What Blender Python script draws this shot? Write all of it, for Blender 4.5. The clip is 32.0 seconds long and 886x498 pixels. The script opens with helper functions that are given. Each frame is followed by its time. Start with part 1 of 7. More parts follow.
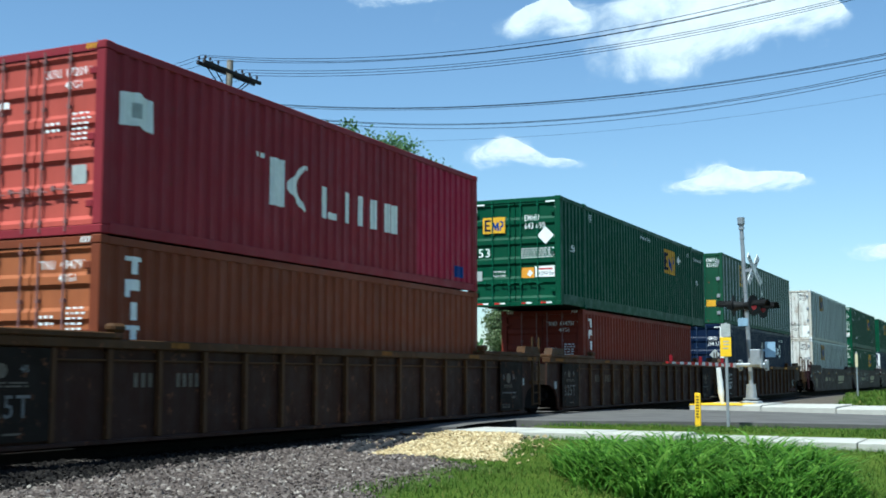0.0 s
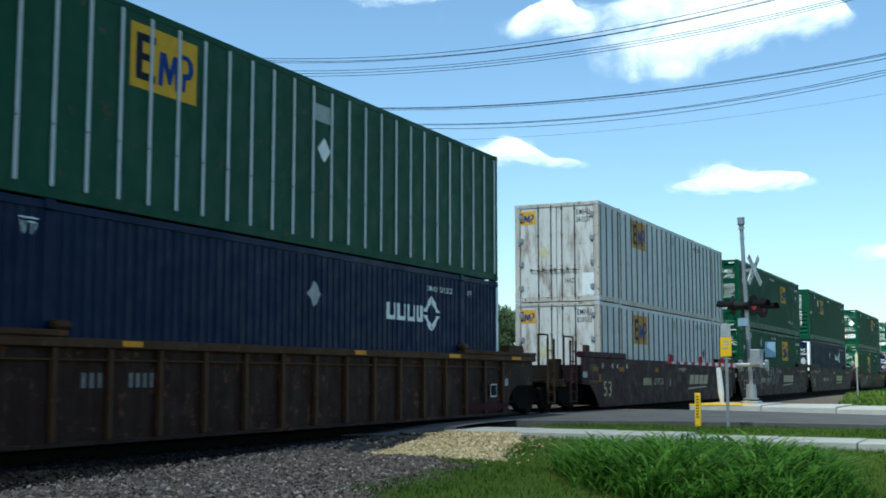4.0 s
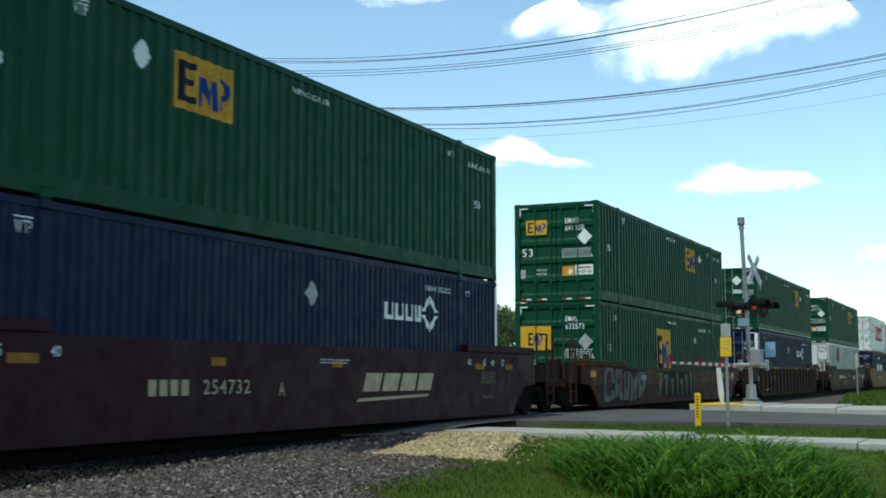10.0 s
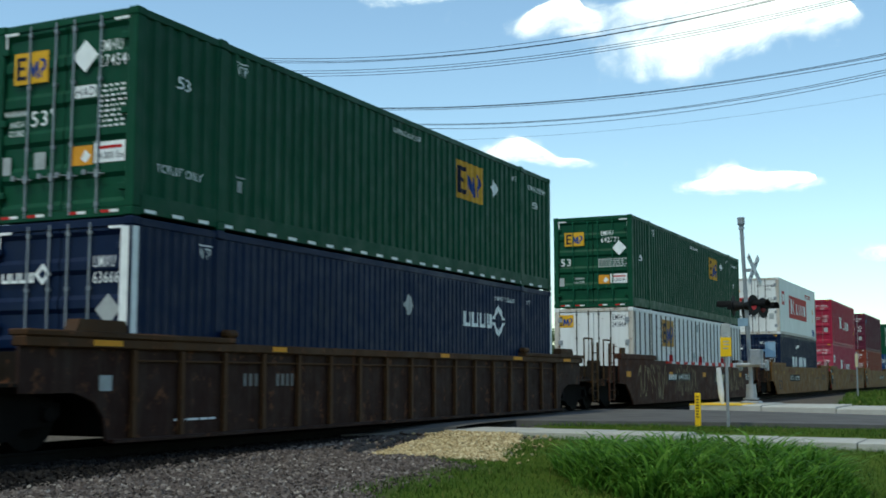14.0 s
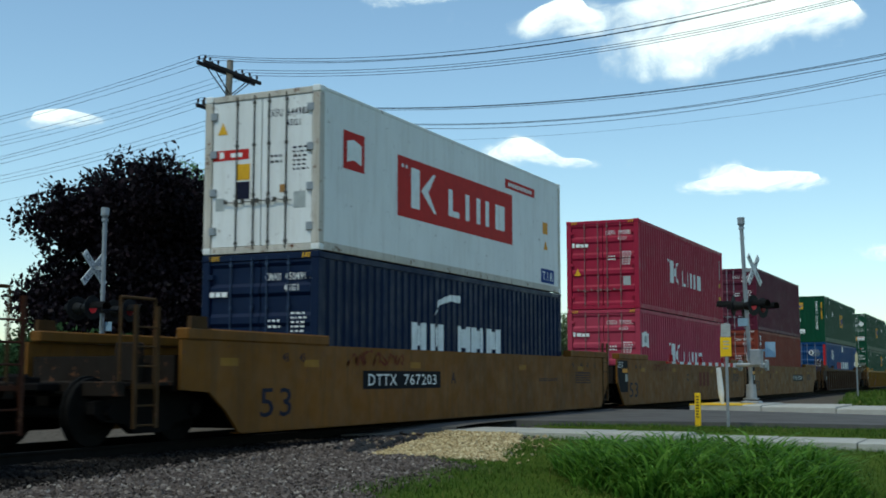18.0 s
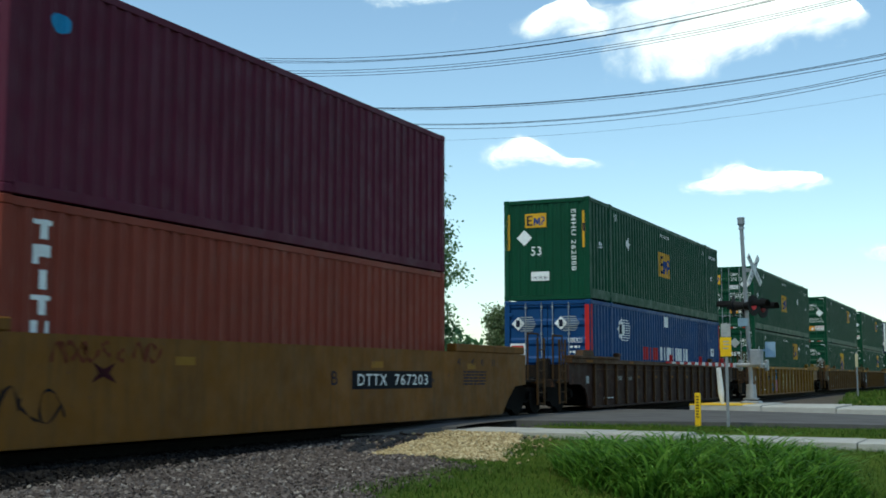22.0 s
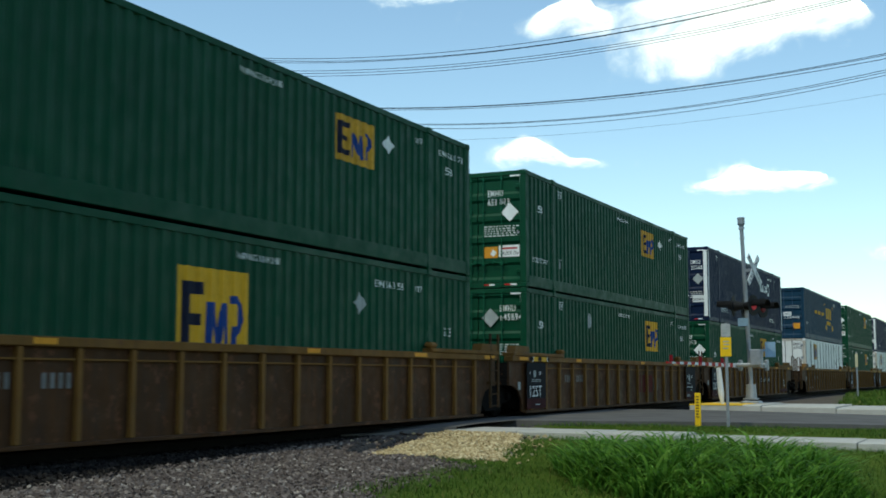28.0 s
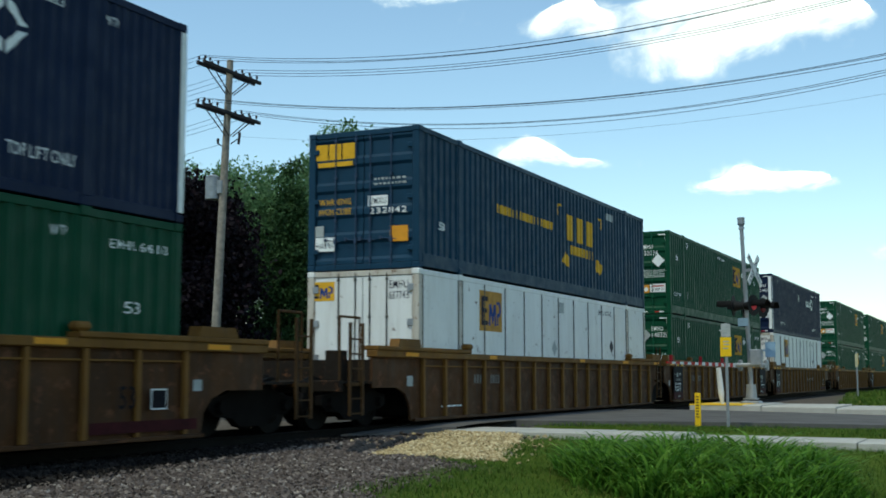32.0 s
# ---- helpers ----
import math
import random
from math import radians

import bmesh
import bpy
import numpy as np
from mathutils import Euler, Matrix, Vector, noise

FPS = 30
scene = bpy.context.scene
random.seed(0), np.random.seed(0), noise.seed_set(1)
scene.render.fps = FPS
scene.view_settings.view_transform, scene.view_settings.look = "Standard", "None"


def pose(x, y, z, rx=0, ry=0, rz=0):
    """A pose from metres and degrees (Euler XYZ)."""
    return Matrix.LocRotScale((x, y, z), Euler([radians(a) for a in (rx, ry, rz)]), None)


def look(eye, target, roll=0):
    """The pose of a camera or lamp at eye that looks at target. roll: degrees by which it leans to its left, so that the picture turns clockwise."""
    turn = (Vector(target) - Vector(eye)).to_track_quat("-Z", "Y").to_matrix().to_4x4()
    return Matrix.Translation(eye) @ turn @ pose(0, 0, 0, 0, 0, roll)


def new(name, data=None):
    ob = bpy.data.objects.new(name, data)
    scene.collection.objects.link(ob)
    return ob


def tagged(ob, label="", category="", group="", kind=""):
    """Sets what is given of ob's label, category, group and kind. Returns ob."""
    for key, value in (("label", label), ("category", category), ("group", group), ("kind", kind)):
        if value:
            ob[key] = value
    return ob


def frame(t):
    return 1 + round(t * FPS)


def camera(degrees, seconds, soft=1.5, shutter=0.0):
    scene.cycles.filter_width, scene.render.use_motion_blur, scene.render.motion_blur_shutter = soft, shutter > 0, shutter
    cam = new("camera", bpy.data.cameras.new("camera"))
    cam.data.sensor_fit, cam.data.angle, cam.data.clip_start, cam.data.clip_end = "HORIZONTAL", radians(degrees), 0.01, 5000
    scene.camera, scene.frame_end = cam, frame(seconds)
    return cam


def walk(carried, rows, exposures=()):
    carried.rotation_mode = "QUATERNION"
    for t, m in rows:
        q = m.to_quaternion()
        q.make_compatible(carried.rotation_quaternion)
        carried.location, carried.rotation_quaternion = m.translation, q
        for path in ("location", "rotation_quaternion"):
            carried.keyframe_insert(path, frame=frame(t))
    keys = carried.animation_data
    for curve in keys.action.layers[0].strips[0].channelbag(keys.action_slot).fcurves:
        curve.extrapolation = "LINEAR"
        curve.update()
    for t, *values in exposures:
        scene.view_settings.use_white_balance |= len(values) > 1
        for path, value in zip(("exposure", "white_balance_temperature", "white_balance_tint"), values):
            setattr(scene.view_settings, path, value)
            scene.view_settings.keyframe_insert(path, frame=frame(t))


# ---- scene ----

# The camera stands still beside a level crossing; x runs along the track, y across it, z up.
def travel(t):
    """Metres that the train has gone at t seconds; it gathers speed slowly."""
    return 11.2332 * t + 0.03991 * (t - 16) ** 2 - 0.249 * ((t - 16) / 10) ** 3


EYE = (0.0, 0.0, 1.5)
YAW, PITCH = radians(25.413), radians(6.093)
AIM = (math.cos(YAW) * math.cos(PITCH), math.sin(YAW) * math.cos(PITCH), EYE[2] + math.sin(PITCH))
cam = camera(40.61, 32.0, soft=1.75, shutter=0.18)
STAND = look(EYE, AIM, 0)
walk(cam, [(0.0, STAND), (32.0, STAND)],
     exposures=[(0.0, 0.72, 5450, -4), (1.5, 0.76, 5500, -6), (3.0, 1.06, 5650, -6), (6.0, 0.82, 5800, -7), (8.0, 1.21, 6350, -8), (10.0, 1.28, 6550, -8), (12.0, 1.17, 6450, -7),
                (14.0, 1.14, 6500, -6), (17.0, 0.91, 6450, -6), (18.2, 0.92, 6350, -6), (19.0, 0.94, 6400, -6), (22.0, 1.10, 6500, -6), (25.0, 1.14, 6550, -7), (29.0, 1.17, 6650, -7), (32.0, 1.17, 6650, -7)])

# ---- light ----
SUN_TO = Vector((-0.46, 0.095, 0.87)).normalized()
world = bpy.data.worlds.new("sky")
scene.world = world
world.use_nodes = True
wn = world.node_tree.nodes
sky = wn.new("ShaderNodeTexSky")
sky.sky_type = "NISHITA"
sky.sun_disc = False
sky.sun_elevation = math.asin(SUN_TO.z)
sky.sun_rotation = math.atan2(SUN_TO.x, SUN_TO.y)
sky.air_density, sky.dust_density, sky.ozone_density = 1.0, 0.5, 1.7
wn["Background"].inputs["Strength"].default_value = 0.0865
world.node_tree.links.new(sky.outputs[0], wn["Background"].inputs["Color"])
sun = new("sun", bpy.data.lights.new("sun", "SUN"))
sun.data.energy, sun.data.angle, sun.data.color = 4.9, radians(0.5), (1.0, 0.95, 0.87)
sun.matrix_world = look((0, 0, 40), Vector((0, 0, 40)) - SUN_TO)


# ---- materials ----
def nodes_of(name):
    m = bpy.data.materials.new(name)
    m.use_nodes = True
    nt = m.node_tree
    return m, nt, nt.nodes["Principled BSDF"]


def lk(nt, a, b):
    nt.links.new(a, b)


def noise_node(nt, scale, detail=4.0, rough=0.6, stretch=None, coord="Object"):
    tc = nt.nodes.new("ShaderNodeTexCoord")
    n = nt.nodes.new("ShaderNodeTexNoise")
    n.inputs["Scale"].default_value, n.inputs["Detail"].default_value, n.inputs["Roughness"].default_value = scale, detail, rough
    if stretch:
        mp = nt.nodes.new("ShaderNodeMapping")
        mp.inputs["Scale"].default_value = stretch
        lk(nt, tc.outputs[coord], mp.inputs["Vector"])
        lk(nt, mp.outputs[0], n.inputs["Vector"])
    else:
        lk(nt, tc.outputs[coord], n.inputs["Vector"])
    return n.outputs["Fac"]


def ramp(nt, fac, stops):
    r = nt.nodes.new("ShaderNodeValToRGB")
    while len(r.color_ramp.elements) < len(stops):
        r.color_ramp.elements.new(0.5)
    for e, (p, c) in zip(r.color_ramp.elements, stops):
        e.position = p
        e.color = (*c, 1) if len(c) == 3 else c
    lk(nt, fac, r.inputs["Fac"])
    return r.outputs["Color"]


def mixc(nt, fac, a, b, mode="MIX"):
    n = nt.nodes.new("ShaderNodeMix")
    n.data_type, n.blend_type = "RGBA", mode
    for v, s in ((fac, n.inputs["Factor"]), (a, n.inputs["A"]), (b, n.inputs["B"])):
        if hasattr(v, "node"):
            lk(nt, v, s)
        else:
            s.default_value = v if isinstance(v, float) else (*v, 1)
    return n.outputs["Result"]


def bump(nt, bsdf, fac, strength, dist=0.01):
    b = nt.nodes.new("ShaderNodeBump")
    b.inputs["Strength"].default_value, b.inputs["Distance"].default_value = strength, dist
    lk(nt, fac, b.inputs["Height"])
    lk(nt, b.outputs[0], bsdf.inputs["Normal"])


def paint(name, rgb, rough=0.5, dirt=0.35, dirt_rgb=None, rust=0.0, fade=0.12, metal=0.0, gloss=0.16):
    """Weathered paint: faded patches, streaks of dirt that run down, and flecks of rust."""
    m, nt, b = nodes_of(name)
    dirt_rgb = dirt_rgb or tuple(c * 0.55 + 0.008 for c in rgb)
    light = tuple(min(1, c * (1 + fade) + fade * 0.01) for c in rgb)
    dark = tuple(c * (1 - fade) for c in rgb)
    base = ramp(nt, noise_node(nt, 0.7, 5), [(0.3, dark), (0.7, light)])
    streak = ramp(nt, noise_node(nt, 2.2, 6, 0.7, (2.6, 2.6, 0.28)), [(0.46, (0, 0, 0)), (0.75, (1, 1, 1))])
    sm = nt.nodes.new("ShaderNodeMath")
    sm.operation = "MULTIPLY"
    sm.inputs[1].default_value = dirt
    lk(nt, streak, sm.inputs[0])
    col = mixc(nt, sm.outputs[0], base, dirt_rgb)
    if rust:
        rf = ramp(nt, noise_node(nt, 5.0, 7, 0.75), [(0.64 - rust * 0.2, (0, 0, 0)), (0.70 - rust * 0.2, (1, 1, 1))])
        col = mixc(nt, rf, col, (0.11, 0.045, 0.02))
    lk(nt, col, b.inputs["Base Color"])
    rr = ramp(nt, noise_node(nt, 3.0, 4), [(0.3, (rough - 0.1,) * 3), (0.7, (min(1, rough + 0.2),) * 3)])
    lk(nt, rr, b.inputs["Roughness"])
    b.inputs["Metallic"].default_value, b.inputs["Specular IOR Level"].default_value = metal, gloss
    bump(nt, b, noise_node(nt, 30.0, 3), 0.12, 0.004)
    return m


def plain(name, rgb, rough=0.6, metal=0.0, var=0.15, scale=6.0, bumpy=0.1):
    m, nt, b = nodes_of(name)
    lk(nt, ramp(nt, noise_node(nt, scale, 5), [(0.3, tuple(c * (1 - var) for c in rgb)), (0.7, tuple(min(1, c * (1 + var)) for c in rgb))]),
       b.inputs["Base Color"])
    b.inputs["Roughness"].default_value, b.inputs["Metallic"].default_value = rough, metal
    b.inputs["Specular IOR Level"].default_value = 0.25 if metal else 0.08
    bump(nt, b, noise_node(nt, scale * 8, 3), bumpy, 0.005)
    return m


def pieces(name, stops, rough=0.9, island=True, bumpy=0.5, scale=40.0):
    """Stones, blades or leaves: each loose piece takes its own colour from the stops."""
    m, nt, b = nodes_of(name)
    g = nt.nodes.new("ShaderNodeNewGeometry") if island else nt.nodes.new("ShaderNodeObjectInfo")
    col = ramp(nt, g.outputs["Random Per Island" if island else "Random"], stops)
    n = ramp(nt, noise_node(nt, scale, 4), [(0.25, (0.75,) * 3), (0.75, (1.15,) * 3)])
    lk(nt, mixc(nt, 1.0, col, n, "MULTIPLY"), b.inputs["Base Color"])
    b.inputs["Roughness"].default_value, b.inputs["Specular IOR Level"].default_value = rough, 0.06
    if bumpy:
        bump(nt, b, noise_node(nt, scale * 2, 3), bumpy, 0.01)
    return m


def leafy(name, stops, rough=0.55, through_light=0.3):
    m = pieces(name, stops, rough, True, 0.0, 3.0)
    b = m.node_tree.nodes["Principled BSDF"]
    b.inputs["Specular IOR Level"].default_value = 0.05
    nt = m.node_tree
    tr = nt.nodes.new("ShaderNodeBsdfTranslucent")
    mx = nt.nodes.new("ShaderNodeMixShader")
    mx.inputs[0].default_value = through_light
    src = b.inputs["Base Color"].links[0].from_socket
    lk(nt, src, tr.inputs["Color"])
    lk(nt, b.outputs[0], mx.inputs[1])
    lk(nt, tr.outputs[0], mx.inputs[2])
    lk(nt, mx.outputs[0], nt.nodes["Material Output"].inputs["Surface"])
    return m


def glow(name, rgb, strength):
    m, nt, b = nodes_of(name)
    b.inputs["Base Color"].default_value = (*rgb, 1)
    b.inputs["Emission Color"].default_value = (*rgb, 1)
    b.inputs["Emission Strength"].default_value = strength
    return m


GREEN = paint("green_paint", (0.0020, 0.0500, 0.0212), 0.5, 0.30)
GREEN2 = paint("green_paint_old", (0.0103, 0.0568, 0.0275), 0.55, 0.45, rust=0.1)
RED = paint("red_paint", (0.298, 0.0108, 0.0389), 0.5, 0.25)
RED_OLD = paint("aged_red_paint", (0.21, 0.021, 0.030), 0.55, 0.35, rust=0.06)
# lighter copies of the red and brown, with sunlight on the doors painted in
SUNLIT_RED = paint("sunlit_red_paint", (0.40, 0.075, 0.055), 0.55, 0.25)
SUNLIT_BROWN = paint("sunlit_brown_paint", (0.33, 0.105, 0.040), 0.55, 0.3)
RED_FADED = paint("faded_red_paint", (0.357, 0.0386, 0.0738), 0.55, 0.2)
MAROON = paint("wine_paint", (0.085, 0.01, 0.027), 0.55, 0.4)
BROWN = paint("brown_paint", (0.165, 0.0413, 0.0168), 0.55, 0.35)
RUST_RED = paint("rust_red_paint", (0.2, 0.038, 0.022), 0.55, 0.35)
BROWNRED = paint("oxide_paint", (0.144, 0.0234, 0.0126), 0.6, 0.4)
WHITE = paint("white_paint", (0.70, 0.70, 0.68), 0.45, 0.25, (0.30, 0.24, 0.17), rust=0.10, fade=0.05)
ALU = paint("bare_grey_panel", (0.50, 0.515, 0.53), 0.45, 0.50, (0.26, 0.235, 0.20), rust=0.04, fade=0.10)
NAVY = paint("navy_paint", (0.0008, 0.0088, 0.0355), 0.5, 0.2)
BLUE = paint("blue_paint", (0.0048, 0.047, 0.150), 0.5, 0.25)
TEAL = paint("deep_teal_paint", (0.0045, 0.0324, 0.0648), 0.5, 0.25)
CAR_BROWN = paint("brown_car_paint", (0.022, 0.0085, 0.0055), 0.7, 0.6, (0.05, 0.035, 0.025), rust=0.35)
CAR_DARK = paint("dark_car_paint", (0.028, 0.0108, 0.0068), 0.7, 0.6, (0.04, 0.03, 0.022), rust=0.3)
CAR_MAROON = paint("maroon_car_paint", (0.0218, 0.00328, 0.00663), 0.6, 0.4, (0.015, 0.006, 0.007))
CAR_RUST = paint("rust_orange_car_paint", (0.044, 0.0125, 0.0044), 0.7, 0.5, (0.03, 0.02, 0.015), rust=0.3)
CAR_YELLOW = paint("yellow_car_paint", (0.147, 0.060, 0.0060), 0.6, 0.6, (0.06, 0.034, 0.012), rust=0.10, fade=0.22)
CAR_OCHRE = paint("ochre_car_paint", (0.058, 0.0235, 0.0060), 0.65, 0.8, (0.030, 0.020, 0.014), rust=0.42, fade=0.32)
BLACK = plain("black_steel", (0.010, 0.010, 0.010), 0.7, 0.2)
STEEL = plain("grimy_steel", (0.0045, 0.0038, 0.0034), 0.85, 0.0, 0.4, 3.0, 0.3)
WHEEL = plain("wheel_steel", (0.0055, 0.005, 0.0045), 0.75, 0.0, 0.4)
GALV = plain("galvanised_steel", (0.25, 0.265, 0.28), 0.5, 0.3, 0.15)
WHITE_INK = plain("white_lettering", (0.74, 0.75, 0.73), 0.6, 0, 0.08)
DARK_INK = plain("dark_lettering", (0.012, 0.014, 0.03), 0.6, 0, 0.2)
BLUE_INK = plain("blue_lettering", (0.014, 0.045, 0.19), 0.6, 0, 0.15)
RED_INK = plain("red_lettering", (0.42, 0.022, 0.02), 0.6, 0, 0.1)
YELLOW_INK = plain("yellow_panel_paint", (0.60, 0.33, 0.025), 0.55, 0, 0.1)
ORANGE_INK = plain("orange_panel_paint", (0.62, 0.27, 0.03), 0.55, 0, 0.1)
GREY_INK = plain("grey_sticker", (0.33, 0.35, 0.34), 0.6, 0, 0.15)
GOLD_INK = plain("cream_lettering", (0.40, 0.33, 0.22), 0.6, 0, 0.2)
WOOD = plain("weathered_pole_wood", (0.24, 0.21, 0.175), 0.85, 0, 0.3, 5.0, 0.5)
ARM_WOOD = plain("dark_crossarm_wood", (0.045, 0.040, 0.042), 0.85, 0, 0.3, 6.0, 0.4)
PLATE = plain("dull_white_plate", (0.36, 0.37, 0.36), 0.6, 0, 0.1)
WIRE = plain("wire_black", (0.018, 0.024, 0.034), 0.6, 0.1)
CONCRETE = plain("pale_concrete", (0.41, 0.39, 0.345), 0.85, 0, 0.12, 2.0, 0.3)
ASPHALT = plain("worn_asphalt", (0.105, 0.098, 0.092), 0.9, 0, 0.2, 1.3, 0.5)
YELLOW_POST = plain("yellow_plastic", (0.75, 0.46, 0.02), 0.45, 0, 0.08)
SIGN_WHITE = plain("sign_white", (0.62, 0.63, 0.62), 0.5, 0, 0.06)
TIE = plain("creosoted_wood", (0.05, 0.042, 0.036), 0.9, 0, 0.35, 4.0, 0.5)
BALLAST = pieces("ballast_stone", [(0.0, (0.062, 0.048, 0.042)), (0.5, (0.112, 0.089, 0.079)), (0.9, (0.178, 0.146, 0.127)), (1.0, (0.34, 0.295, 0.255))])
# oily ballast with the shade of the train painted into its colour
SHADED_OILY_STONE = pieces("oily_shaded_stone", [(0.0, (0.008, 0.007, 0.007)), (0.6, (0.014, 0.012, 0.011)), (1.0, (0.03, 0.026, 0.023))])
CREAM = pieces("cream_stone", [(0.0, (0.30, 0.22, 0.11)), (0.5, (0.46, 0.355, 0.19)), (1.0, (0.62, 0.51, 0.31))])
DARKLUMP = plain("dark_lump", (0.03, 0.03, 0.032), 0.9, 0, 0.3)
BLADE = leafy("long_grass_blade", [(0.0, (0.042, 0.112, 0.014)), (0.5, (0.100, 0.225, 0.026)), (1.0, (0.215, 0.375, 0.060))], 0.5, 0.5)
LAWN = leafy("lawn_blade", [(0.0, (0.036, 0.080, 0.011)), (0.5, (0.074, 0.132, 0.019)), (0.92, (0.120, 0.172, 0.032)), (1.0, (0.20, 0.18, 0.06))], 0.6, 0.4)
PLUM = leafy("plum_leaf", [(0.0, (0.005, 0.004, 0.006)), (0.6, (0.010, 0.007, 0.010)), (1.0, (0.022, 0.014, 0.018))], 0.5, 0.12)
LEAF = leafy("green_leaf", [(0.0, (0.065, 0.140, 0.058)), (0.5, (0.135, 0.240, 0.105)), (1.0, (0.24, 0.35, 0.175))], 0.55, 0.5)
CONIFER = leafy("conifer_leaf", [(0.0, (0.019, 0.042, 0.016)), (0.5, (0.036, 0.074, 0.026)), (1.0, (0.06, 0.107, 0.042))], 0.6, 0.15)
PALE = leafy("pale_leaf", [(0.0, (0.09, 0.13, 0.06)), (0.5, (0.15, 0.20, 0.09)), (1.0, (0.24, 0.27, 0.15))], 0.6, 0.3)
BARK = plain("bark", (0.075, 0.060, 0.048), 0.95, 0, 0.35, 8.0, 0.8)
RED_LIT = glow("lit_red_lens", (0.40, 0.015, 0.03), 0.095)
PALE_BLUE = plain("pale_blue_plate", (0.23, 0.34, 0.45), 0.6, 0, 0.1)
WORN_FRAME = paint("worn_white_frame", (0.50, 0.46, 0.40), 0.6, 0.6, (0.20, 0.14, 0.09), rust=0.32, fade=0.15)
GRIMY_YELLOW = paint("grimy_yellow_paint", (0.055, 0.027, 0.007), 0.75, 0.7, (0.025, 0.017, 0.010), rust=0.3, fade=0.3)
RED_DARK = plain("unlit_red_lens", (0.16, 0.01, 0.015), 0.3, 0, 0.1)


def ground_material():
    m, nt, b = nodes_of("ground_grass_and_dirt")
    grass = ramp(nt, noise_node(nt, 1.1, 6, 0.65), [(0.3, (0.040, 0.070, 0.009)), (0.6, (0.070, 0.100, 0.015)), (0.8, (0.105, 0.120, 0.026))])
    dirt = ramp(nt, noise_node(nt, 9.0, 5), [(0.3, (0.065, 0.054, 0.044)), (0.7, (0.135, 0.114, 0.092))])
    vc = nt.nodes.new("ShaderNodeAttribute")
    vc.attribute_name = "dirt"
    lk(nt, mixc(nt, vc.outputs["Fac"], grass, dirt), b.inputs["Base Color"])
    b.inputs["Roughness"].default_value, b.inputs["Specular IOR Level"].default_value = 0.95, 0.02
    bump(nt, b, noise_node(nt, 25.0, 5), 0.6, 0.03)
    return m


GROUND = ground_material()


def stained_door():
    """White door paint with brown rust that has run down and gathered below."""
    m = paint("stained_white_door", (0.62, 0.61, 0.57), 0.55, 0.3, (0.30, 0.22, 0.13), rust=0.05, fade=0.06)
    nt = m.node_tree
    b = nt.nodes["Principled BSDF"]
    base = b.inputs["Base Color"].links[0].from_socket
    blot = ramp(nt, noise_node(nt, 1.6, 6, 0.7, (1.0, 2.2, 0.55)), [(0.50, (0, 0, 0)), (0.72, (1, 1, 1))])
    lk(nt, mixc(nt, blot, base, (0.17, 0.095, 0.05)), b.inputs["Base Color"])
    return m


WORN_DOOR = stained_door()
GREEN_ROD = plain("green_rod", (0.012, 0.085, 0.045), 0.5, 0.0, 0.2)
BLUE_ROD = plain("blue_grey_rod", (0.035, 0.055, 0.095), 0.5, 0.0, 0.2)
RED_ROD = plain("dull_red_rod", (0.21, 0.115, 0.11), 0.5, 0.0, 0.25)
DARK_ROD = plain("dark_rod", (0.075, 0.07, 0.062), 0.6, 0.2, 0.3)


# ---- building helpers ----
MESHES = {}


def part(name, bm, material, parent, label="", m=None):
    me = bpy.data.meshes.new(name)
    bm.to_mesh(me)
    bm.free()
    me.materials.append(material)
    return put(name, me, parent, label, m)


def put(name, me, parent, label="", m=None):
    ob = new(name, me)
    if parent is not None:
        ob.parent = parent
    if m is not None:
        ob.matrix_basis = m
    if label:
        ob["label"] = label
    return ob


def shared(key, make, material):
    """A mesh that alike parts share: made once by make(bm)."""
    if (key, material.name) not in MESHES:
        bm = bmesh.new()
        make(bm)
        me = bpy.data.meshes.new(str(key[0]) if isinstance(key, tuple) else key)
        bm.to_mesh(me)
        bm.free()
        me.materials.append(material)
        MESHES[(key, material.name)] = me
    return MESHES[(key, material.name)]


def box(bm, x0, x1, y0, y1, z0, z1, bevel=0.0):
    r = bmesh.ops.create_cube(bm, size=1)
    vs = r["verts"]
    for v in vs:
        v.co = Vector((x0 + (v.co.x + 0.5) * (x1 - x0), y0 + (v.co.y + 0.5) * (y1 - y0), z0 + (v.co.z + 0.5) * (z1 - z0)))
    if bevel:
        es = list({e for v in vs for e in v.link_edges})
        bmesh.ops.bevel(bm, geom=es, offset=bevel, segments=1, affect="EDGES")


def rod(bm, a, b, r0, r1=None, n=8):
    """A round bar from a to b."""
    a, b = Vector(a), Vector(b)
    d = b - a
    q = d.to_track_quat("Z", "Y").to_matrix().to_4x4()
    bmesh.ops.create_cone(bm, cap_ends=True, segments=n, radius1=r0, radius2=r0 if r1 is None else r1, depth=d.length,
                          matrix=Matrix.Translation((a + b) / 2) @ q)


def prism(bm, outline, y0, y1):
    """A plate with the given outline in x and z, between y0 and y1."""
    f = [bm.verts.new((x, y0, z)) for x, z in outline]
    k = [bm.verts.new((x, y1, z)) for x, z in outline]
    n = len(outline)
    bm.faces.new(f)
    bm.faces.new(k[::-1])
    for i in range(n):
        j = (i + 1) % n
        bm.faces.new((f[j], f[i], k[i], k[j]))
    bmesh.ops.recalc_face_normals(bm, faces=bm.faces[:])


def thing(name, label, category, group="", kind="", m=None):
    ob = new(name)
    ob.empty_display_size = 0.2
    if m is not None:
        ob.matrix_basis = m
    return tagged(ob, label, category, group, kind)


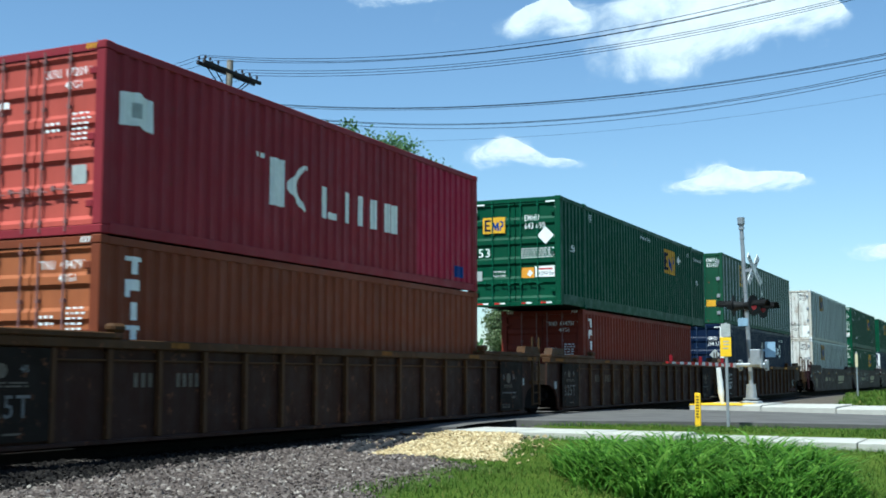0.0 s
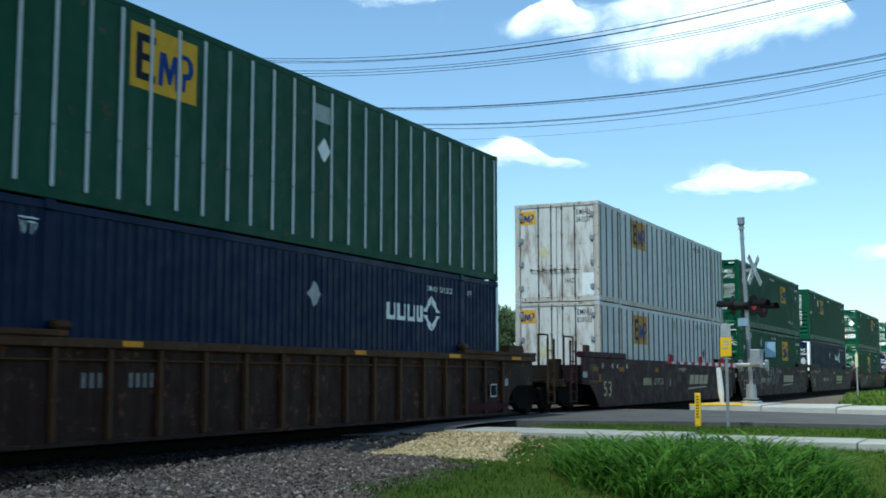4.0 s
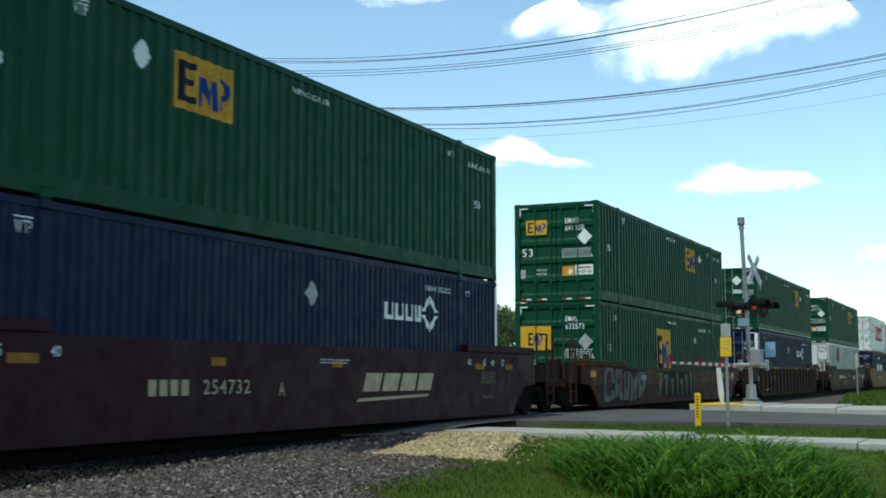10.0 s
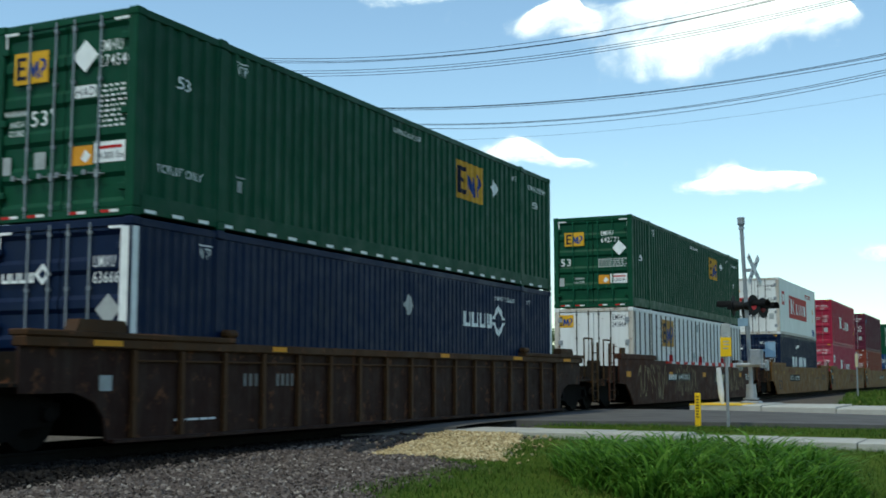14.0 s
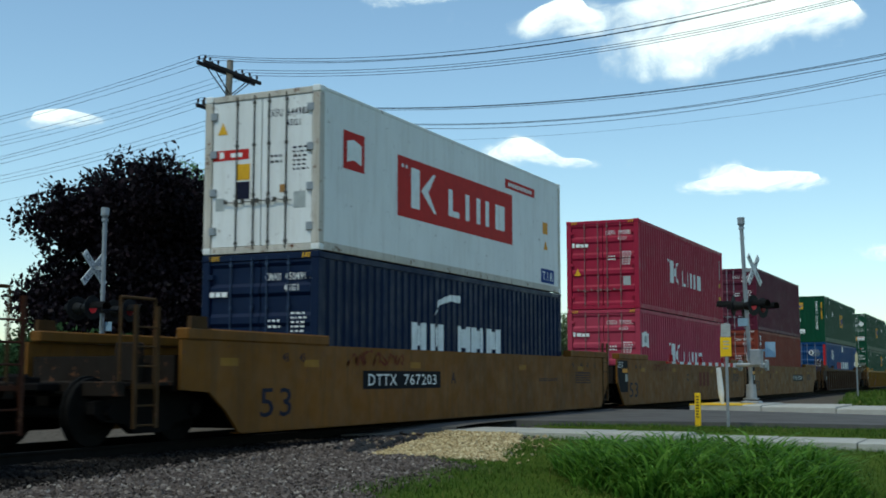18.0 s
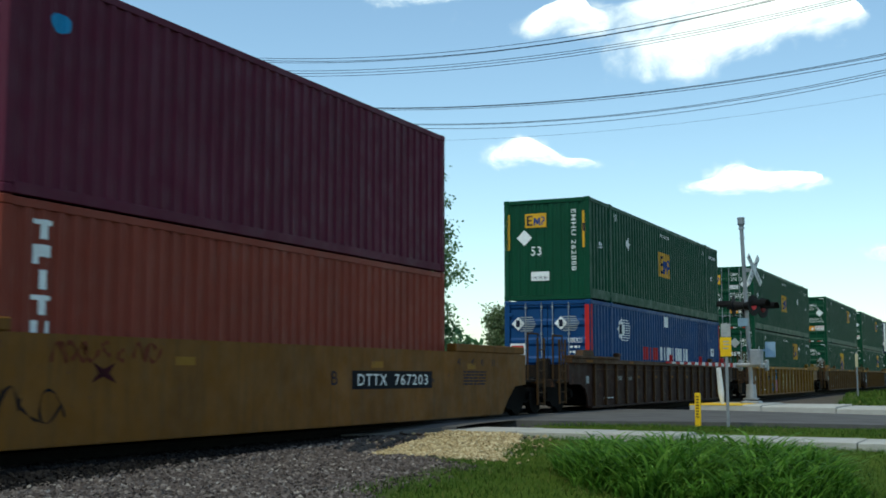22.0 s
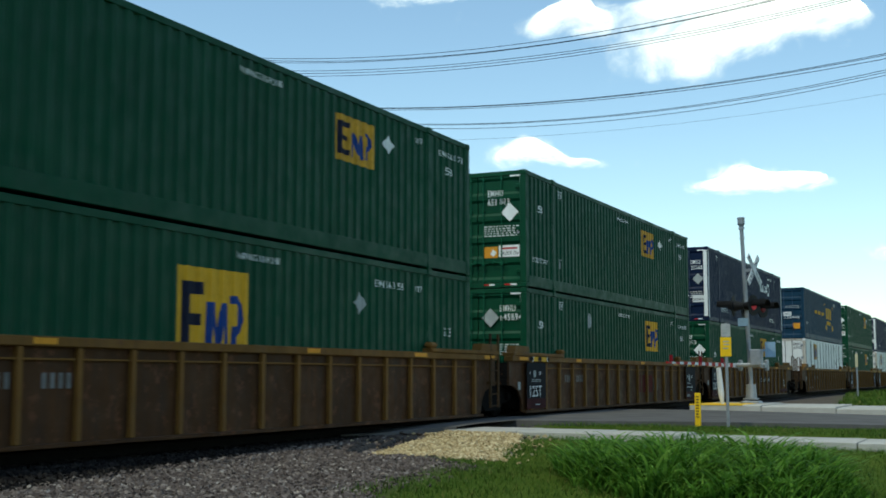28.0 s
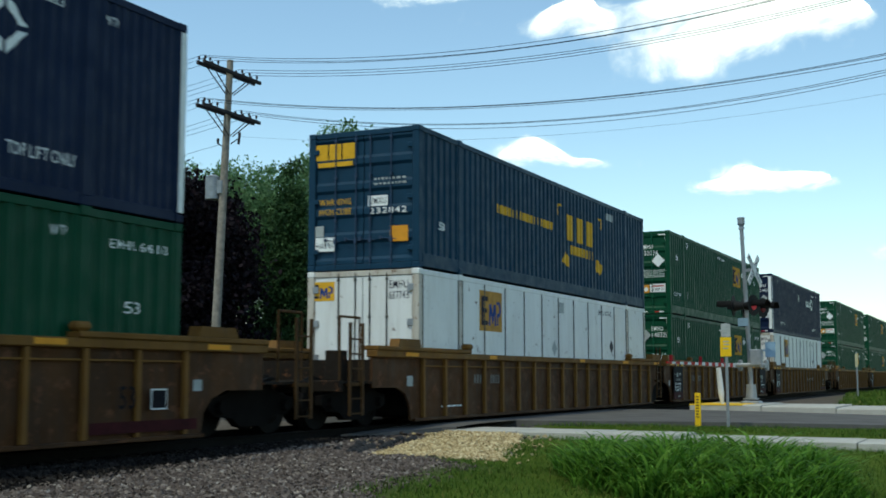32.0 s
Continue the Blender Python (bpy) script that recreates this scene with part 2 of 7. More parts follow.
def text_shape(s):
    """The flat outline of a word, scaled to the unit square."""
    if ("text", s) not in MESHES:
        cu = bpy.data.curves.new("word", "FONT")
        cu.body, cu.resolution_u, cu.offset, cu.space_character = s, 2, 0.003, 1.12
        ob = bpy.data.objects.new("word", cu)
        me = bpy.data.meshes.new_from_object(ob)
        bpy.data.objects.remove(ob)
        co = np.array([v.co[:2] for v in me.vertices])
        lo, hi = co.min(0), co.max(0)
        MESHES[("text", s)] = ((co - lo) / (hi - lo), [tuple(p.vertices) for p in me.polygons])
        bpy.data.meshes.remove(me)
    return MESHES[("text", s)]


def smooth(e):
    e = max(0.0, min(1.0, e))
    return e * e * (3 - 2 * e)


# ---- containers ----
# A container's own space: x from its near end along it, y across (the side towards the road is -y), z from its underside.
class Waves:
    """The folds of a corrugated wall: its depth below the outer plane at a place along it."""

    def __init__(self, a, b, pitch, depth):
        n = max(1, round((b - a) / pitch))
        self.a, self.b, self.p, self.d, self.n = a, b, (b - a) / n, depth, n

    def breaks(self):
        out = []
        for i in range(self.n):
            out += [self.a + (i + f) * self.p for f in (0.0, 0.16, 0.32, 0.68, 0.84)]
        return out + [self.b]

    def at(self, x):
        if x <= self.a or x >= self.b or self.d == 0:
            return 0.0
        f = ((x - self.a) / self.p) % 1.0
        if f < 0.16 or f > 0.84:
            return 0.0
        if f < 0.32:
            return self.d * (f - 0.16) / 0.16
        if f > 0.68:
            return self.d * (0.84 - f) / 0.16
        return self.d


def wave_wall(bm, w, z0, z1, y, thick=0.05):
    """A folded sheet in the plane y, folds running upright, with a flat back."""
    xs = w.breaks()
    fr = [(bm.verts.new((x, y + w.at(x), z0)), bm.verts.new((x, y + w.at(x), z1))) for x in xs]
    for (a, b), (c, d) in zip(fr, fr[1:]):
        bm.faces.new((a, c, d, b))
    yb = y + thick + w.d
    k = [bm.verts.new(c) for c in ((xs[0], yb, z0), (xs[-1], yb, z0), (xs[-1], yb, z1), (xs[0], yb, z1))]
    bm.faces.new((k[1], k[0], k[3], k[2]))
    bm.faces.new((fr[0][0], fr[0][1], k[3], k[0]))
    bm.faces.new((fr[-1][0], k[1], k[2], fr[-1][1]))
    bm.faces.new([f[1] for f in fr] + [k[2], k[3]])
    bm.faces.new([f[0] for f in fr][::-1] + [k[0], k[1]])


def on_side(key, verts, faces, half, walls, proud=0.004):
    """Paint on a side: a flat shape in x and z, folded along with the wall that it lies on."""
    bm = bmesh.new()
    vs = [bm.verts.new((x, 0, z)) for x, z in verts]
    for f in faces:
        try:
            bm.faces.new([vs[i] for i in f])
        except ValueError:
            pass
    bm.normal_update()
    bmesh.ops.triangulate(bm, faces=[f for f in bm.faces if len(f.verts) > 4])
    lo, hi = min(v[0] for v in verts), max(v[0] for v in verts)
    for w in walls:
        if w.d:
            for x in w.breaks():
                if lo < x < hi:
                    bmesh.ops.bisect_plane(bm, geom=bm.verts[:] + bm.edges[:] + bm.faces[:], plane_co=(x, 0, 0), plane_no=(1, 0, 0), dist=1e-5)
    for v in bm.verts:
        v.co.y = -half - proud + max([w.at(v.co.x) for w in walls] or [0.0])
    bmesh.ops.recalc_face_normals(bm, faces=bm.faces[:])
    return bm


def rects(*rs):
    v, f = [], []
    for x0, x1, z0, z1 in rs:
        i = len(v)
        v += [(x0, z0), (x1, z0), (x1, z1), (x0, z1)]
        f.append((i, i + 1, i + 2, i + 3))
    return v, f


def poly(*pts):
    return list(pts), [tuple(range(len(pts)))]


class Box:
    """One container under way: its parts hang on one empty."""

    def __init__(self, label, length, height, half, material, style="corrugated", end="doors", seams=False, post=None, rods=None, worn=False, door_paint=None, group="containers on the train"):
        self.L, self.H, self.h, self.mat = length, height, half, material
        self.ob = thing("shipping_container", label, "container", group)
        self.style, self.seams = style, seams
        self.post = post or (WORN_FRAME if material.name in ("white_paint", "bare_grey_panel") else material)
        self.frame_mat = self.post
        self.rods = rods or {"green_paint": GREEN_ROD, "white_paint": DARK_ROD, "bare_grey_panel": DARK_ROD, "navy_paint": BLUE_ROD, "deep_teal_paint": BLUE_ROD, "green_paint_old": GREEN_ROD, "red_paint": RED_ROD, "aged_red_paint": RED_ROD, "faded_red_paint": RED_ROD, "oxide_paint": RED_ROD, "brown_paint": RED_ROD}.get(material.name, GALV)
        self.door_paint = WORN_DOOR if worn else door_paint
        self.walls = []
        self.build(end)

    def p(self, name, key, make, mat=None, label="", m=None):
        return put(name, shared((name, key, self.L, self.H, self.h), make, mat or self.mat), self.ob, label, m)

    def build(self, end):
        L, H, h = self.L, self.H, self.h
        for sx, name in ((0, "near"), (L - 0.16, "far")):
            for sy in (-1, 1):
                y0 = -h if sy < 0 else h - 0.16
                self.p("corner_post", (sx, sy), lambda bm, sx=sx, y0=y0: box(bm, sx, sx + 0.16, y0, y0 + 0.16, 0.12, H - 0.12, 0.012), self.post)
                for z in (0.0, H - 0.12):
                    self.p("corner_casting", (sx, sy, z), lambda bm, sx=sx, y0=y0, z=z: box(bm, sx - 0.006, sx + 0.172, y0 - 0.006, y0 + 0.166, z, z + 0.12, 0.015))
        rail = 0.11 if self.style != "reefer" else 0.06
        low = 0.30 if self.seams and self.style == "corrugated" else 0.16
        for sy in (-1, 1):
            y0 = -h + 0.004 if sy < 0 else h - 0.084
            self.p("top_rail", sy, lambda bm, y0=y0: box(bm, 0.172, L - 0.172, y0, y0 + 0.08, H - rail - 0.01, H - 0.01, 0.008))
            self.p("bottom_rail", sy, lambda bm, y0=y0: box(bm, 0.172, L - 0.172, y0, y0 + 0.08, 0.035 if low > 0.2 else 0.012, low, 0.008), self.frame_mat)
        self.p("roof", 0, lambda bm: box(bm, 0.1, L - 0.1, -h + 0.088, h - 0.088, H - 0.07, H - 0.03))
        self.p("floor", 0, lambda bm: box(bm, 0.1, L - 0.1, -h + 0.088, h - 0.088, 0.04, 0.14), STEEL)
        # long sides, split at the lifting posts of the longest boxes
        cuts = [(0.16, L - 0.16)]
        if self.seams:
            a, b = 1.98, L - 1.98
            cuts = [(0.16, a - 0.09), (a + 0.09, b - 0.09), (b + 0.09, L - 0.16)]
            for x in (a, b):
                for sy in (-1, 1):
                    y0 = -h - 0.004 if sy < 0 else h - 0.076
                    self.p("lifting_post", (x, sy), lambda bm, x=x, y0=y0: (box(bm, x - 0.09, x + 0.09, y0, y0 + 0.08, 0.13, H - 0.13, 0.01)), self.post)
                    for z in (-0.005, H - 0.12):
                        self.p("corner_casting", ("l", x, sy, z), lambda bm, x=x, y0=y0, z=z: box(bm, x - 0.10, x + 0.10, y0 - 0.012, y0 + 0.15, z, z + 0.135, 0.015))
        pitch, depth = {"corrugated": (0.283, 0.036), "fine": (0.20, 0.02), "posts": (0.61, 0.0), "plain": (1.22, 0.0), "reefer": (2.0, 0.0)}[self.style]
        for i, (a, b) in enumerate(cuts):
            w = Waves(a, b, pitch, depth)
            self.walls.append(w)
            self.p("side_panel", (i, self.style, self.seams), lambda bm, w=w: wave_wall(bm, w, low, H - rail - 0.01, -h + 0.012))
            self.p("side_panel", (i, self.style, self.seams, "b"), lambda bm, a=a, b=b: box(bm, a, b, h - 0.06, h - 0.012, low, H - rail - 0.01))
            if self.style in ("posts", "plain"):
                n = max(1, round((b - a) / pitch))
                wd = 0.012 if self.style == "plain" else 0.048 if self.mat.name == "white_paint" else 0.033
                for k in range(n + 1):
                    x = a + (b - a) * k / n
                    x = min(max(x, a + wd), b - wd)
                    self.p("side_post", (self.style, wd), lambda bm: box(bm, -wd, wd, -h - 0.012, -h + 0.011, low, H - rail - 0.012, 0.006), self.post_mat(), m=pose(x, 0, 0))
        self.p("end_wall", "f", lambda bm: box(bm, L - 0.10, L - 0.02, -h + 0.165, h - 0.165, 0.13, H - 0.10))
        self.p("header", 0, lambda bm: box(bm, 0.012, 0.13, -h + 0.172, h - 0.172, H - 0.125, H - 0.012, 0.008), self.frame_mat)
        self.p("door_sill", 0, lambda bm: box(bm, 0.012, 0.13, -h + 0.172, h - 0.172, 0.0, 0.12, 0.008), self.frame_mat)
        if end == "doors":
            self.doors()
        else:
            self.closed(end)

    def post_mat(self):
        return {"green_paint_old": ALU, "white_paint": GREY_SEAM, "bare_grey_panel": GREY_SEAM}.get(self.mat.name, self.mat)

    def doors(self):
        L, H, h = self.L, self.H, self.h
        flat = self.style in ("posts", "plain", "reefer")
        wd = h - 0.175
        for sy in (-1, 1):
            def leaf(bm, sy=sy):
                z0, z1, n = 0.13, H - 0.135, 5
                ya, yb = (-wd, -0.012) if sy < 0 else (0.012, wd)
                dep = 0.0 if flat else 0.038
                ph = (z1 - z0) / n
                zs = [(z0, 0)]
                for i in range(n):
                    zs += [(z0 + ph * (i + f), g * dep) for f, g in ((0.14, 0), (0.26, 1), (0.80, 1), (0.92, 0))]
                zs.append((z1, 0))
                fr = [(bm.verts.new((0.03 + d, ya, z)), bm.verts.new((0.03 + d, yb, z))) for z, d in zs]
                for (a, b), (c, d) in zip(fr, fr[1:]):
                    bm.faces.new((a, c, d, b))
                k = [bm.verts.new((0.12, y, z)) for y, z in ((ya, z0), (yb, z0), (yb, z1), (ya, z1))]
                bm.faces.new(k)
                bm.faces.new([f[0] for f in fr][::-1] + [k[0], k[3]])
                bm.faces.new([f[1] for f in fr] + [k[2], k[1]])
                bm.faces.new((fr[0][0], fr[0][1], k[1], k[0]))
                bm.faces.new((fr[-1][1], fr[-1][0], k[3], k[2]))
                bmesh.ops.recalc_face_normals(bm, faces=bm.faces[:])
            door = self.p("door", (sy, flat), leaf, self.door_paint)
            for fy in (0.15, 0.50 if flat or self.style == "fine" else 0.58):
                y = sy * wd * fy
                me = shared(("lock_rod", H), lambda bm: (rod(bm, (0, 0, 0.05), (0, 0, H - 0.06), 0.015, n=6), [box(bm, -0.014, 0.035, -0.026, 0.026, z, z + 0.05) for z in (0.16, H * 0.35, H * 0.66, H - 0.22)]), self.rods)
                put("lock_rod", me, door, "upright locking rod", pose(0.008, y, 0))
                hm = shared("handle", lambda bm: (rod(bm, (-0.015, -0.14, -0.01), (-0.015, 0.24, 0.03), 0.010, n=5), box(bm, -0.02, 0.03, -0.03, 0.03, -0.05, 0.06), box(bm, -0.02, 0.02, 0.20, 0.25, 0.0, 0.07)), self.rods)
                put("handle", hm, door, "", pose(0.0, y, 0.60 + (0.3 if flat else 0.0)))
            for z in np.linspace(0.35, H - 0.45, 4 if flat else 3):
                me = shared(("hinge", flat), lambda bm: box(bm, -0.016, 0.03, -0.07 if flat else -0.05, 0.07, 0, 0.14 if flat else 0.1, 0.01), GALV if flat else self.mat)
                put("hinge", me, door, "", pose(0.006, sy * (wd - 0.02), z))

    def closed(self, end):
        H, h = self.H, self.h
        if end == "ribs":
            def wall(bm):
                zs = [(0.13, 0.0)]
                for i in range(6):
                    z = 0.25 + i * 0.235
                    zs += [(z, 0), (z + 0.05, 0.06), (z + 0.10, 0.06), (z + 0.15, 0)]
                zs.append((H - 0.13, 0.0))
                fr = [(bm.verts.new((0.03 + d, -h + 0.165, z)), bm.verts.new((0.03 + d, h - 0.165, z))) for z, d in zs]
                for (a, b), (c, d) in zip(fr, fr[1:]):
                    bm.faces.new((a, b, d, c))
                box(bm, 0.10, 0.14, -h + 0.165, h - 0.165, 0.13, H - 0.13)
                bmesh.ops.recalc_face_normals(bm, faces=bm.faces[:])
        else:
            def wall(bm):
                # a folded end sheet, its folds running upright
                w = Waves(-h + 0.165, h - 0.165, 0.25, 0.024)
                fr = [(bm.verts.new((0.03 + w.at(y), y, 0.13)), bm.verts.new((0.03 + w.at(y), y, H - 0.13))) for y in w.breaks()]
                for (a, b), (c, d) in zip(fr, fr[1:]):
                    bm.faces.new((a, b, d, c))
                box(bm, 0.07, 0.13, -h + 0.165, h - 0.165, 0.13, H - 0.13)
                bmesh.ops.recalc_face_normals(bm, faces=bm.faces[:])
        self.p("end_wall", end, wall)

    # paint on the side towards the road
    def side(self, name, shape, mat, label="", proud=0.004):
        verts, faces = shape
        part(name, on_side(None, verts, faces, self.h - 0.012 if self.style != "x" else self.h, self.walls, proud), mat, self.ob, label)

    def word(self, s, x0, x1, z0, z1, mat=WHITE_INK, proud=0.004):
        co, faces = text_shape(s)
        self.side("lettering", ([(x0 + u * (x1 - x0), z0 + v * (z1 - z0)) for u, v in co], faces), mat, "", proud)

    # paint on the near end: s from 0 at the far rail to 1 at the road side, v from 0 below to 1 at the top
    def end_shape(self, name, verts, faces, mat, out=0.004, label=""):
        bm = bmesh.new()
        w, H = 2 * self.h, self.H
        vs = [bm.verts.new((0.03 - out, self.h - s * w, v * H)) for s, v in verts]
        for f in faces:
            try:
                bm.faces.new([vs[i] for i in f])
            except ValueError:
                pass
        bm.normal_update()
        bmesh.ops.triangulate(bm, faces=[f for f in bm.faces if len(f.verts) > 4])
        bmesh.ops.recalc_face_normals(bm, faces=bm.faces[:])
        part(name, bm, mat, self.ob, label)

    def end_rect(self, s0, s1, v0, v1, mat, out=0.004, name="sticker"):
        self.end_shape(name, *rects((s0, s1, v0, v1)), mat, out)

    def end_word(self, t, s0, s1, v0, v1, mat=WHITE_INK, out=0.007):
        co, faces = text_shape(t)
        self.end_shape("lettering", [(s0 + u * (s1 - s0), v0 + w * (v1 - v0)) for u, w in co], faces, mat, out)

    def end_bars(self, s0, s1, v0, v1, rows, mat=WHITE_INK, seed=1):
        rnd = random.Random(seed)
        rs = []
        for i in range(rows):
            v = v1 - (v1 - v0) * (i + 0.15) / rows
            s = s0
            while s < s1 - 0.01:
                e = min(s1, s + rnd.uniform(0.012, 0.035))
                rs.append((s, e, v - (v1 - v0) / rows * 0.42, v))
                s = e + 0.016
        self.end_shape("small_print", *rects(*rs), mat, 0.006)

    def end_diamond(self, s, v, r, mat=WHITE_INK):
        k = r * 2 * self.h / self.H
        self.end_shape("placard_holder", *poly((s - r, v), (s, v - k), (s + r, v), (s, v + k)), mat, 0.006)

    def diamond(self, x, z, r, mat=WHITE_INK):
        self.side("placard_holder", poly((x - r, z), (x, z - r), (x + r, z), (x, z + r)), mat)

    def side_bars(self, x0, x1, z0, z1, mat=WHITE_INK, n=8):
        w = (x1 - x0) / n
        self.side("lettering", rects(*[(x0 + i * w, x0 + (i + 0.62) * w, z0, z1) for i in range(n)]), mat)

    def emblem(self, x0, x1, z0, z1, panel=YELLOW_INK):
        """A yellow square with plain dark and blue blocks."""
        w, t = x1 - x0, z1 - z0
        self.side("emblem_panel", rects((x0, x1, z0, z1)), panel)
        g = lambda *pts: poly(*[(x0 + a * w, z0 + c * t) for a, c in pts])
        self.side("emblem_block", g((0.08, 0.14), (0.36, 0.14), (0.36, 0.26), (0.17, 0.26), (0.17, 0.45), (0.32, 0.45), (0.32, 0.56), (0.17, 0.56), (0.17, 0.74), (0.36, 0.74), (0.36, 0.86), (0.08, 0.86)), DARK_INK, "", 0.007)
        self.side("emblem_block", g((0.40, 0.14), (0.47, 0.14), (0.49, 0.44), (0.555, 0.20), (0.60, 0.20), (0.65, 0.46), (0.66, 0.14), (0.735, 0.14), (0.715, 0.68), (0.62, 0.68), (0.575, 0.44), (0.515, 0.68), (0.42, 0.68)), BLUE_INK, "", 0.007)
        self.side("emblem_block", g((0.765, 0.16), (0.82, 0.16), (0.83, 0.36), (0.91, 0.40), (0.945, 0.52), (0.93, 0.68), (0.86, 0.76), (0.75, 0.76), (0.755, 0.68), (0.83, 0.68), (0.865, 0.60), (0.86, 0.50), (0.82, 0.46), (0.775, 0.46)), BLUE_INK, "", 0.007)

    def end_emblem(self, s0, s1, v0, v1):
        w, t = s1 - s0, v1 - v0
        self.end_rect(s0, s1, v0, v1, YELLOW_INK, 0.005, "emblem_panel")
        g = lambda *pts: poly(*[(s0 + a * w, v0 + c * t) for a, c in pts])
        self.end_shape("emblem_block", *g((0.08, 0.14), (0.36, 0.14), (0.36, 0.26), (0.17, 0.26), (0.17, 0.45), (0.32, 0.45), (0.32, 0.56), (0.17, 0.56), (0.17, 0.74), (0.36, 0.74), (0.36, 0.86), (0.08, 0.86)), DARK_INK, 0.008)
        self.end_shape("emblem_block", *g((0.40, 0.14), (0.47, 0.14), (0.49, 0.44), (0.555, 0.20), (0.60, 0.20), (0.65, 0.46), (0.66, 0.14), (0.735, 0.14), (0.715, 0.68), (0.62, 0.68), (0.575, 0.44), (0.515, 0.68), (0.42, 0.68)), BLUE_INK, 0.008)
        self.end_shape("emblem_block", *g((0.765, 0.16), (0.82, 0.16), (0.83, 0.36), (0.91, 0.40), (0.945, 0.52), (0.93, 0.68), (0.86, 0.76), (0.75, 0.76), (0.755, 0.68), (0.83, 0.68), (0.865, 0.60), (0.86, 0.50), (0.82, 0.46), (0.775, 0.46)), BLUE_INK, 0.008)

    def corner_tapes(self):
        for s0, s1, v0, v1 in ((0.06, 0.16, 0.945, 0.958), (0.06, 0.075, 0.85, 0.945), (0.84, 0.95, 0.945, 0.958), (0.935, 0.95, 0.85, 0.945)):
            self.end_rect(s0, s1, v0, v1, WHITE_INK, 0.022 if v0 > 0.94 else 0.006, "reflective_tape")
        for s in (0.08, 0.27, 0.56, 0.78):
            self.end_rect(s, s + 0.06, 0.018, 0.032, RED_INK, 0.022, "reflective_tape")
            self.end_rect(s + 0.06, s + 0.12, 0.018, 0.032, WHITE_INK, 0.022, "reflective_tape")


WORN_YELLOW = plain("worn_yellow_panel", (0.50, 0.27, 0.035), 0.65, 0, 0.3)
FADED_ORANGE = plain("faded_orange_panel", (0.42, 0.22, 0.05), 0.65, 0, 0.25)
GREY_SEAM = plain("grey_side_post", (0.12, 0.115, 0.105), 0.6, 0.0, 0.3)
L53, H53, W53 = 16.15, 2.895, 1.295
L40, W40 = 12.192, 1.219


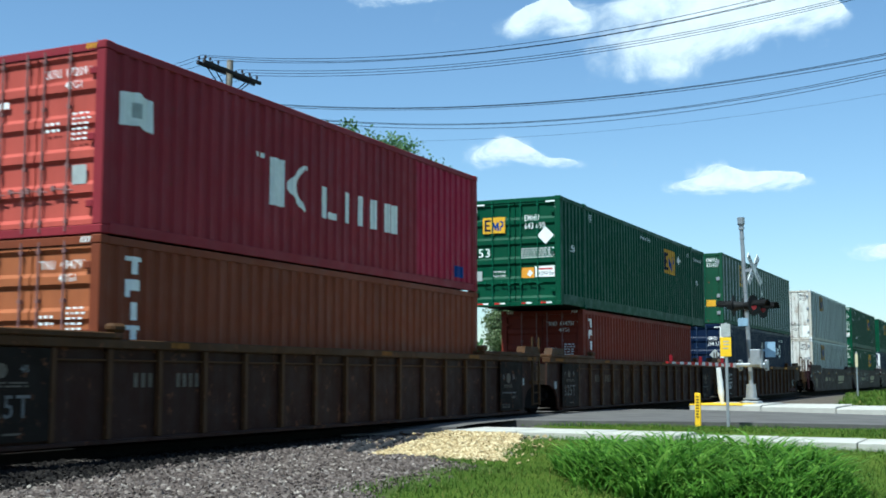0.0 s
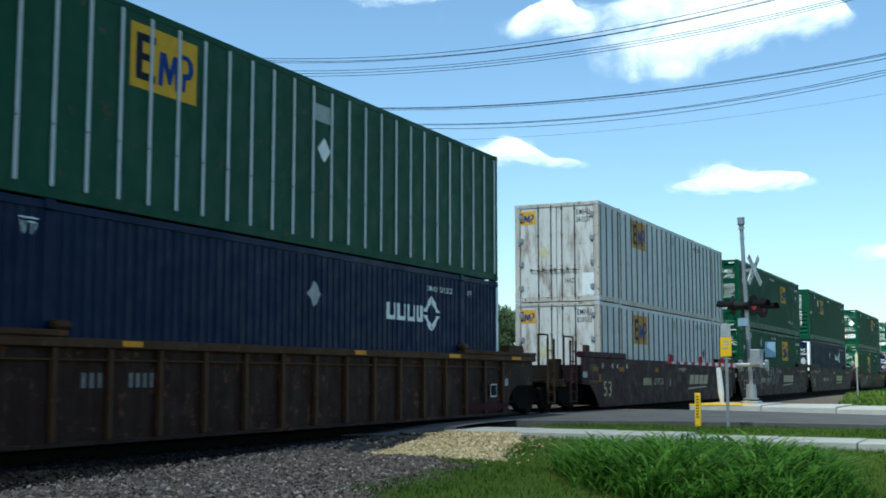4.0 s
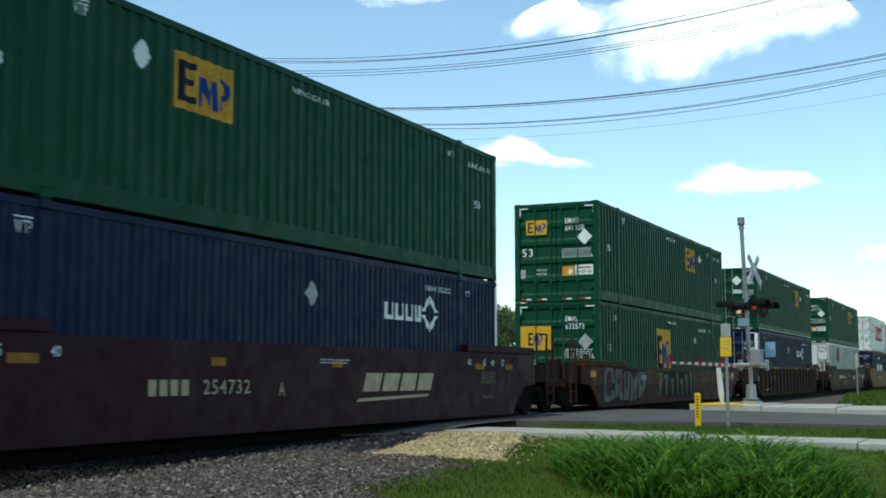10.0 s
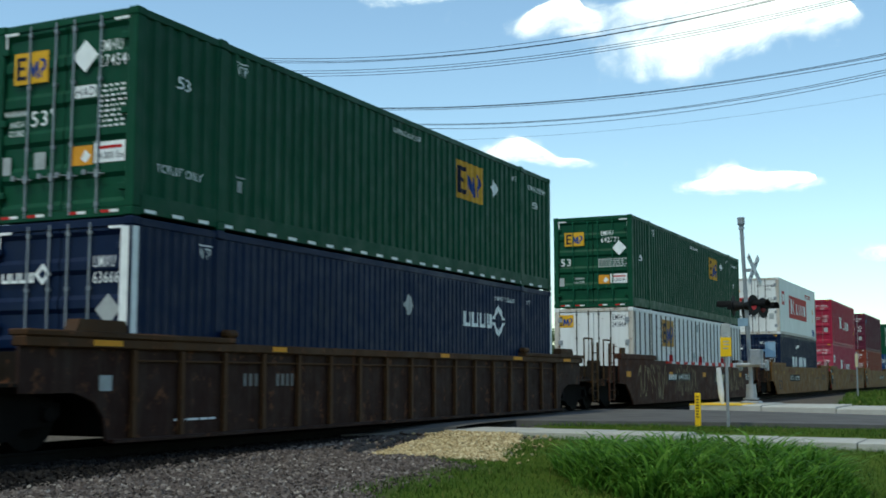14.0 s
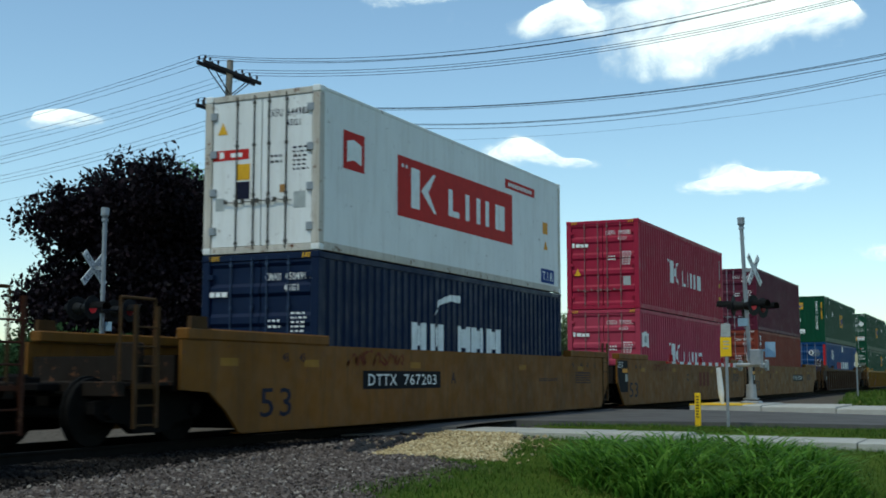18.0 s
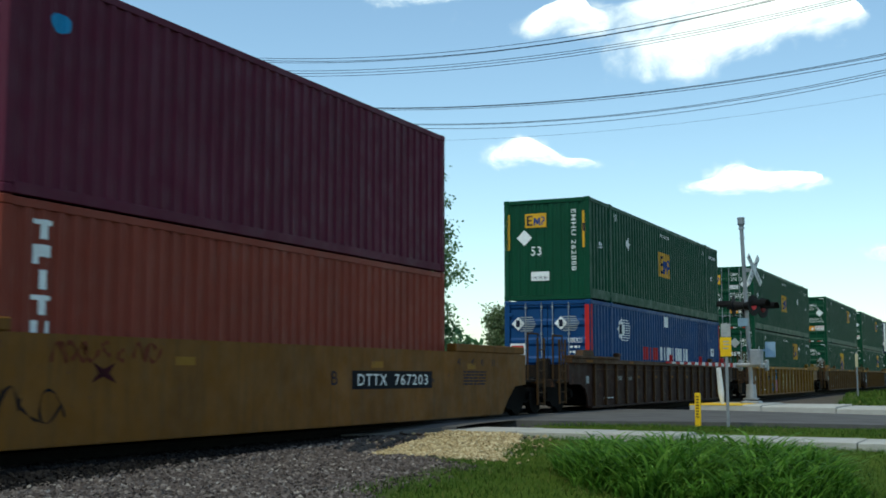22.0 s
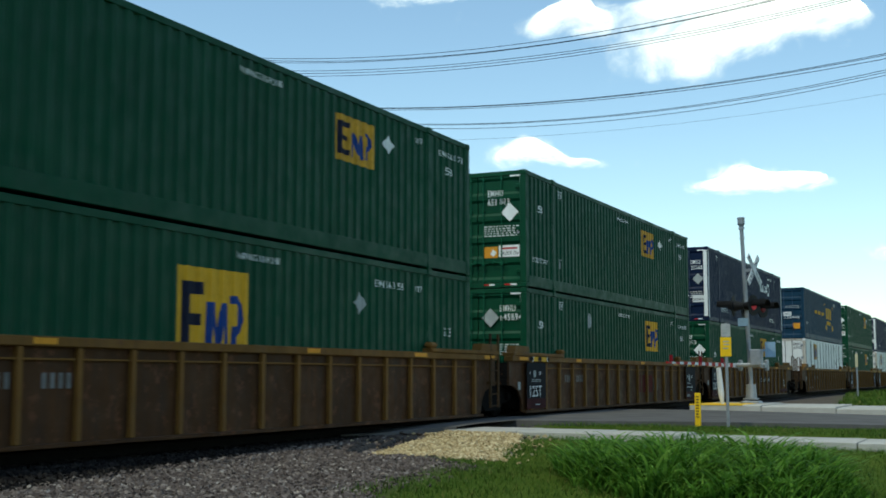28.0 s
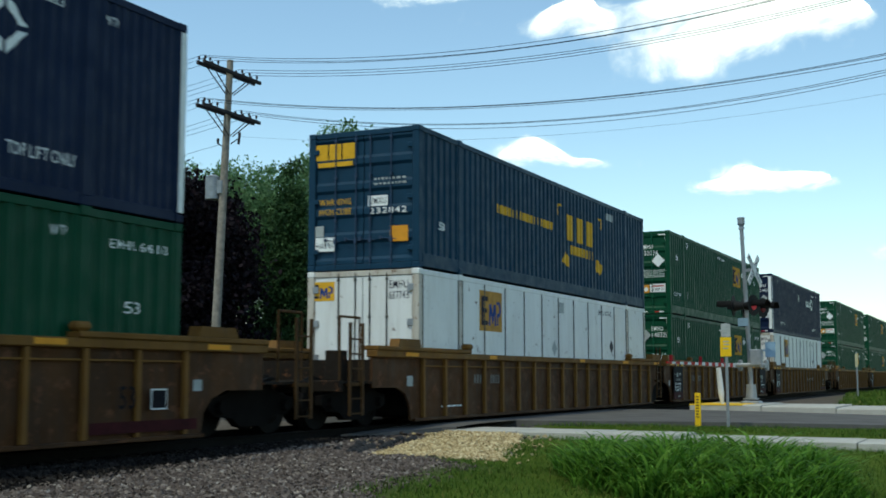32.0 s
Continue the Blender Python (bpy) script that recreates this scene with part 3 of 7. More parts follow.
def green_box(number, low=False, prefix="EMHU", end="doors", tall_emblem=False, emblem=(10.40, 1.66), seed=1, rods=None, layout=None, fifty=2.02, spot=None, lift="near"):
    """emblem: its lower corner along and up the side; fifty: height of the length mark; spot: the placard holder; lift: where the lifting note stands."""
    b = Box("green corrugated container, yellow emblem, %s" % ("lower of a stack" if low else "upper of a stack"),
            L53, H53, W53, GREEN, "corrugated", end, True, rods=rods)
    if tall_emblem:
        b.emblem(6.08, 7.82, 0.78, 2.32)
        b.word("53", 0.76, 1.10, 1.48, 1.68)
        b.word("WTP", 1.38, 1.66, 2.38, 2.54)
        b.word("EMHU " + number, 11.95, 13.1, 2.40, 2.53)
        b.word("WTP", 13.55, 13.83, 2.40, 2.52)
        b.word("53", 14.88, 15.22, 1.56, 1.74)
        b.diamond(11.34, 2.06, 0.21, GREY_INK)
    else:
        x, z = emblem
        if low and end == "doors" and emblem[0] > 10.4:
            b.emblem(x, x + 1.52, z, z + 0.96)
        else:
            b.emblem(x, x + 1.42, z, z + 0.83, WORN_YELLOW)
        b.word("53", 0.93, 1.24, fifty - 0.09, fifty + 0.09)
        b.word("53", 15.0, 15.33, fifty - 0.03, fifty + 0.13)
        b.word("WTP", 2.36, 2.62, 2.46, 2.62)
        b.side("emblem_block", rects((2.34, 2.64, 2.65, 2.67)), WHITE_INK)
        b.word("WTP", 13.60, 13.90, 2.48, 2.61)
        b.word("EMHU " + number, 14.70, 15.88, 2.42, 2.54)
        dx, dz, ink = spot or (12.42, 2.24, WHITE_INK)
        b.diamond(dx, dz, 0.21, ink)
        if lift == "second":
            b.word("TOP LIFT ONLY", 2.34, 3.50, 0.68, 0.82)
            b.word("TOP LIFT ONLY", 12.75, 13.9, 0.62, 0.76)
        elif lift == "near" and not low:
            b.word("TOP LIFT ONLY", 0.54, 1.55, 0.66, 0.78)
            b.side("sticker", rects((2.40, 2.56, 0.64, 0.82)), GREY_INK)
            b.side("sticker", rects((2.36, 2.60, 0.86, 0.88)), GREY_INK)
    b.word("WARNING HIGH CUBE", 7.5, 8.7, 2.53, 2.63)
    if end == "doors":
        b.corner_tapes()
        layout = layout or ("lower" if low else "upper")
        if tall_emblem:
            layout = "tall"
        place = {"upper": ((0.14, 0.39, 0.68, 0.83), 0.61, 0.78, (0.835, 0.64), (0.09, 0.22, 0.46, 0.54)),
                 "lower": ((0.05, 0.29, 0.68, 0.82), 0.73, 0.80, (0.63, 0.75), (0.10, 0.22, 0.40, 0.48)),
                 "tall": ((0.14, 0.34, 0.54, 0.72), 0.60, 0.80, (0.83, 0.60), (0.10, 0.24, 0.36, 0.44)),
                 "stacked": ((0.13, 0.38, 0.69, 0.85), 0.74, 0.80, (0.64, 0.79), (0.27, 0.42, 0.47, 0.55)),
                 "stub": ((0.13, 0.26, 0.66, 0.81), 0.575, 0.76, (0.847, 0.61), (0.10, 0.22, 0.40, 0.48)),
                 "spread": ((0.17, 0.41, 0.72, 0.87), 0.60, 0.84, (0.845, 0.71), (0.28, 0.42, 0.32, 0.40))}[layout]
        (e0, e1, v0, v1), s, v, dia, fifty_at = place
        if layout == "tall":
            b.end_rect(0.05, 0.43, 0.52, 0.76, YELLOW_INK, 0.0045, "emblem_panel")
        b.end_emblem(e0, e1, v0, v1)
        b.end_word("53'" if rods else "53", *fifty_at)
        b.end_word(prefix, s, s + 0.155, v, v + 0.055)
        b.end_word(number, s, s + 0.22, v - 0.075, v - 0.018)
        b.end_diamond(dia[0], dia[1], 0.09, WHITE_INK if not low or layout == "stub" else GREY_INK)
        if layout == "stacked":
            b.end_bars(0.74, 0.95, 0.42, 0.64, 9, seed=seed)
            b.end_word("WARNING", 0.07, 0.25, 0.53, 0.56)
            b.end_word("HIGH", 0.12, 0.22, 0.475, 0.505)
            b.end_word("CUBE", 0.11, 0.22, 0.43, 0.46)
            b.end_rect(0.30, 0.38, 0.255, 0.34, GREY_INK)
        elif layout == "spread":
            b.end_bars(0.58, 0.97, 0.48, 0.58, 4, seed=seed)
            b.end_word("WARNING", 0.14, 0.42, 0.53, 0.57)
            b.end_word("HIGH CUBE", 0.13, 0.43, 0.46, 0.50)
        else:
            k = 0.73 if layout == "lower" else 0.57
            b.end_bars(k, 0.93, 0.43, 0.53, 5, seed=seed)
            b.end_word("WARNING", 0.26, 0.39, 0.31, 0.33)
            b.end_word("HIGH CUBE", 0.26, 0.39, 0.27, 0.29)
        if layout == "stacked" and rods and not low:
            for k in range(26):
                put("reflective_tape", shared("reflective_tape", lambda bm: box(bm, 0, 0.24, -W53 + 0.001, -W53 + 0.003, 0.05, 0.10), WHITE_INK), b.ob, "", pose(0.25 + k * 0.6, 0, 0))
        if layout in ("stacked", "spread"):
            h = 0.585 if layout == "stacked" else 0.64
            b.end_rect(0.575, 0.725, h, h + 0.06, WHITE_INK, 0.005)
            b.end_word("HAD", 0.585, 0.715, h + 0.008, h + 0.052, DARK_INK)
        b.end_rect(0.56, 0.71, 0.255, 0.35, ORANGE_INK)
        b.end_shape("sticker_print", *poly((0.63, 0.285), (0.665, 0.265), (0.70, 0.30), (0.66, 0.33)), WHITE_INK, 0.007)
        b.end_rect(0.72, 0.93, 0.26, 0.36, WHITE_INK)
        b.end_word("24,000 lbs", 0.735, 0.92, 0.27, 0.31, DARK_INK)
        b.end_shape("small_print", *rects((0.74, 0.91, 0.325, 0.34)), RED_INK, 0.007)
        b.end_rect(0.07, 0.13, 0.24, 0.33, GREY_INK)
    else:
        b.end_emblem(0.25, 0.50, 0.72, 0.86)
        b.end_word("53", 0.32, 0.44, 0.44, 0.53)
        b.end_diamond(0.15 if end == "ribs" else 0.24, 0.62, 0.09)
        b.end_rect(0.32, 0.53, 0.19, 0.28, WHITE_INK)
        b.end_word("24,000 lbs", 0.34, 0.51, 0.20, 0.235, DARK_INK)
        co, faces = text_shape("EMHU " + number)
        b.end_shape("lettering", [(0.79 + v * 0.055, 0.88 - u * 0.60) for u, v in co], faces, WHITE_INK, 0.007)
        if end == "plain":
            b.end_rect(0.035, 0.068, 0.50, 0.86, YELLOW_INK, 0.03)
            b.end_rect(0.92, 0.955, 0.50, 0.86, YELLOW_INK, 0.03)
            b.end_rect(0.925, 0.95, 0.66, 0.74, DARK_INK, 0.033)
    return b


def navy_box(number, top=False, prefix="UMXU", rods=None):
    b = Box("navy blue corrugated container with white corner posts", L53, H53, W53, NAVY, "fine", "doors", True, rods=rods)
    for x0, x1 in ((0.0, 0.13), (16.02, 16.15)):
        b.side("corner_strip", rects((x0, x1, 0.14, 2.76)), WHITE_INK, "white corner strip", 0.02)
    b.end_rect(0.935, 0.99, 0.06, 0.95, WHITE_INK, 0.06, "corner_strip")
    b.corner_tapes()
    z = 1.82
    for x0, x1 in ((10.8, 11.16), (11.22, 11.58), (11.64, 11.98), (12.04, 12.30)):
        b.side("emblem_block", poly((x0, z), (x1, z), (x1, z + 0.32), (x1 - 0.09, z + 0.32), (x1 - 0.09, z + 0.08), (x0 + 0.09, z + 0.08), (x0 + 0.09, z + 0.32), (x0, z + 0.32)), WHITE_INK)
    for r0, r1, cut in ((0.40, 0.25, 0.035),):
        for k in range(4):
            c, d = math.cos(k * math.pi / 2), math.sin(k * math.pi / 2)
            at = lambda u, v: (12.72 + u * c - v * d, 2.0 + u * d + v * c)
            b.side("emblem_block", poly(at(r0 - cut, cut), at(cut, r0 - cut), at(cut, r1 - cut), at(r1 - cut, cut)), WHITE_INK)
    b.diamond(8.2, 2.13, 0.22, PLATE)
    b.word("WTP", 1.50, 1.80, 2.44, 2.60)
    b.side("emblem_block", rects((1.48, 1.82, 2.63, 2.65)), WHITE_INK)
    b.word("WTP", 14.46, 14.72, 2.46, 2.58)
    b.word(prefix + " " + number, 12.50, 13.68, 2.46, 2.57)
    if top:
        b.word("TOP LIFT ONLY", 2.37, 3.54, 0.46, 0.62)
        b.word("TOP LIFT ONLY", 12.82, 14.0, 0.46, 0.62)
        b.end_rect(0.757, 0.952, 0.25, 0.345, SIGN_WHITE)
        b.end_word("24,000 lbs", 0.765, 0.945, 0.262, 0.305, DARK_INK)
        b.end_rect(0.096, 0.171, 0.235, 0.37, GREY_INK)
    for x0, x1 in ((0.097, 0.152), (0.162, 0.217), (0.227, 0.280), (0.290, 0.328)):
        b.end_shape("emblem_block", *poly((x0, 0.705), (x1, 0.705), (x1, 0.755), (x1 - 0.014, 0.755), (x1 - 0.014, 0.720), (x0 + 0.014, 0.720), (x0 + 0.014, 0.755), (x0, 0.755)), WHITE_INK, 0.006)
    b.end_diamond(0.39, 0.745, 0.06)
    b.end_shape("emblem_block", *poly((0.362, 0.745), (0.39, 0.72), (0.418, 0.745), (0.39, 0.77)), NAVY, 0.009)
    b.end_word(prefix, 0.74, 0.885, 0.765, 0.82)
    b.end_word(number, 0.74, 0.95, 0.69, 0.745)
    b.end_diamond(0.845, 0.565, 0.085, PLATE if not top else GREY_INK)
    b.end_bars(0.57, 0.92, 0.30, 0.40, 4, seed=5)
    return b


def white_box(number, worn=True, low=False, plain_side=False, material=None):
    b = Box("weathered %s panelled container with square emblem" % ("white" if material is None else "grey"), L53, H53, W53, material or WHITE, "plain" if plain_side else "posts", "doors", True, worn=worn)
    x = 3.0 if plain_side else 3.4
    b.emblem(x, x + (1.3 if plain_side else 1.5), 1.75 if low else 1.85, 2.65 if low else 2.72, FADED_ORANGE)
    b.end_emblem(0.02, 0.245, 0.79, 0.925)
    b.end_word("EMHU", 0.74, 0.90, 0.865, 0.92, DARK_INK)
    b.end_word(number, 0.735, 0.905, 0.79, 0.845, DARK_INK)
    b.diamond(7.78, 1.46, 0.2, GREY_INK)
    b.side("sticker", rects((8.08, 8.52, 2.38, 2.66)), GREY_INK)
    b.word("EMHU " + number, *((13.14, 14.34) if low and not worn and not plain_side else (11.4, 12.6)), 2.48, 2.62, DARK_INK)
    if low:
        b.diamond(12.6, 1.60, 0.2, DARK_GREY)
    if worn:
        b.end_word("HAD", 0.60, 0.72, 0.18, 0.23, DARK_INK)
        b.end_diamond(0.34, 0.50, 0.08, YELLOW_STAIN)
        b.end_rect(0.80, 0.96, 0.06, 0.28, WHITE_INK)
    return b


BROWN_STICKER = plain("brown_sticker", (0.30, 0.16, 0.06), 0.7)
DARK_GREY = plain("dark_grey_sticker", (0.06, 0.06, 0.065), 0.7)
YELLOW_STAIN = plain("faded_yellow_sticker", (0.55, 0.50, 0.32), 0.7)


def ship_box(label, material, number, height, style="corrugated", marks="serif", prefix="KKFU", code="45G1", flag=True, door_paint=None):
    b = Box(label, L40, height, W40, material, style, "doors", False, door_paint=door_paint)
    H = height
    white_on = material not in (WHITE,)
    ink = WHITE_INK if white_on else DARK_INK
    if marks == "serif":
        # upright white blocks in place of a maker's lettering
        z = H * (0.345 if H < 2.8 else 0.38)
        b.side("emblem_block", rects((3.98, 4.36, z, z + 0.78)), WHITE_INK)
        b.side("emblem_block", poly((4.42, z + 0.38), (4.98, z + 0.0), (5.06, z + 0.0), (4.72, z + 0.40), (5.02, z + 0.78), (4.94, z + 0.78)), WHITE_INK)
        b.side("emblem_block", rects((3.55, 3.63, z + 0.72, z + 0.80), (3.70, 3.78, z + 0.72, z + 0.80), (5.05, 5.12, z + 0.72, z + 0.80)), WHITE_INK)
        b.side("emblem_block", rects(*[(x, x + 0.19, z - 0.02, z + 0.53) for x in (5.55, 6.35, 6.86, 7.34, 7.88)]), WHITE_INK)
        b.side("emblem_block", rects((5.76, 6.05, z - 0.02, z + 0.10), (8.09, 8.36, z - 0.02, z + 0.53)), WHITE_INK)
        if flag:
            f0 = H * 0.58
            b.side("emblem_flag", poly((0.35, f0), (0.72, f0 + 0.05), (1.02, f0 - 0.02), (1.0, f0 + 0.44), (0.70, f0 + 0.51), (0.35, f0 + 0.46)), WHITE_INK)
            b.side("emblem_block", rects((0.60, 0.80, f0 + 0.15, f0 + 0.36)), GREY_INK, "", 0.008)
        if H < 2.8:
            b.side("emblem_block", rects((11.05, 11.45, 0.25, 0.50)), BLUE_INK)
            b.side("repainted_panel", rects((9.2, 11.9, 0.18, H - 0.14)), RED, "fresher red panel at the end", 0.003)
        else:
            for x, z0, z1 in ((11.28, 1.5, 2.4), (11.68, 1.75, 2.45)):
                b.side("lettering", rects(*[(x, x + 0.09, z, z + 0.07) for z in np.arange(z0, z1, 0.1)]), GREY_INK)
            b.side("sticker", rects((11.66, 11.82, 1.42, 1.58)), FADED_ORANGE)
            b.side("sticker", poly((11.6, 0.9), (11.86, 0.9), (11.73, 1.12)), YELLOW_INK)
        b.end_shape("emblem_block", *rects((0.08, 0.11, 0.70, 0.75), (0.13, 0.19, 0.70, 0.74), (0.20, 0.30, 0.70, 0.735)), WHITE_INK, 0.006)
    elif marks == "column":
        for i in range(6):
            z = H - 0.46 - i * 0.31
            bar, stem = (0.55, 0.88, z + 0.16, z + 0.22), (0.66, 0.77, z - 0.02, z + 0.16)
            rs = {0: [bar, stem], 1: [(0.56, 0.65, z - 0.02, z + 0.22), (0.65, 0.86, z + 0.07, z + 0.22)], 2: [(0.66, 0.77, z - 0.02, z + 0.22)],
                  3: [bar, stem], 4: [(0.56, 0.66, z - 0.02, z + 0.22), (0.77, 0.87, z - 0.02, z + 0.22)], 5: [(0.56, 0.87, z - 0.02, z + 0.22)]}[i]
            b.side("emblem_block", rects(*rs), WHITE_INK)
    elif marks == "banner":
        b.side("emblem_panel", rects((2.92, 8.85, 0.95, 2.15)), RED_INK)
        b.side("emblem_panel", rects((8.41, 10.34, 2.28, 2.50)), RED_INK)
        b.side("emblem_panel", rects((0.82, 1.6, 1.55, 2.25)), RED_INK)
        b.side("emblem_flag", poly((0.95, 1.68), (1.2, 1.74), (1.48, 1.68), (1.48, 2.05), (1.2, 2.12), (0.95, 2.06)), WHITE_INK, "", 0.008)
        b.side("emblem_block", rects((3.5, 3.88, 1.17, 1.98), (3.10, 3.18, 1.93, 2.0), (3.26, 3.34, 1.93, 2.0)), WHITE_INK, "", 0.008)
        b.side("emblem_block", poly((3.95, 1.57), (4.55, 1.17), (4.66, 1.17), (4.28, 1.58), (4.62, 1.98), (4.50, 1.98)), WHITE_INK, "", 0.008)
        b.side("emblem_block", rects(*[(x, x + 0.21, 1.22, 1.80) for x in (5.25, 6.12, 6.72, 7.22, 7.80)]), WHITE_INK, "", 0.008)
        b.side("emblem_block", rects((5.47, 5.80, 1.22, 1.35), (8.02, 8.36, 1.22, 1.80)), WHITE_INK, "", 0.008)
        b.side("sticker", rects((10.75, 11.7, 0.20, 0.56)), BLUE_INK)
        b.word("T.I.R", 10.85, 11.6, 0.27, 0.49, WHITE_INK, 0.008)
        b.side("emblem_block", rects(*[(8.6 + i * 0.13, 8.69 + i * 0.13, 2.34, 2.43) for i in range(12)]), WHITE_INK, "", 0.008)
        b.side("sticker", rects((10.9, 11.25, 1.45, 1.75)), ORANGE_INK)
        b.side("sticker", poly((10.95, 1.05), (11.25, 1.05), (11.1, 1.3)), ORANGE_INK)
        b.end_rect(0.07, 0.39, 0.585, 0.65, RED_INK)
        b.end_shape("emblem_block", *rects((0.13, 0.17, 0.60, 0.64), (0.23, 0.33, 0.602, 0.628)), WHITE_INK, 0.007)
        b.end_rect(0.28, 0.40, 0.455, 0.555, YELLOW_INK)
        b.end_rect(0.28, 0.40, 0.335, 0.445, DARK_INK)
        b.end_rect(0.10, 0.18, 0.27, 0.35, GREY_INK)
        b.end_shape("sticker", *poly((0.11, 0.75), (0.20, 0.75), (0.155, 0.83)), YELLOW_INK, 0.006)
        b.end_rect(0.66, 0.71, 0.36, 0.41, BROWN_STICKER)
    elif marks == "blocks":
        for x, w in ((3.55, 0.72), (4.40, 0.66), (5.75, 0.62), (6.50, 0.64), (7.28, 0.80)):
            b.side("emblem_block", rects((x, x + w * 0.34, 0.95, 1.81), (x + w * 0.36, x + w * 0.62, 1.35, 1.75), (x + w * 0.64, x + w, 0.95, 1.81)), WHITE_INK)
        b.side("emblem_flag", poly((4.6, 1.98), (4.9, 2.22), (5.4, 2.32), (5.85, 2.30), (5.85, 2.46), (5.35, 2.45), (4.85, 2.32)), WHITE_INK)
        b.end_shape("emblem_block", *rects((0.06, 0.11, 0.74, 0.77), (0.12, 0.16, 0.74, 0.77), (0.17, 0.22, 0.74, 0.77)), WHITE_INK, 0.006)
    elif marks == "disc":
        pts = [(0.88 + 0.19 * math.cos(a), H - 0.62 + 0.13 * math.sin(a)) for a in np.linspace(0, 2 * math.pi, 14)[:-1]]
        b.side("emblem_disc", poly(*pts), DISC_BLUE)
        b.end_rect(0.12, 0.22, 0.72, 0.78, DISC_BLUE)
    b.end_word(prefix, 0.55, 0.68, 0.83, 0.875, ink)
    b.end_word(number, 0.72, 0.95, 0.83, 0.875, ink)
    b.end_word(code, 0.71, 0.83, 0.765, 0.805, ink)
    b.end_bars(0.58, 0.70, 0.53, 0.60, 2, ink, seed=3)
    b.end_bars(0.77, 0.90, 0.48, 0.64, 6, ink, seed=6)
    b.end_rect(0.78, 0.88, 0.26, 0.36, GREY_INK)
    if white_on:
        b.end_shape("sticker", *poly((0.10, 0.38), (0.20, 0.38), (0.15, 0.46)), YELLOW_INK, 0.006)
        for s in np.arange(0.03, 0.14, 0.025).tolist() + np.arange(0.86, 0.97, 0.025).tolist():
            b.end_shape("hazard_stripe", *poly((s, 0.962), (s + 0.012, 0.962), (s + 0.02, 0.992), (s + 0.008, 0.992)), YELLOW_INK if marks != "column" else WHITE_INK, 0.024)
    return b


DISC_BLUE = plain("light_blue_disc", (0.03, 0.22, 0.42), 0.6)


# ---- the railway cars ----
# A car's own space: x from the near end of its longest load, y across, z from the top of the rails.
RAIL_Z, TRACK_Y = 0.57, 11.905
GRIME = paint("grimy_end_paint", (0.012, 0.008, 0.005), 0.8, 0.6, (0.010, 0.008, 0.006), rust=0.3)
CHORD_BROWN = paint("worn_brown_chord_paint", (0.056, 0.025, 0.008), 0.65, 0.5, (0.03, 0.02, 0.012), rust=0.3, fade=0.3)
CHORD_OCHRE = paint("worn_ochre_chord_paint", (0.15, 0.072, 0.014), 0.65, 0.5, (0.05, 0.03, 0.015), rust=0.25, fade=0.3)
CHORD_YELLOW = paint("worn_yellow_chord_paint", (0.24, 0.12, 0.012), 0.6, 0.4, (0.08, 0.045, 0.015), rust=0.15, fade=0.2)
STENCIL_BLACK = plain("black_stencil_paint", (0.006, 0.007, 0.011), 0.7, 0, 0.3)
STENCIL_RED = plain("dark_red_stencil_paint", (0.035, 0.006, 0.008), 0.7, 0, 0.4)
TAN_BAND = paint("faded_tan_car_paint", (0.075, 0.034, 0.012), 0.7, 0.6, (0.035, 0.02, 0.012), rust=0.3, fade=0.25)
SPRAY_WHITE = paint("faded_white_spray", (0.115, 0.115, 0.105), 0.75, 0.7, (0.06, 0.04, 0.032), rust=0.25, fade=0.3)
WHEELSETS = []


def up(z):
    return z - RAIL_Z


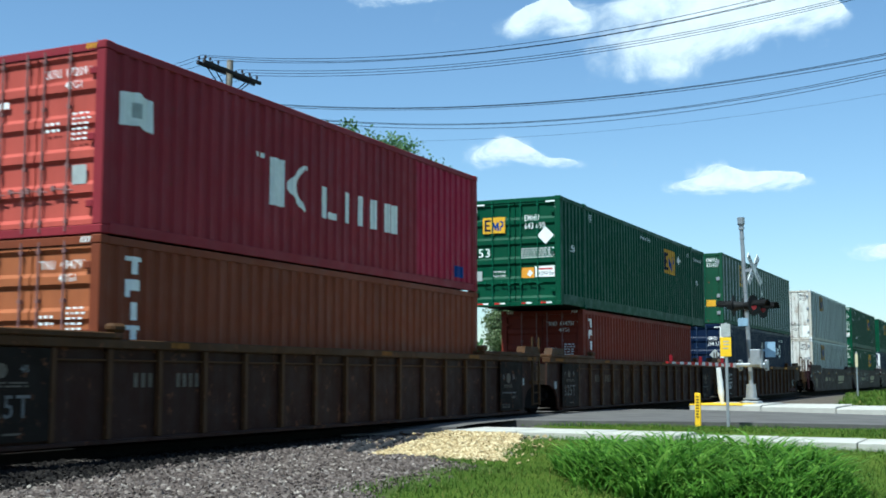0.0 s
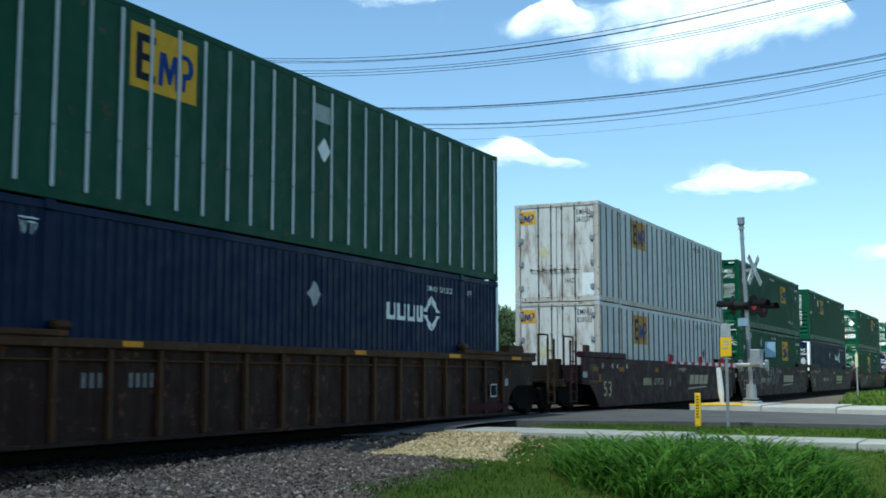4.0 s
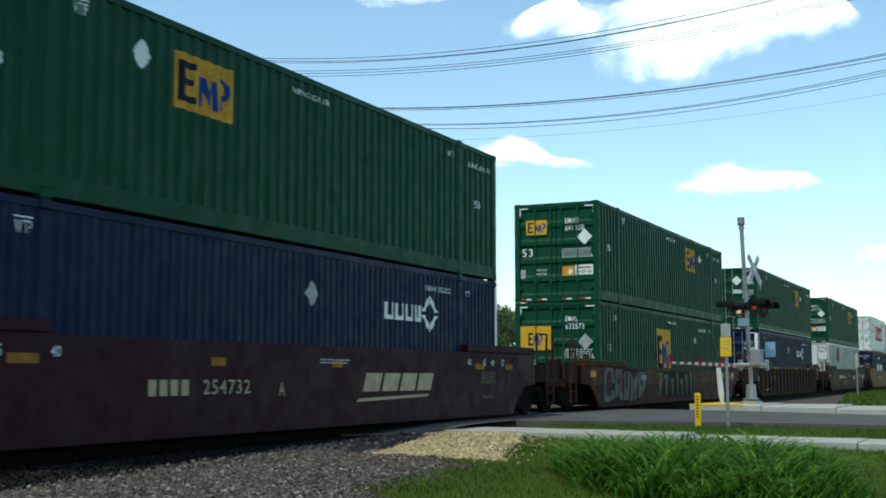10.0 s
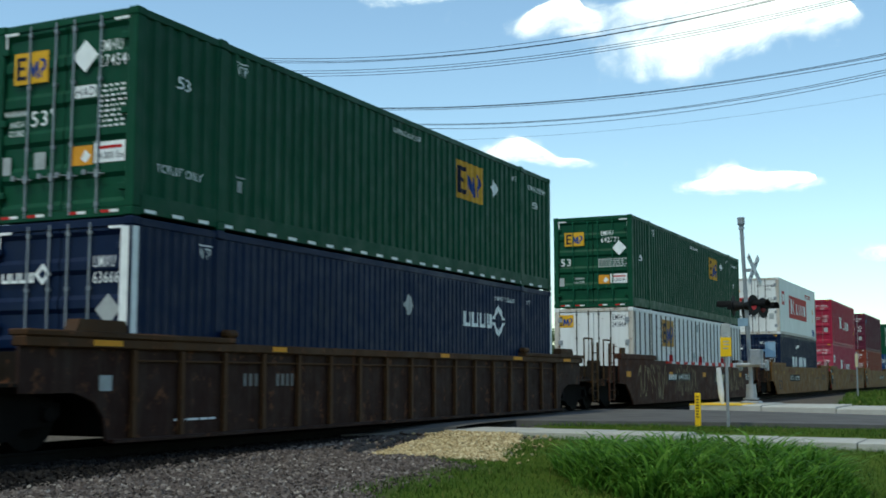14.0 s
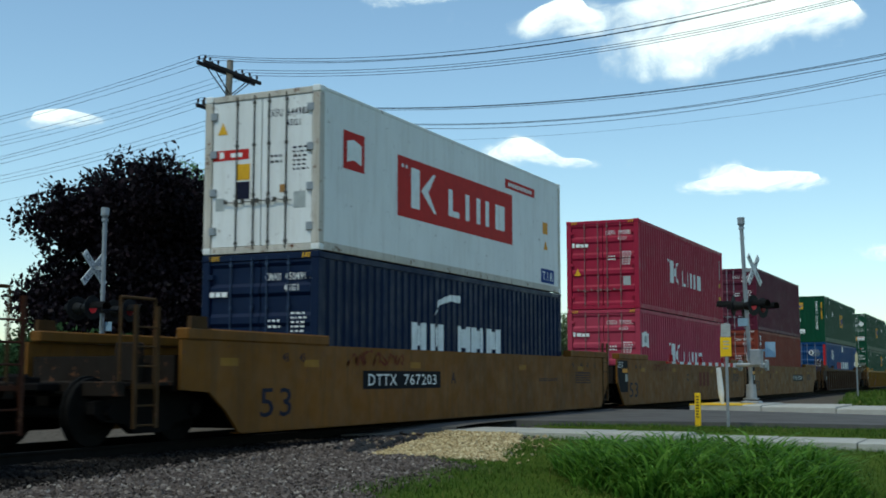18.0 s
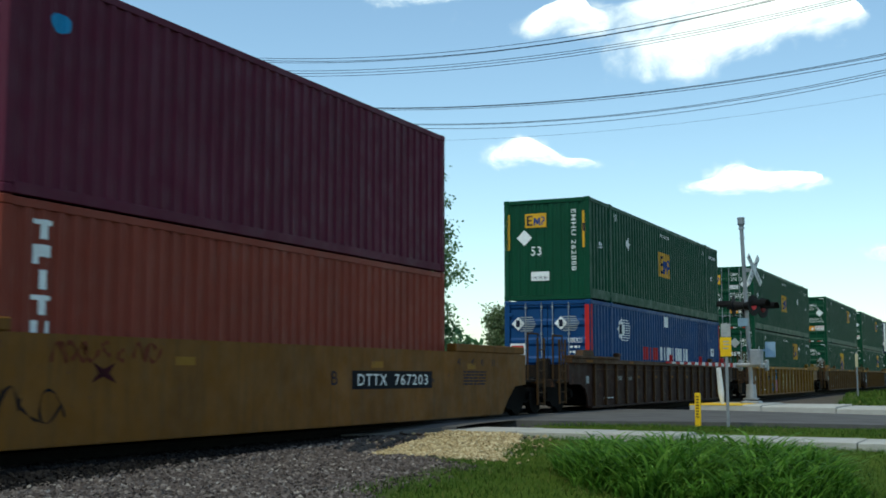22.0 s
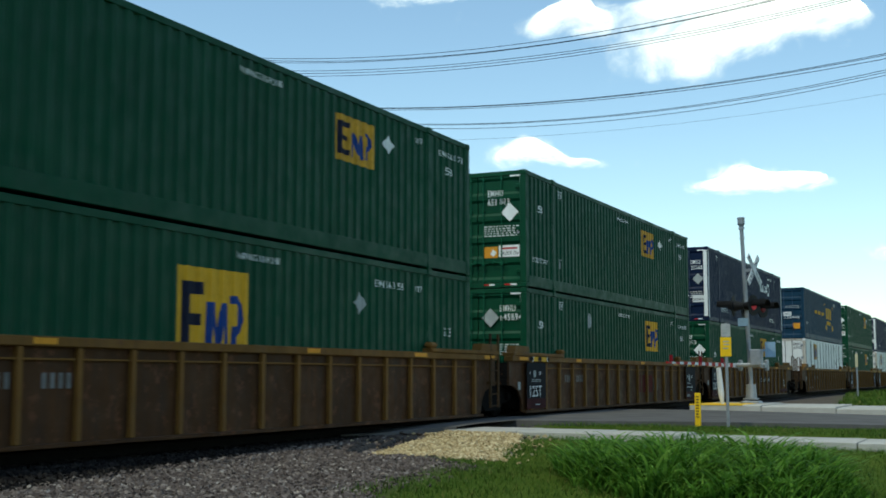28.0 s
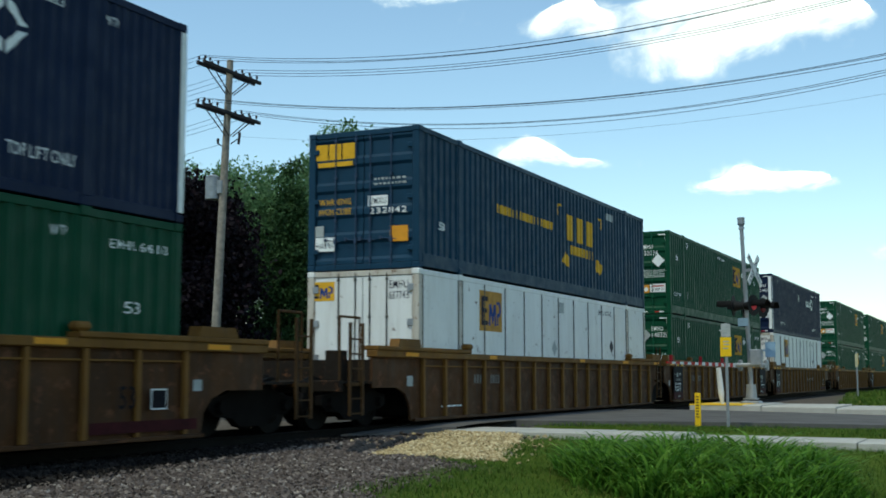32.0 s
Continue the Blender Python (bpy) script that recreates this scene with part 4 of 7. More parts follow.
class Car:
    def __init__(self, label, material, ribbed, near_joint, far_joint, dark_ends=False, sill=2.02):
        self.sill = sill
        self.ob = thing("well_car", label, "railway car", "well cars of the train")
        self.mat, self.ribbed = material, ribbed
        self.trim = {"dark_car_paint": CHORD_BROWN, "brown_car_paint": CHORD_BROWN, "ochre_car_paint": CHORD_OCHRE, "yellow_car_paint": CHORD_YELLOW}.get(material.name, material)
        self.e0 = -1.25 if near_joint else -2.0
        self.e1 = 17.4 if far_joint else 18.15
        self.body()
        if near_joint:
            self.truck(-1.65)
        else:
            self.truck(-2.15)
            self.platform(-1)
            if not ribbed:
                self.bracket(-1.62)
        if not far_joint:
            self.truck(18.3)
            self.platform(1)
        self.ladder(17.15 if far_joint else 19.2)
        if not near_joint:
            self.ladder(-2.75)
        if dark_ends:
            for x0, x1 in [(-0.34, 0.94)] * near_joint + [(14.96, 16.3)] * far_joint:
                self.mark("stencil_panel", rects((x0, x1, up(0.98), up(1.84))), STENCIL_BLACK if material is CAR_OCHRE else GRIME, 0.083)
                self.mark("stencil_panel", rects((x0, x1, up(0.74), up(0.978))), STENCIL_RED if material is CAR_OCHRE else GRIME, 0.083)
            for x0, x1 in [(-0.2, 1.15)] * near_joint + [(14.86, 16.4)] * far_joint if material is CAR_OCHRE else ():
                self.mark("chord_patch", rects((x0, x1, up(1.88), up(1.975))), STENCIL_BLACK, 0.098)
                for a, b in ((0.2, 0.42), (0.6, 0.85)):
                    self.mark("reflector", rects((x0 + (x1 - x0) * a, x0 + (x1 - x0) * b, up(1.87), up(1.98))), YELLOW_INK, 0.101)
                for a in (0.17, 0.88):
                    self.mark("tick_mark", rects((x0 + (x1 - x0) * a, x0 + (x1 - x0) * a + 0.03, up(1.86), up(2.0))), WHITE_INK, 0.102)

    def p(self, name, key, make, mat=None, label="", m=None, parent=None):
        return put(name, shared((name, key, self.e0, self.e1, self.ribbed, self.sill), make, mat or self.mat), parent or self.ob, label, m)

    def face(self):
        return 1.35 if self.ribbed else 1.445

    def body(self):
        e0, e1 = self.e0, self.e1
        if self.ribbed:
            line = [(-0.45, 0.67), (16.6, 0.67), (16.66, 0.98), (16.84, 1.18), (17.2, 1.30), (e1, 1.30), (e1, 1.86), (e0, 1.86), (e0, 1.30), (-1.05, 1.30), (-0.69, 1.18), (-0.51, 0.98)]
        else:
            line = [(-0.6, 0.68), (16.75, 0.68), (17.08, 1.0), (min(17.5, e1 - 0.06), 1.28), (e1, 1.32), (e1, self.sill), (e0, self.sill), (e0, 1.32), (max(-1.35, e0 + 0.06), 1.28), (-0.93, 1.0)]
        line = [(x, up(z)) for x, z in line]
        f = self.face()
        for sy in (-1, 1):
            ys = (-f, -f + 0.05) if sy < 0 else (f - 0.05, f)
            self.p("side_wall", sy, lambda bm, ys=ys: prism(bm, line, *ys))
            if self.ribbed:
                yo = (-1.445, -1.22) if sy < 0 else (1.22, 1.445)
                self.p("top_chord", sy, lambda bm, yo=yo: box(bm, e0, e1, *yo, up(1.862), up(1.985), 0.012), self.trim)
                for i in range(17):
                    x = 0.0 + i * 1.01
                    rb = (-1.43, -1.352) if sy < 0 else (1.352, 1.43)
                    self.p("rib", sy, lambda bm, rb=rb: (box(bm, -0.045, 0.045, *rb, up(0.705), up(1.86), 0.01)), self.trim, m=pose(x, 0, 0))
                for x0, x1 in ((e0, 2.2), (13.95, e1)):
                    yc = (-1.47, -1.16) if sy < 0 else (1.16, 1.47)
                    self.p("guide_cap", (sy, x0), lambda bm, yc=yc, x0=x0, x1=x1: box(bm, x0, x1, *yc, up(1.988), up(2.07), 0.015), self.trim)
                for x in (2.12, 14.03):
                    yc = (-1.48, -1.30) if sy < 0 else (1.30, 1.48)
                    self.p("lashing_block", (sy, x), lambda bm, yc=yc, x=x: (box(bm, x - 0.14, x + 0.14, *yc, up(2.072), up(2.19), 0.04)), self.trim)
                for i in range(16 if sy < 0 else 0):
                    self.p("stiffener", sy, lambda bm: box(bm, 0.05, 0.96, -1.40, -1.352, up(1.70), up(1.725), 0.004), self.trim, m=pose(i * 1.01, 0, 0))
                # hump of the container guide over the end of the well
                for x0, x1 in ((-1.18, -0.22), (16.37, 17.33)):
                    yc = (-1.46, -1.25) if sy < 0 else (1.25, 1.46)
                    self.p("end_guide", (sy, x0), lambda bm, yc=yc, x0=x0, x1=x1: prism(bm, [(x0, up(2.072)), (x1, up(2.072)), (x1 - 0.06, up(2.22)), (x0 + 0.06, up(2.22))], *yc), self.trim)
                bl = (-1.44, -1.352) if sy < 0 else (1.352, 1.44)
                self.p("bottom_flange", sy, lambda bm, bl=bl: box(bm, -0.42, 16.57, *bl, up(0.645), up(0.70), 0.008))
            else:
                yo = (-1.47, -1.25) if sy < 0 else (1.25, 1.47)
                for x0, x1, a, b in ((e0 + 0.1, 1.96, 0.0, 0.12), (14.19, e1 - 0.1, 0.12, 0.0)):
                    def cap(bm, x0=x0, x1=x1, yo=yo):
                        box(bm, x0, x1, *yo, up(self.sill + 0.004), up(self.sill + 0.17), 0.02)
                    self.p("guide_cap", (sy, x0), cap)
                self.p("bottom_flange", sy, lambda bm, yo=yo: box(bm, -0.55, 16.7, yo[0] + 0.03, yo[1], up(0.66), up(0.678)))
        for x in (0.4, 2.4, 5.2, 8.08, 10.9, 13.8, 15.75):
            self.p("floor_beam", 0, lambda bm: box(bm, -0.35, 0.35, -1.34, 1.34, up(0.70), up(0.765)), STEEL, m=pose(x, 0, 0))
        for x in (-0.32, 16.42):
            self.p("bulkhead", x, lambda bm, x=x: box(bm, x - 0.05, x + 0.05, -1.30, 1.30, up(0.76), up(1.84)), STEEL)
        for x0, x1 in ((e0, -0.38), (16.48, e1)):
            self.p("end_deck", x0, lambda bm, x0=x0, x1=x1: (box(bm, x0, x1, -1.30, 1.30, up(1.30), up(1.44), 0.01), box(bm, x0 + 0.02, x0 + 0.12, -1.30, 1.30, up(1.44), up(1.80)) if x0 < 0 else box(bm, x1 - 0.12, x1 - 0.02, -1.30, 1.30, up(1.44), up(1.80))), GRIME)

    def truck(self, x):
        # added boxes above the truck that keep light out of the gap
        self.p("center_sill", x, lambda bm: (box(bm, x - 1.5, x + 1.5, -0.42, 0.42, up(1.33) - 0.02, up(1.33) + 0.09, 0.02), box(bm, x - 1.2, x + 1.2, -0.62, 0.62, up(1.33) - 0.05, up(1.33) - 0.022)), STEEL)
        tr = self.p("truck", "bolster", lambda bm: (box(bm, -0.22, 0.22, -1.05, 1.05, 0.35, 0.68, 0.03), box(bm, -0.35, 0.35, -0.4, 0.4, 0.68, 0.74, 0.02)), STEEL, "grimy cast steel truck", pose(x, 0, 0))
        side = [(-1.15, 0.44), (-1.0, 0.34), (-0.55, 0.30), (-0.35, 0.16), (0.35, 0.16), (0.55, 0.30), (1.0, 0.34), (1.15, 0.44), (1.15, 0.60), (0.75, 0.66), (0.4, 0.80), (-0.4, 0.80), (-0.75, 0.66), (-1.15, 0.60)]
        for sy in (-1, 1):
            self.p("side_frame", sy, lambda bm, sy=sy: (prism(bm, side, sy * 1.0 - 0.07, sy * 1.0 + 0.07), [rod(bm, (d, sy * 1.0, 0.20), (d, sy * 1.0, 0.42), 0.07, n=8) for d in (-0.15, 0.15)]), STEEL, "", None, tr)
            for dx in (-0.89, 0.89):
                self.p("bearing_cap", sy, lambda bm, sy=sy: rod(bm, (0, sy * 1.06, 0), (0, sy * 1.16, 0), 0.11, 0.09, 10), STEEL, "", pose(dx, 0, 0.47), tr)
        for dx in (-0.89, 0.89):
            def wheelset(bm):
                rod(bm, (0, -0.92, 0), (0, 0.92, 0), 0.08, n=10)
                for sy in (-1, 1):
                    rod(bm, (0, sy * 0.72, 0), (0, sy * 0.80, 0), 0.458, 0.455, 24)
                    rod(bm, (0, sy * 0.68, 0), (0, sy * 0.719, 0), 0.485, 0.485, 24)
                    rod(bm, (0, sy * 0.80, 0), (0, sy * 0.84, 0), 0.30, 0.20, 16)
                    # chalk mark on the rim
                    box(bm, 0.33, 0.42, sy * 0.82 - 0.02, sy * 0.82 + 0.02, -0.04, 0.04)
            ws = self.p("wheelset", 0, wheelset, WHEEL, "dark steel wheels on an axle", pose(dx, 0, 0.46), tr)
            WHEELSETS.append((ws, dx))

    def bracket(self, x):
        """An upright plate with a lifting eye on top of the side."""
        for sy in (-1, 1):
            ys = (-1.46, -1.38) if sy < 0 else (1.38, 1.46)
            self.p("end_bracket", sy, lambda bm, ys=ys: prism(bm, [(-0.22, up(self.sill + 0.005)), (0.22, up(self.sill + 0.005)), (0.16, up(self.sill + 0.34)), (-0.18, up(self.sill + 0.34))], *ys), GRIMY_YELLOW, "", pose(x, 0, 0))

    def platform(self, side):
        sx = (lambda x: x) if side < 0 else (lambda x: 16.15 - x)

        def deck(bm):
            a, b = sorted((sx(-3.25), sx(-2.004)))
            box(bm, a, b, -0.55, 0.55, up(1.26), up(1.42), 0.015)
            a, b = sorted((sx(-3.25), sx(-3.08)))
            box(bm, a, b, -1.38, 1.38, up(1.24), up(1.44), 0.015)
            a, b = sorted((sx(-3.05), sx(-2.02)))
            box(bm, a, b, -1.36, -0.85, up(1.38), up(1.42))
            box(bm, a, b, 0.85, 1.36, up(1.38), up(1.42))
        self.p("end_platform", side, deck, GRIME)
        self.p("coupler", side, lambda bm: (box(bm, *sorted((sx(-3.62), sx(-3.252))), -0.09, 0.09, up(1.32), up(1.50), 0.02), box(bm, *sorted((sx(-3.69), sx(-3.50))), -0.16, 0.16, up(1.27), up(1.54), 0.04)), STEEL)
        self.p("brake_stand", side, lambda bm: (box(bm, *sorted((sx(-2.35), sx(-2.12))), -0.9, -0.55, up(1.43), up(1.98), 0.02)), GRIME)

        def rails(bm):
            for x in (-3.15, -2.45):
                rod(bm, (sx(x), -1.33, up(1.40)), (sx(x), -1.33, up(2.55)), 0.022, n=6)
            rod(bm, (sx(-3.15), -1.33, up(2.55)), (sx(-2.45), -1.33, up(2.55)), 0.022, n=6)
        self.p("handrail", side, rails, GRIMY_YELLOW if self.mat is not CAR_MAROON else self.mat)

    def ladder(self, x):
        def make(bm):
            for d in (-0.22, 0.22):
                box(bm, d - 0.03, d + 0.03, -1.46, -1.42, up(0.82), up(2.45))
            box(bm, -0.20, 0.20, -1.42, -1.25, up(1.34), up(1.40))
        paint_of = GRIMY_YELLOW if self.mat is not CAR_MAROON and self.mat is not CAR_RUST else self.mat
        ladder = self.p("ladder", "l", make, paint_of, m=pose(x, 0, 0))
        for z in (0.86, 1.12, 1.64, 1.9, 2.16):
            self.p("rung", "r", lambda bm: rod(bm, (-0.22, -1.44, 0), (0.22, -1.44, 0), 0.014, n=6), paint_of, "", pose(0, 0, up(z)), ladder)

    def mark(self, name, shape, mat, proud=0.004):
        verts, faces = shape
        part(name, on_side(None, verts, faces, self.face() , [], proud), mat, self.ob)

    def word(self, s, x0, x1, z0, z1, mat, proud=0.007):
        co, faces = text_shape(s)
        self.mark("lettering", ([(x0 + u * (x1 - x0), up(z0) + v * (z1 - z0)) for u, v in co], faces), mat, proud)

    def bars(self, x0, x1, z0, z1, n, mat, fill=0.6, slant=0.0):
        w = (x1 - x0) / n
        v, f = [], []
        for i in range(n):
            a, b = x0 + i * w, x0 + (i + fill) * w
            k = len(v)
            v += [(a, up(z0)), (b, up(z0)), (b + slant, up(z1)), (a + slant, up(z1))]
            f.append((k, k + 1, k + 2, k + 3))
        self.mark("lettering", (v, f), mat, 0.007)

    def small_print(self, x0, x1, z0, z1, rows, mat, seed=1, proud=0.006):
        rnd = random.Random(seed)
        rs = []
        for i in range(rows):
            z = z1 - (z1 - z0) * i / rows
            x = x0
            while x < x1 - 0.05:
                e = min(x1, x + rnd.uniform(0.08, 0.3))
                rs.append((x, e, up(z - (z1 - z0) / rows * 0.5), up(z)))
                x = e + 0.04
        self.mark("small_print", rects(*rs), mat, proud)

    def scrawl(self, x0, x1, z0, z1, count, mat, width=0.035, seed=1):
        """Spray-painted loops that spell nothing."""
        rnd = random.Random(seed)
        v, f = [], []
        for k in range(count):
            cx = x0 + (x1 - x0) * (k + 0.5) / count
            rx, rz = (x1 - x0) / count * rnd.uniform(0.4, 0.75), (z1 - z0) * rnd.uniform(0.35, 0.5)
            cz = (z0 + z1) / 2 + rnd.uniform(-0.08, 0.08) * (z1 - z0)
            a0, a1 = rnd.uniform(0, 6.3), rnd.uniform(2.5, 6.0)
            ph, k2 = rnd.uniform(0, 6), rnd.choice((1, 2, 2, 3))
            pts = []
            for i in range(22):
                a = a0 + a1 * i / 21
                pts.append((cx + rx * math.cos(a), cz + rz * math.sin(k2 * a * 0.7 + ph)))
            base = len(v)
            for i, (x, z) in enumerate(pts):
                xa, za = pts[max(0, i - 1)]
                xb, zb = pts[min(21, i + 1)]
                dx, dz = xb - xa, zb - za
                n = math.hypot(dx, dz) or 1
                wv = width * (0.7 + 0.5 * math.sin(i))
                v += [(x - dz / n * wv / 2, up(z + dx / n * wv / 2)), (x + dz / n * wv / 2, up(z - dx / n * wv / 2))]
                if i:
                    f.append((base + 2 * i - 2, base + 2 * i - 1, base + 2 * i + 1, base + 2 * i))
        self.mark("graffiti", (v, f), mat, 0.009)


def car_ribbed(material, label, nj, fj, seed=1, dark=False, art=None):
    c = Car(label, material, True, nj, fj, dark)
    rnd = random.Random(seed)
    tape = DULL_ORANGE if material is CAR_DARK else ORANGE_INK
    for x in (-0.85, 13.2, 16.6):
        c.mark("reflector", rects((x, x + 0.55, up(1.89), up(1.965))), tape, 0.101)
    for x in (3.2, 9.3):
        c.mark("reflector", rects((x, x + 0.4, up(1.89), up(1.965))), tape, 0.101)
    if seed == 7:
        for x in (4.15, 6.15, 8.2, 10.2):
            c.mark("reflector", rects((x, x + 0.42, up(1.46), up(1.54))), DULL_ORANGE)
    if material is CAR_OCHRE and not fj:
        c.mark("number_panel", rects((9.75, 12.2, up(1.22), up(1.50))), STENCIL_BLACK)
        c.word("DTTX", 9.9, 10.75, 1.27, 1.44, WHITE_INK)
        c.word("88099", 11.0, 12.0, 1.27, 1.44, WHITE_INK)
    elif seed == 7:
        c.bars(2.27, 2.75, 1.40, 1.52, 4, GREY_INK, 0.45)
        c.word("156629", 3.06, 3.71, 1.40, 1.52, GREY_INK)
    else:
        c.bars(2.55, 3.15, 1.36, 1.55, 4, GREY_PATCH if material is CAR_DARK else DIM_INK, 0.55)
        c.bars(3.45, 4.15, 1.36, 1.55, 5, GREY_PATCH if material is CAR_DARK else DIM_INK, 0.55)
    if dark:
        lift = 0.088
        ink = DIM_INK if material is CAR_DARK else WHITE_INK
        faint = GREY_PATCH if material is CAR_DARK else GREY_INK
        if nj:
            c.word("125T", -0.15, 0.62, 1.02, 1.29, ink, lift)
        if nj:
            c.word("48", 0.45, 0.58, 1.55, 1.64, ink, lift)
        if nj:
            c.word("A", -0.18, -0.12, 1.55, 1.64, ink, lift)
        if nj:
            c.mark("emblem_disc", poly(*[(0.16 + 0.09 * math.cos(a), up(1.57) + 0.09 * math.sin(a)) for a in np.linspace(0, 6.28, 11)[:-1]]), faint, lift)
        if nj:
            c.small_print(-0.05, 0.58, 1.36, 1.44, 2, faint, seed, lift)
        if nj:
            c.small_print(0.2, 0.5, 0.80, 0.85, 1, faint, seed, lift)
        if fj:
            c.word("B", 15.1, 15.18, 1.45, 1.55, ink, lift)
            c.word("53", 15.67, 15.83, 1.45, 1.55, ink, lift)
        else:
            c.mark("paint_band", rects((14.2, 16.4, up(0.77), up(0.92))), STENCIL_RED, 0.082)
            c.word("53", 14.75, 15.05, 1.08, 1.38, STENCIL_BLACK, lift)
            c.mark("stencil_panel", rects((15.38, 15.72, up(1.06), up(1.34))), WHITE_INK, 0.083)
            c.mark("stencil_panel", rects((15.40, 15.70, up(1.08), up(1.32))), STENCIL_BLACK, 0.086)
        if fj:
            c.mark("emblem_disc", poly(*[(15.42 + 0.12 * math.cos(a), up(1.47) + 0.12 * math.sin(a)) for a in np.linspace(0, 6.28, 11)[:-1]]), faint, lift)
        if fj:
            c.small_print(15.15, 15.62, 1.24, 1.32, 2, faint, seed, lift)
        if fj:
            c.small_print(15.06, 15.9, 1.10, 1.15, 1, ink, seed + 1, lift)
        if fj:
            c.small_print(15.6, 15.85, 1.00, 1.06, 2, faint, seed, lift)
        if fj:
            c.small_print(15.06, 15.5, 0.78, 0.88, 3, faint, seed + 2, lift)
        c.mark("sticker", rects((-0.72, -0.55, up(1.2), up(1.38))), GREY_INK)
        c.mark("sticker", rects((16.4, 16.6, up(1.3), up(1.46))), GREY_INK)
    else:
        c.mark("sticker", rects((-0.62, -0.38, up(1.32), up(1.52))), GREY_INK)
        c.small_print(0.9, 1.9, 0.86, 0.92, 1, WHITE_INK, seed)
    if art == "lettered":
        c.bars(9.05, 11.05, 1.02, 1.56, 3, RED_STENCIL, 0.72)
        c.mark("patch", rects((10.95, 11.55, up(1.06), up(1.46))), GREY_PATCH, 0.005)
    if art == "sprayed":
        c.mark("graffiti", poly((4.25, up(1.82)), (4.95, up(1.82)), (5.0, up(1.40)), (4.75, up(1.30)), (4.35, up(1.42))), BLUE_SPRAY, 0.004)
        c.mark("graffiti", poly((4.3, up(1.36)), (4.95, up(1.36)), (5.2, up(0.95)), (4.9, up(0.80)), (4.2, up(0.82)), (4.05, up(1.05))), PINK_SPRAY, 0.005)
        c.scrawl(3.5, 4.6, 0.85, 1.25, 3, BLUE_SPRAY, 0.12, 5)
        c.scrawl(4.3, 5.1, 1.2, 1.75, 2, STENCIL_BLACK, 0.14, 9)
        for x in (6.1, 7.0, 8.1, 9.1):
            c.mark("graffiti", poly((x, up(0.88)), (x + 0.62, up(0.88)), (x + 0.72, up(1.62)), (x + 0.12, up(1.66))), CREAM_SPRAY, 0.004)
            c.mark("graffiti", poly((x + 0.12, up(0.96)), (x + 0.52, up(0.94)), (x + 0.62, up(1.54)), (x + 0.20, up(1.58))), GRAF_GREEN, 0.006)
            c.mark("graffiti", poly((x + 0.22, up(1.18)), (x + 0.6, up(1.22)), (x + 0.6, up(1.32)), (x + 0.24, up(1.28))), CREAM_SPRAY, 0.008)
        c.scrawl(2.2, 3.3, 1.3, 1.6, 4, STENCIL_BLACK, 0.09, 7)
        c.scrawl(0.3, 1.6, 0.9, 1.6, 3, STENCIL_RED, 0.10, 8)
    return c


TAN_REFLECTOR = plain("aged_orange_reflector", (0.26, 0.125, 0.02), 0.7, 0, 0.3)
DIM_INK = plain("grimed_white_lettering", (0.17, 0.165, 0.155), 0.7, 0, 0.3)
DULL_ORANGE = plain("dirty_orange_reflector", (0.16, 0.07, 0.015), 0.7, 0, 0.3)
RED_STENCIL = plain("faded_red_lettering", (0.075, 0.012, 0.010), 0.75, 0, 0.4)
GREY_PATCH = plain("grey_primer_patch", (0.13, 0.11, 0.085), 0.8, 0, 0.25)
PINK_SPRAY = plain("pink_spray", (0.35, 0.14, 0.16), 0.7)
BLUE_SPRAY = plain("blue_spray", (0.03, 0.12, 0.2), 0.7)
DUSKY_PINK = plain("dusky_pink_spray", (0.12, 0.035, 0.04), 0.75, 0, 0.3)
FADED_OLIVE = plain("pale_olive_spray", (0.13, 0.125, 0.065), 0.75, 0, 0.35)
GRAF_GREEN = plain("faded_olive_spray", (0.07, 0.06, 0.012), 0.75, 0, 0.3)
CREAM_SPRAY = plain("cream_spray", (0.42, 0.35, 0.20), 0.7)
BROWN_INK = plain("brown_lettering", (0.12, 0.03, 0.015), 0.7)


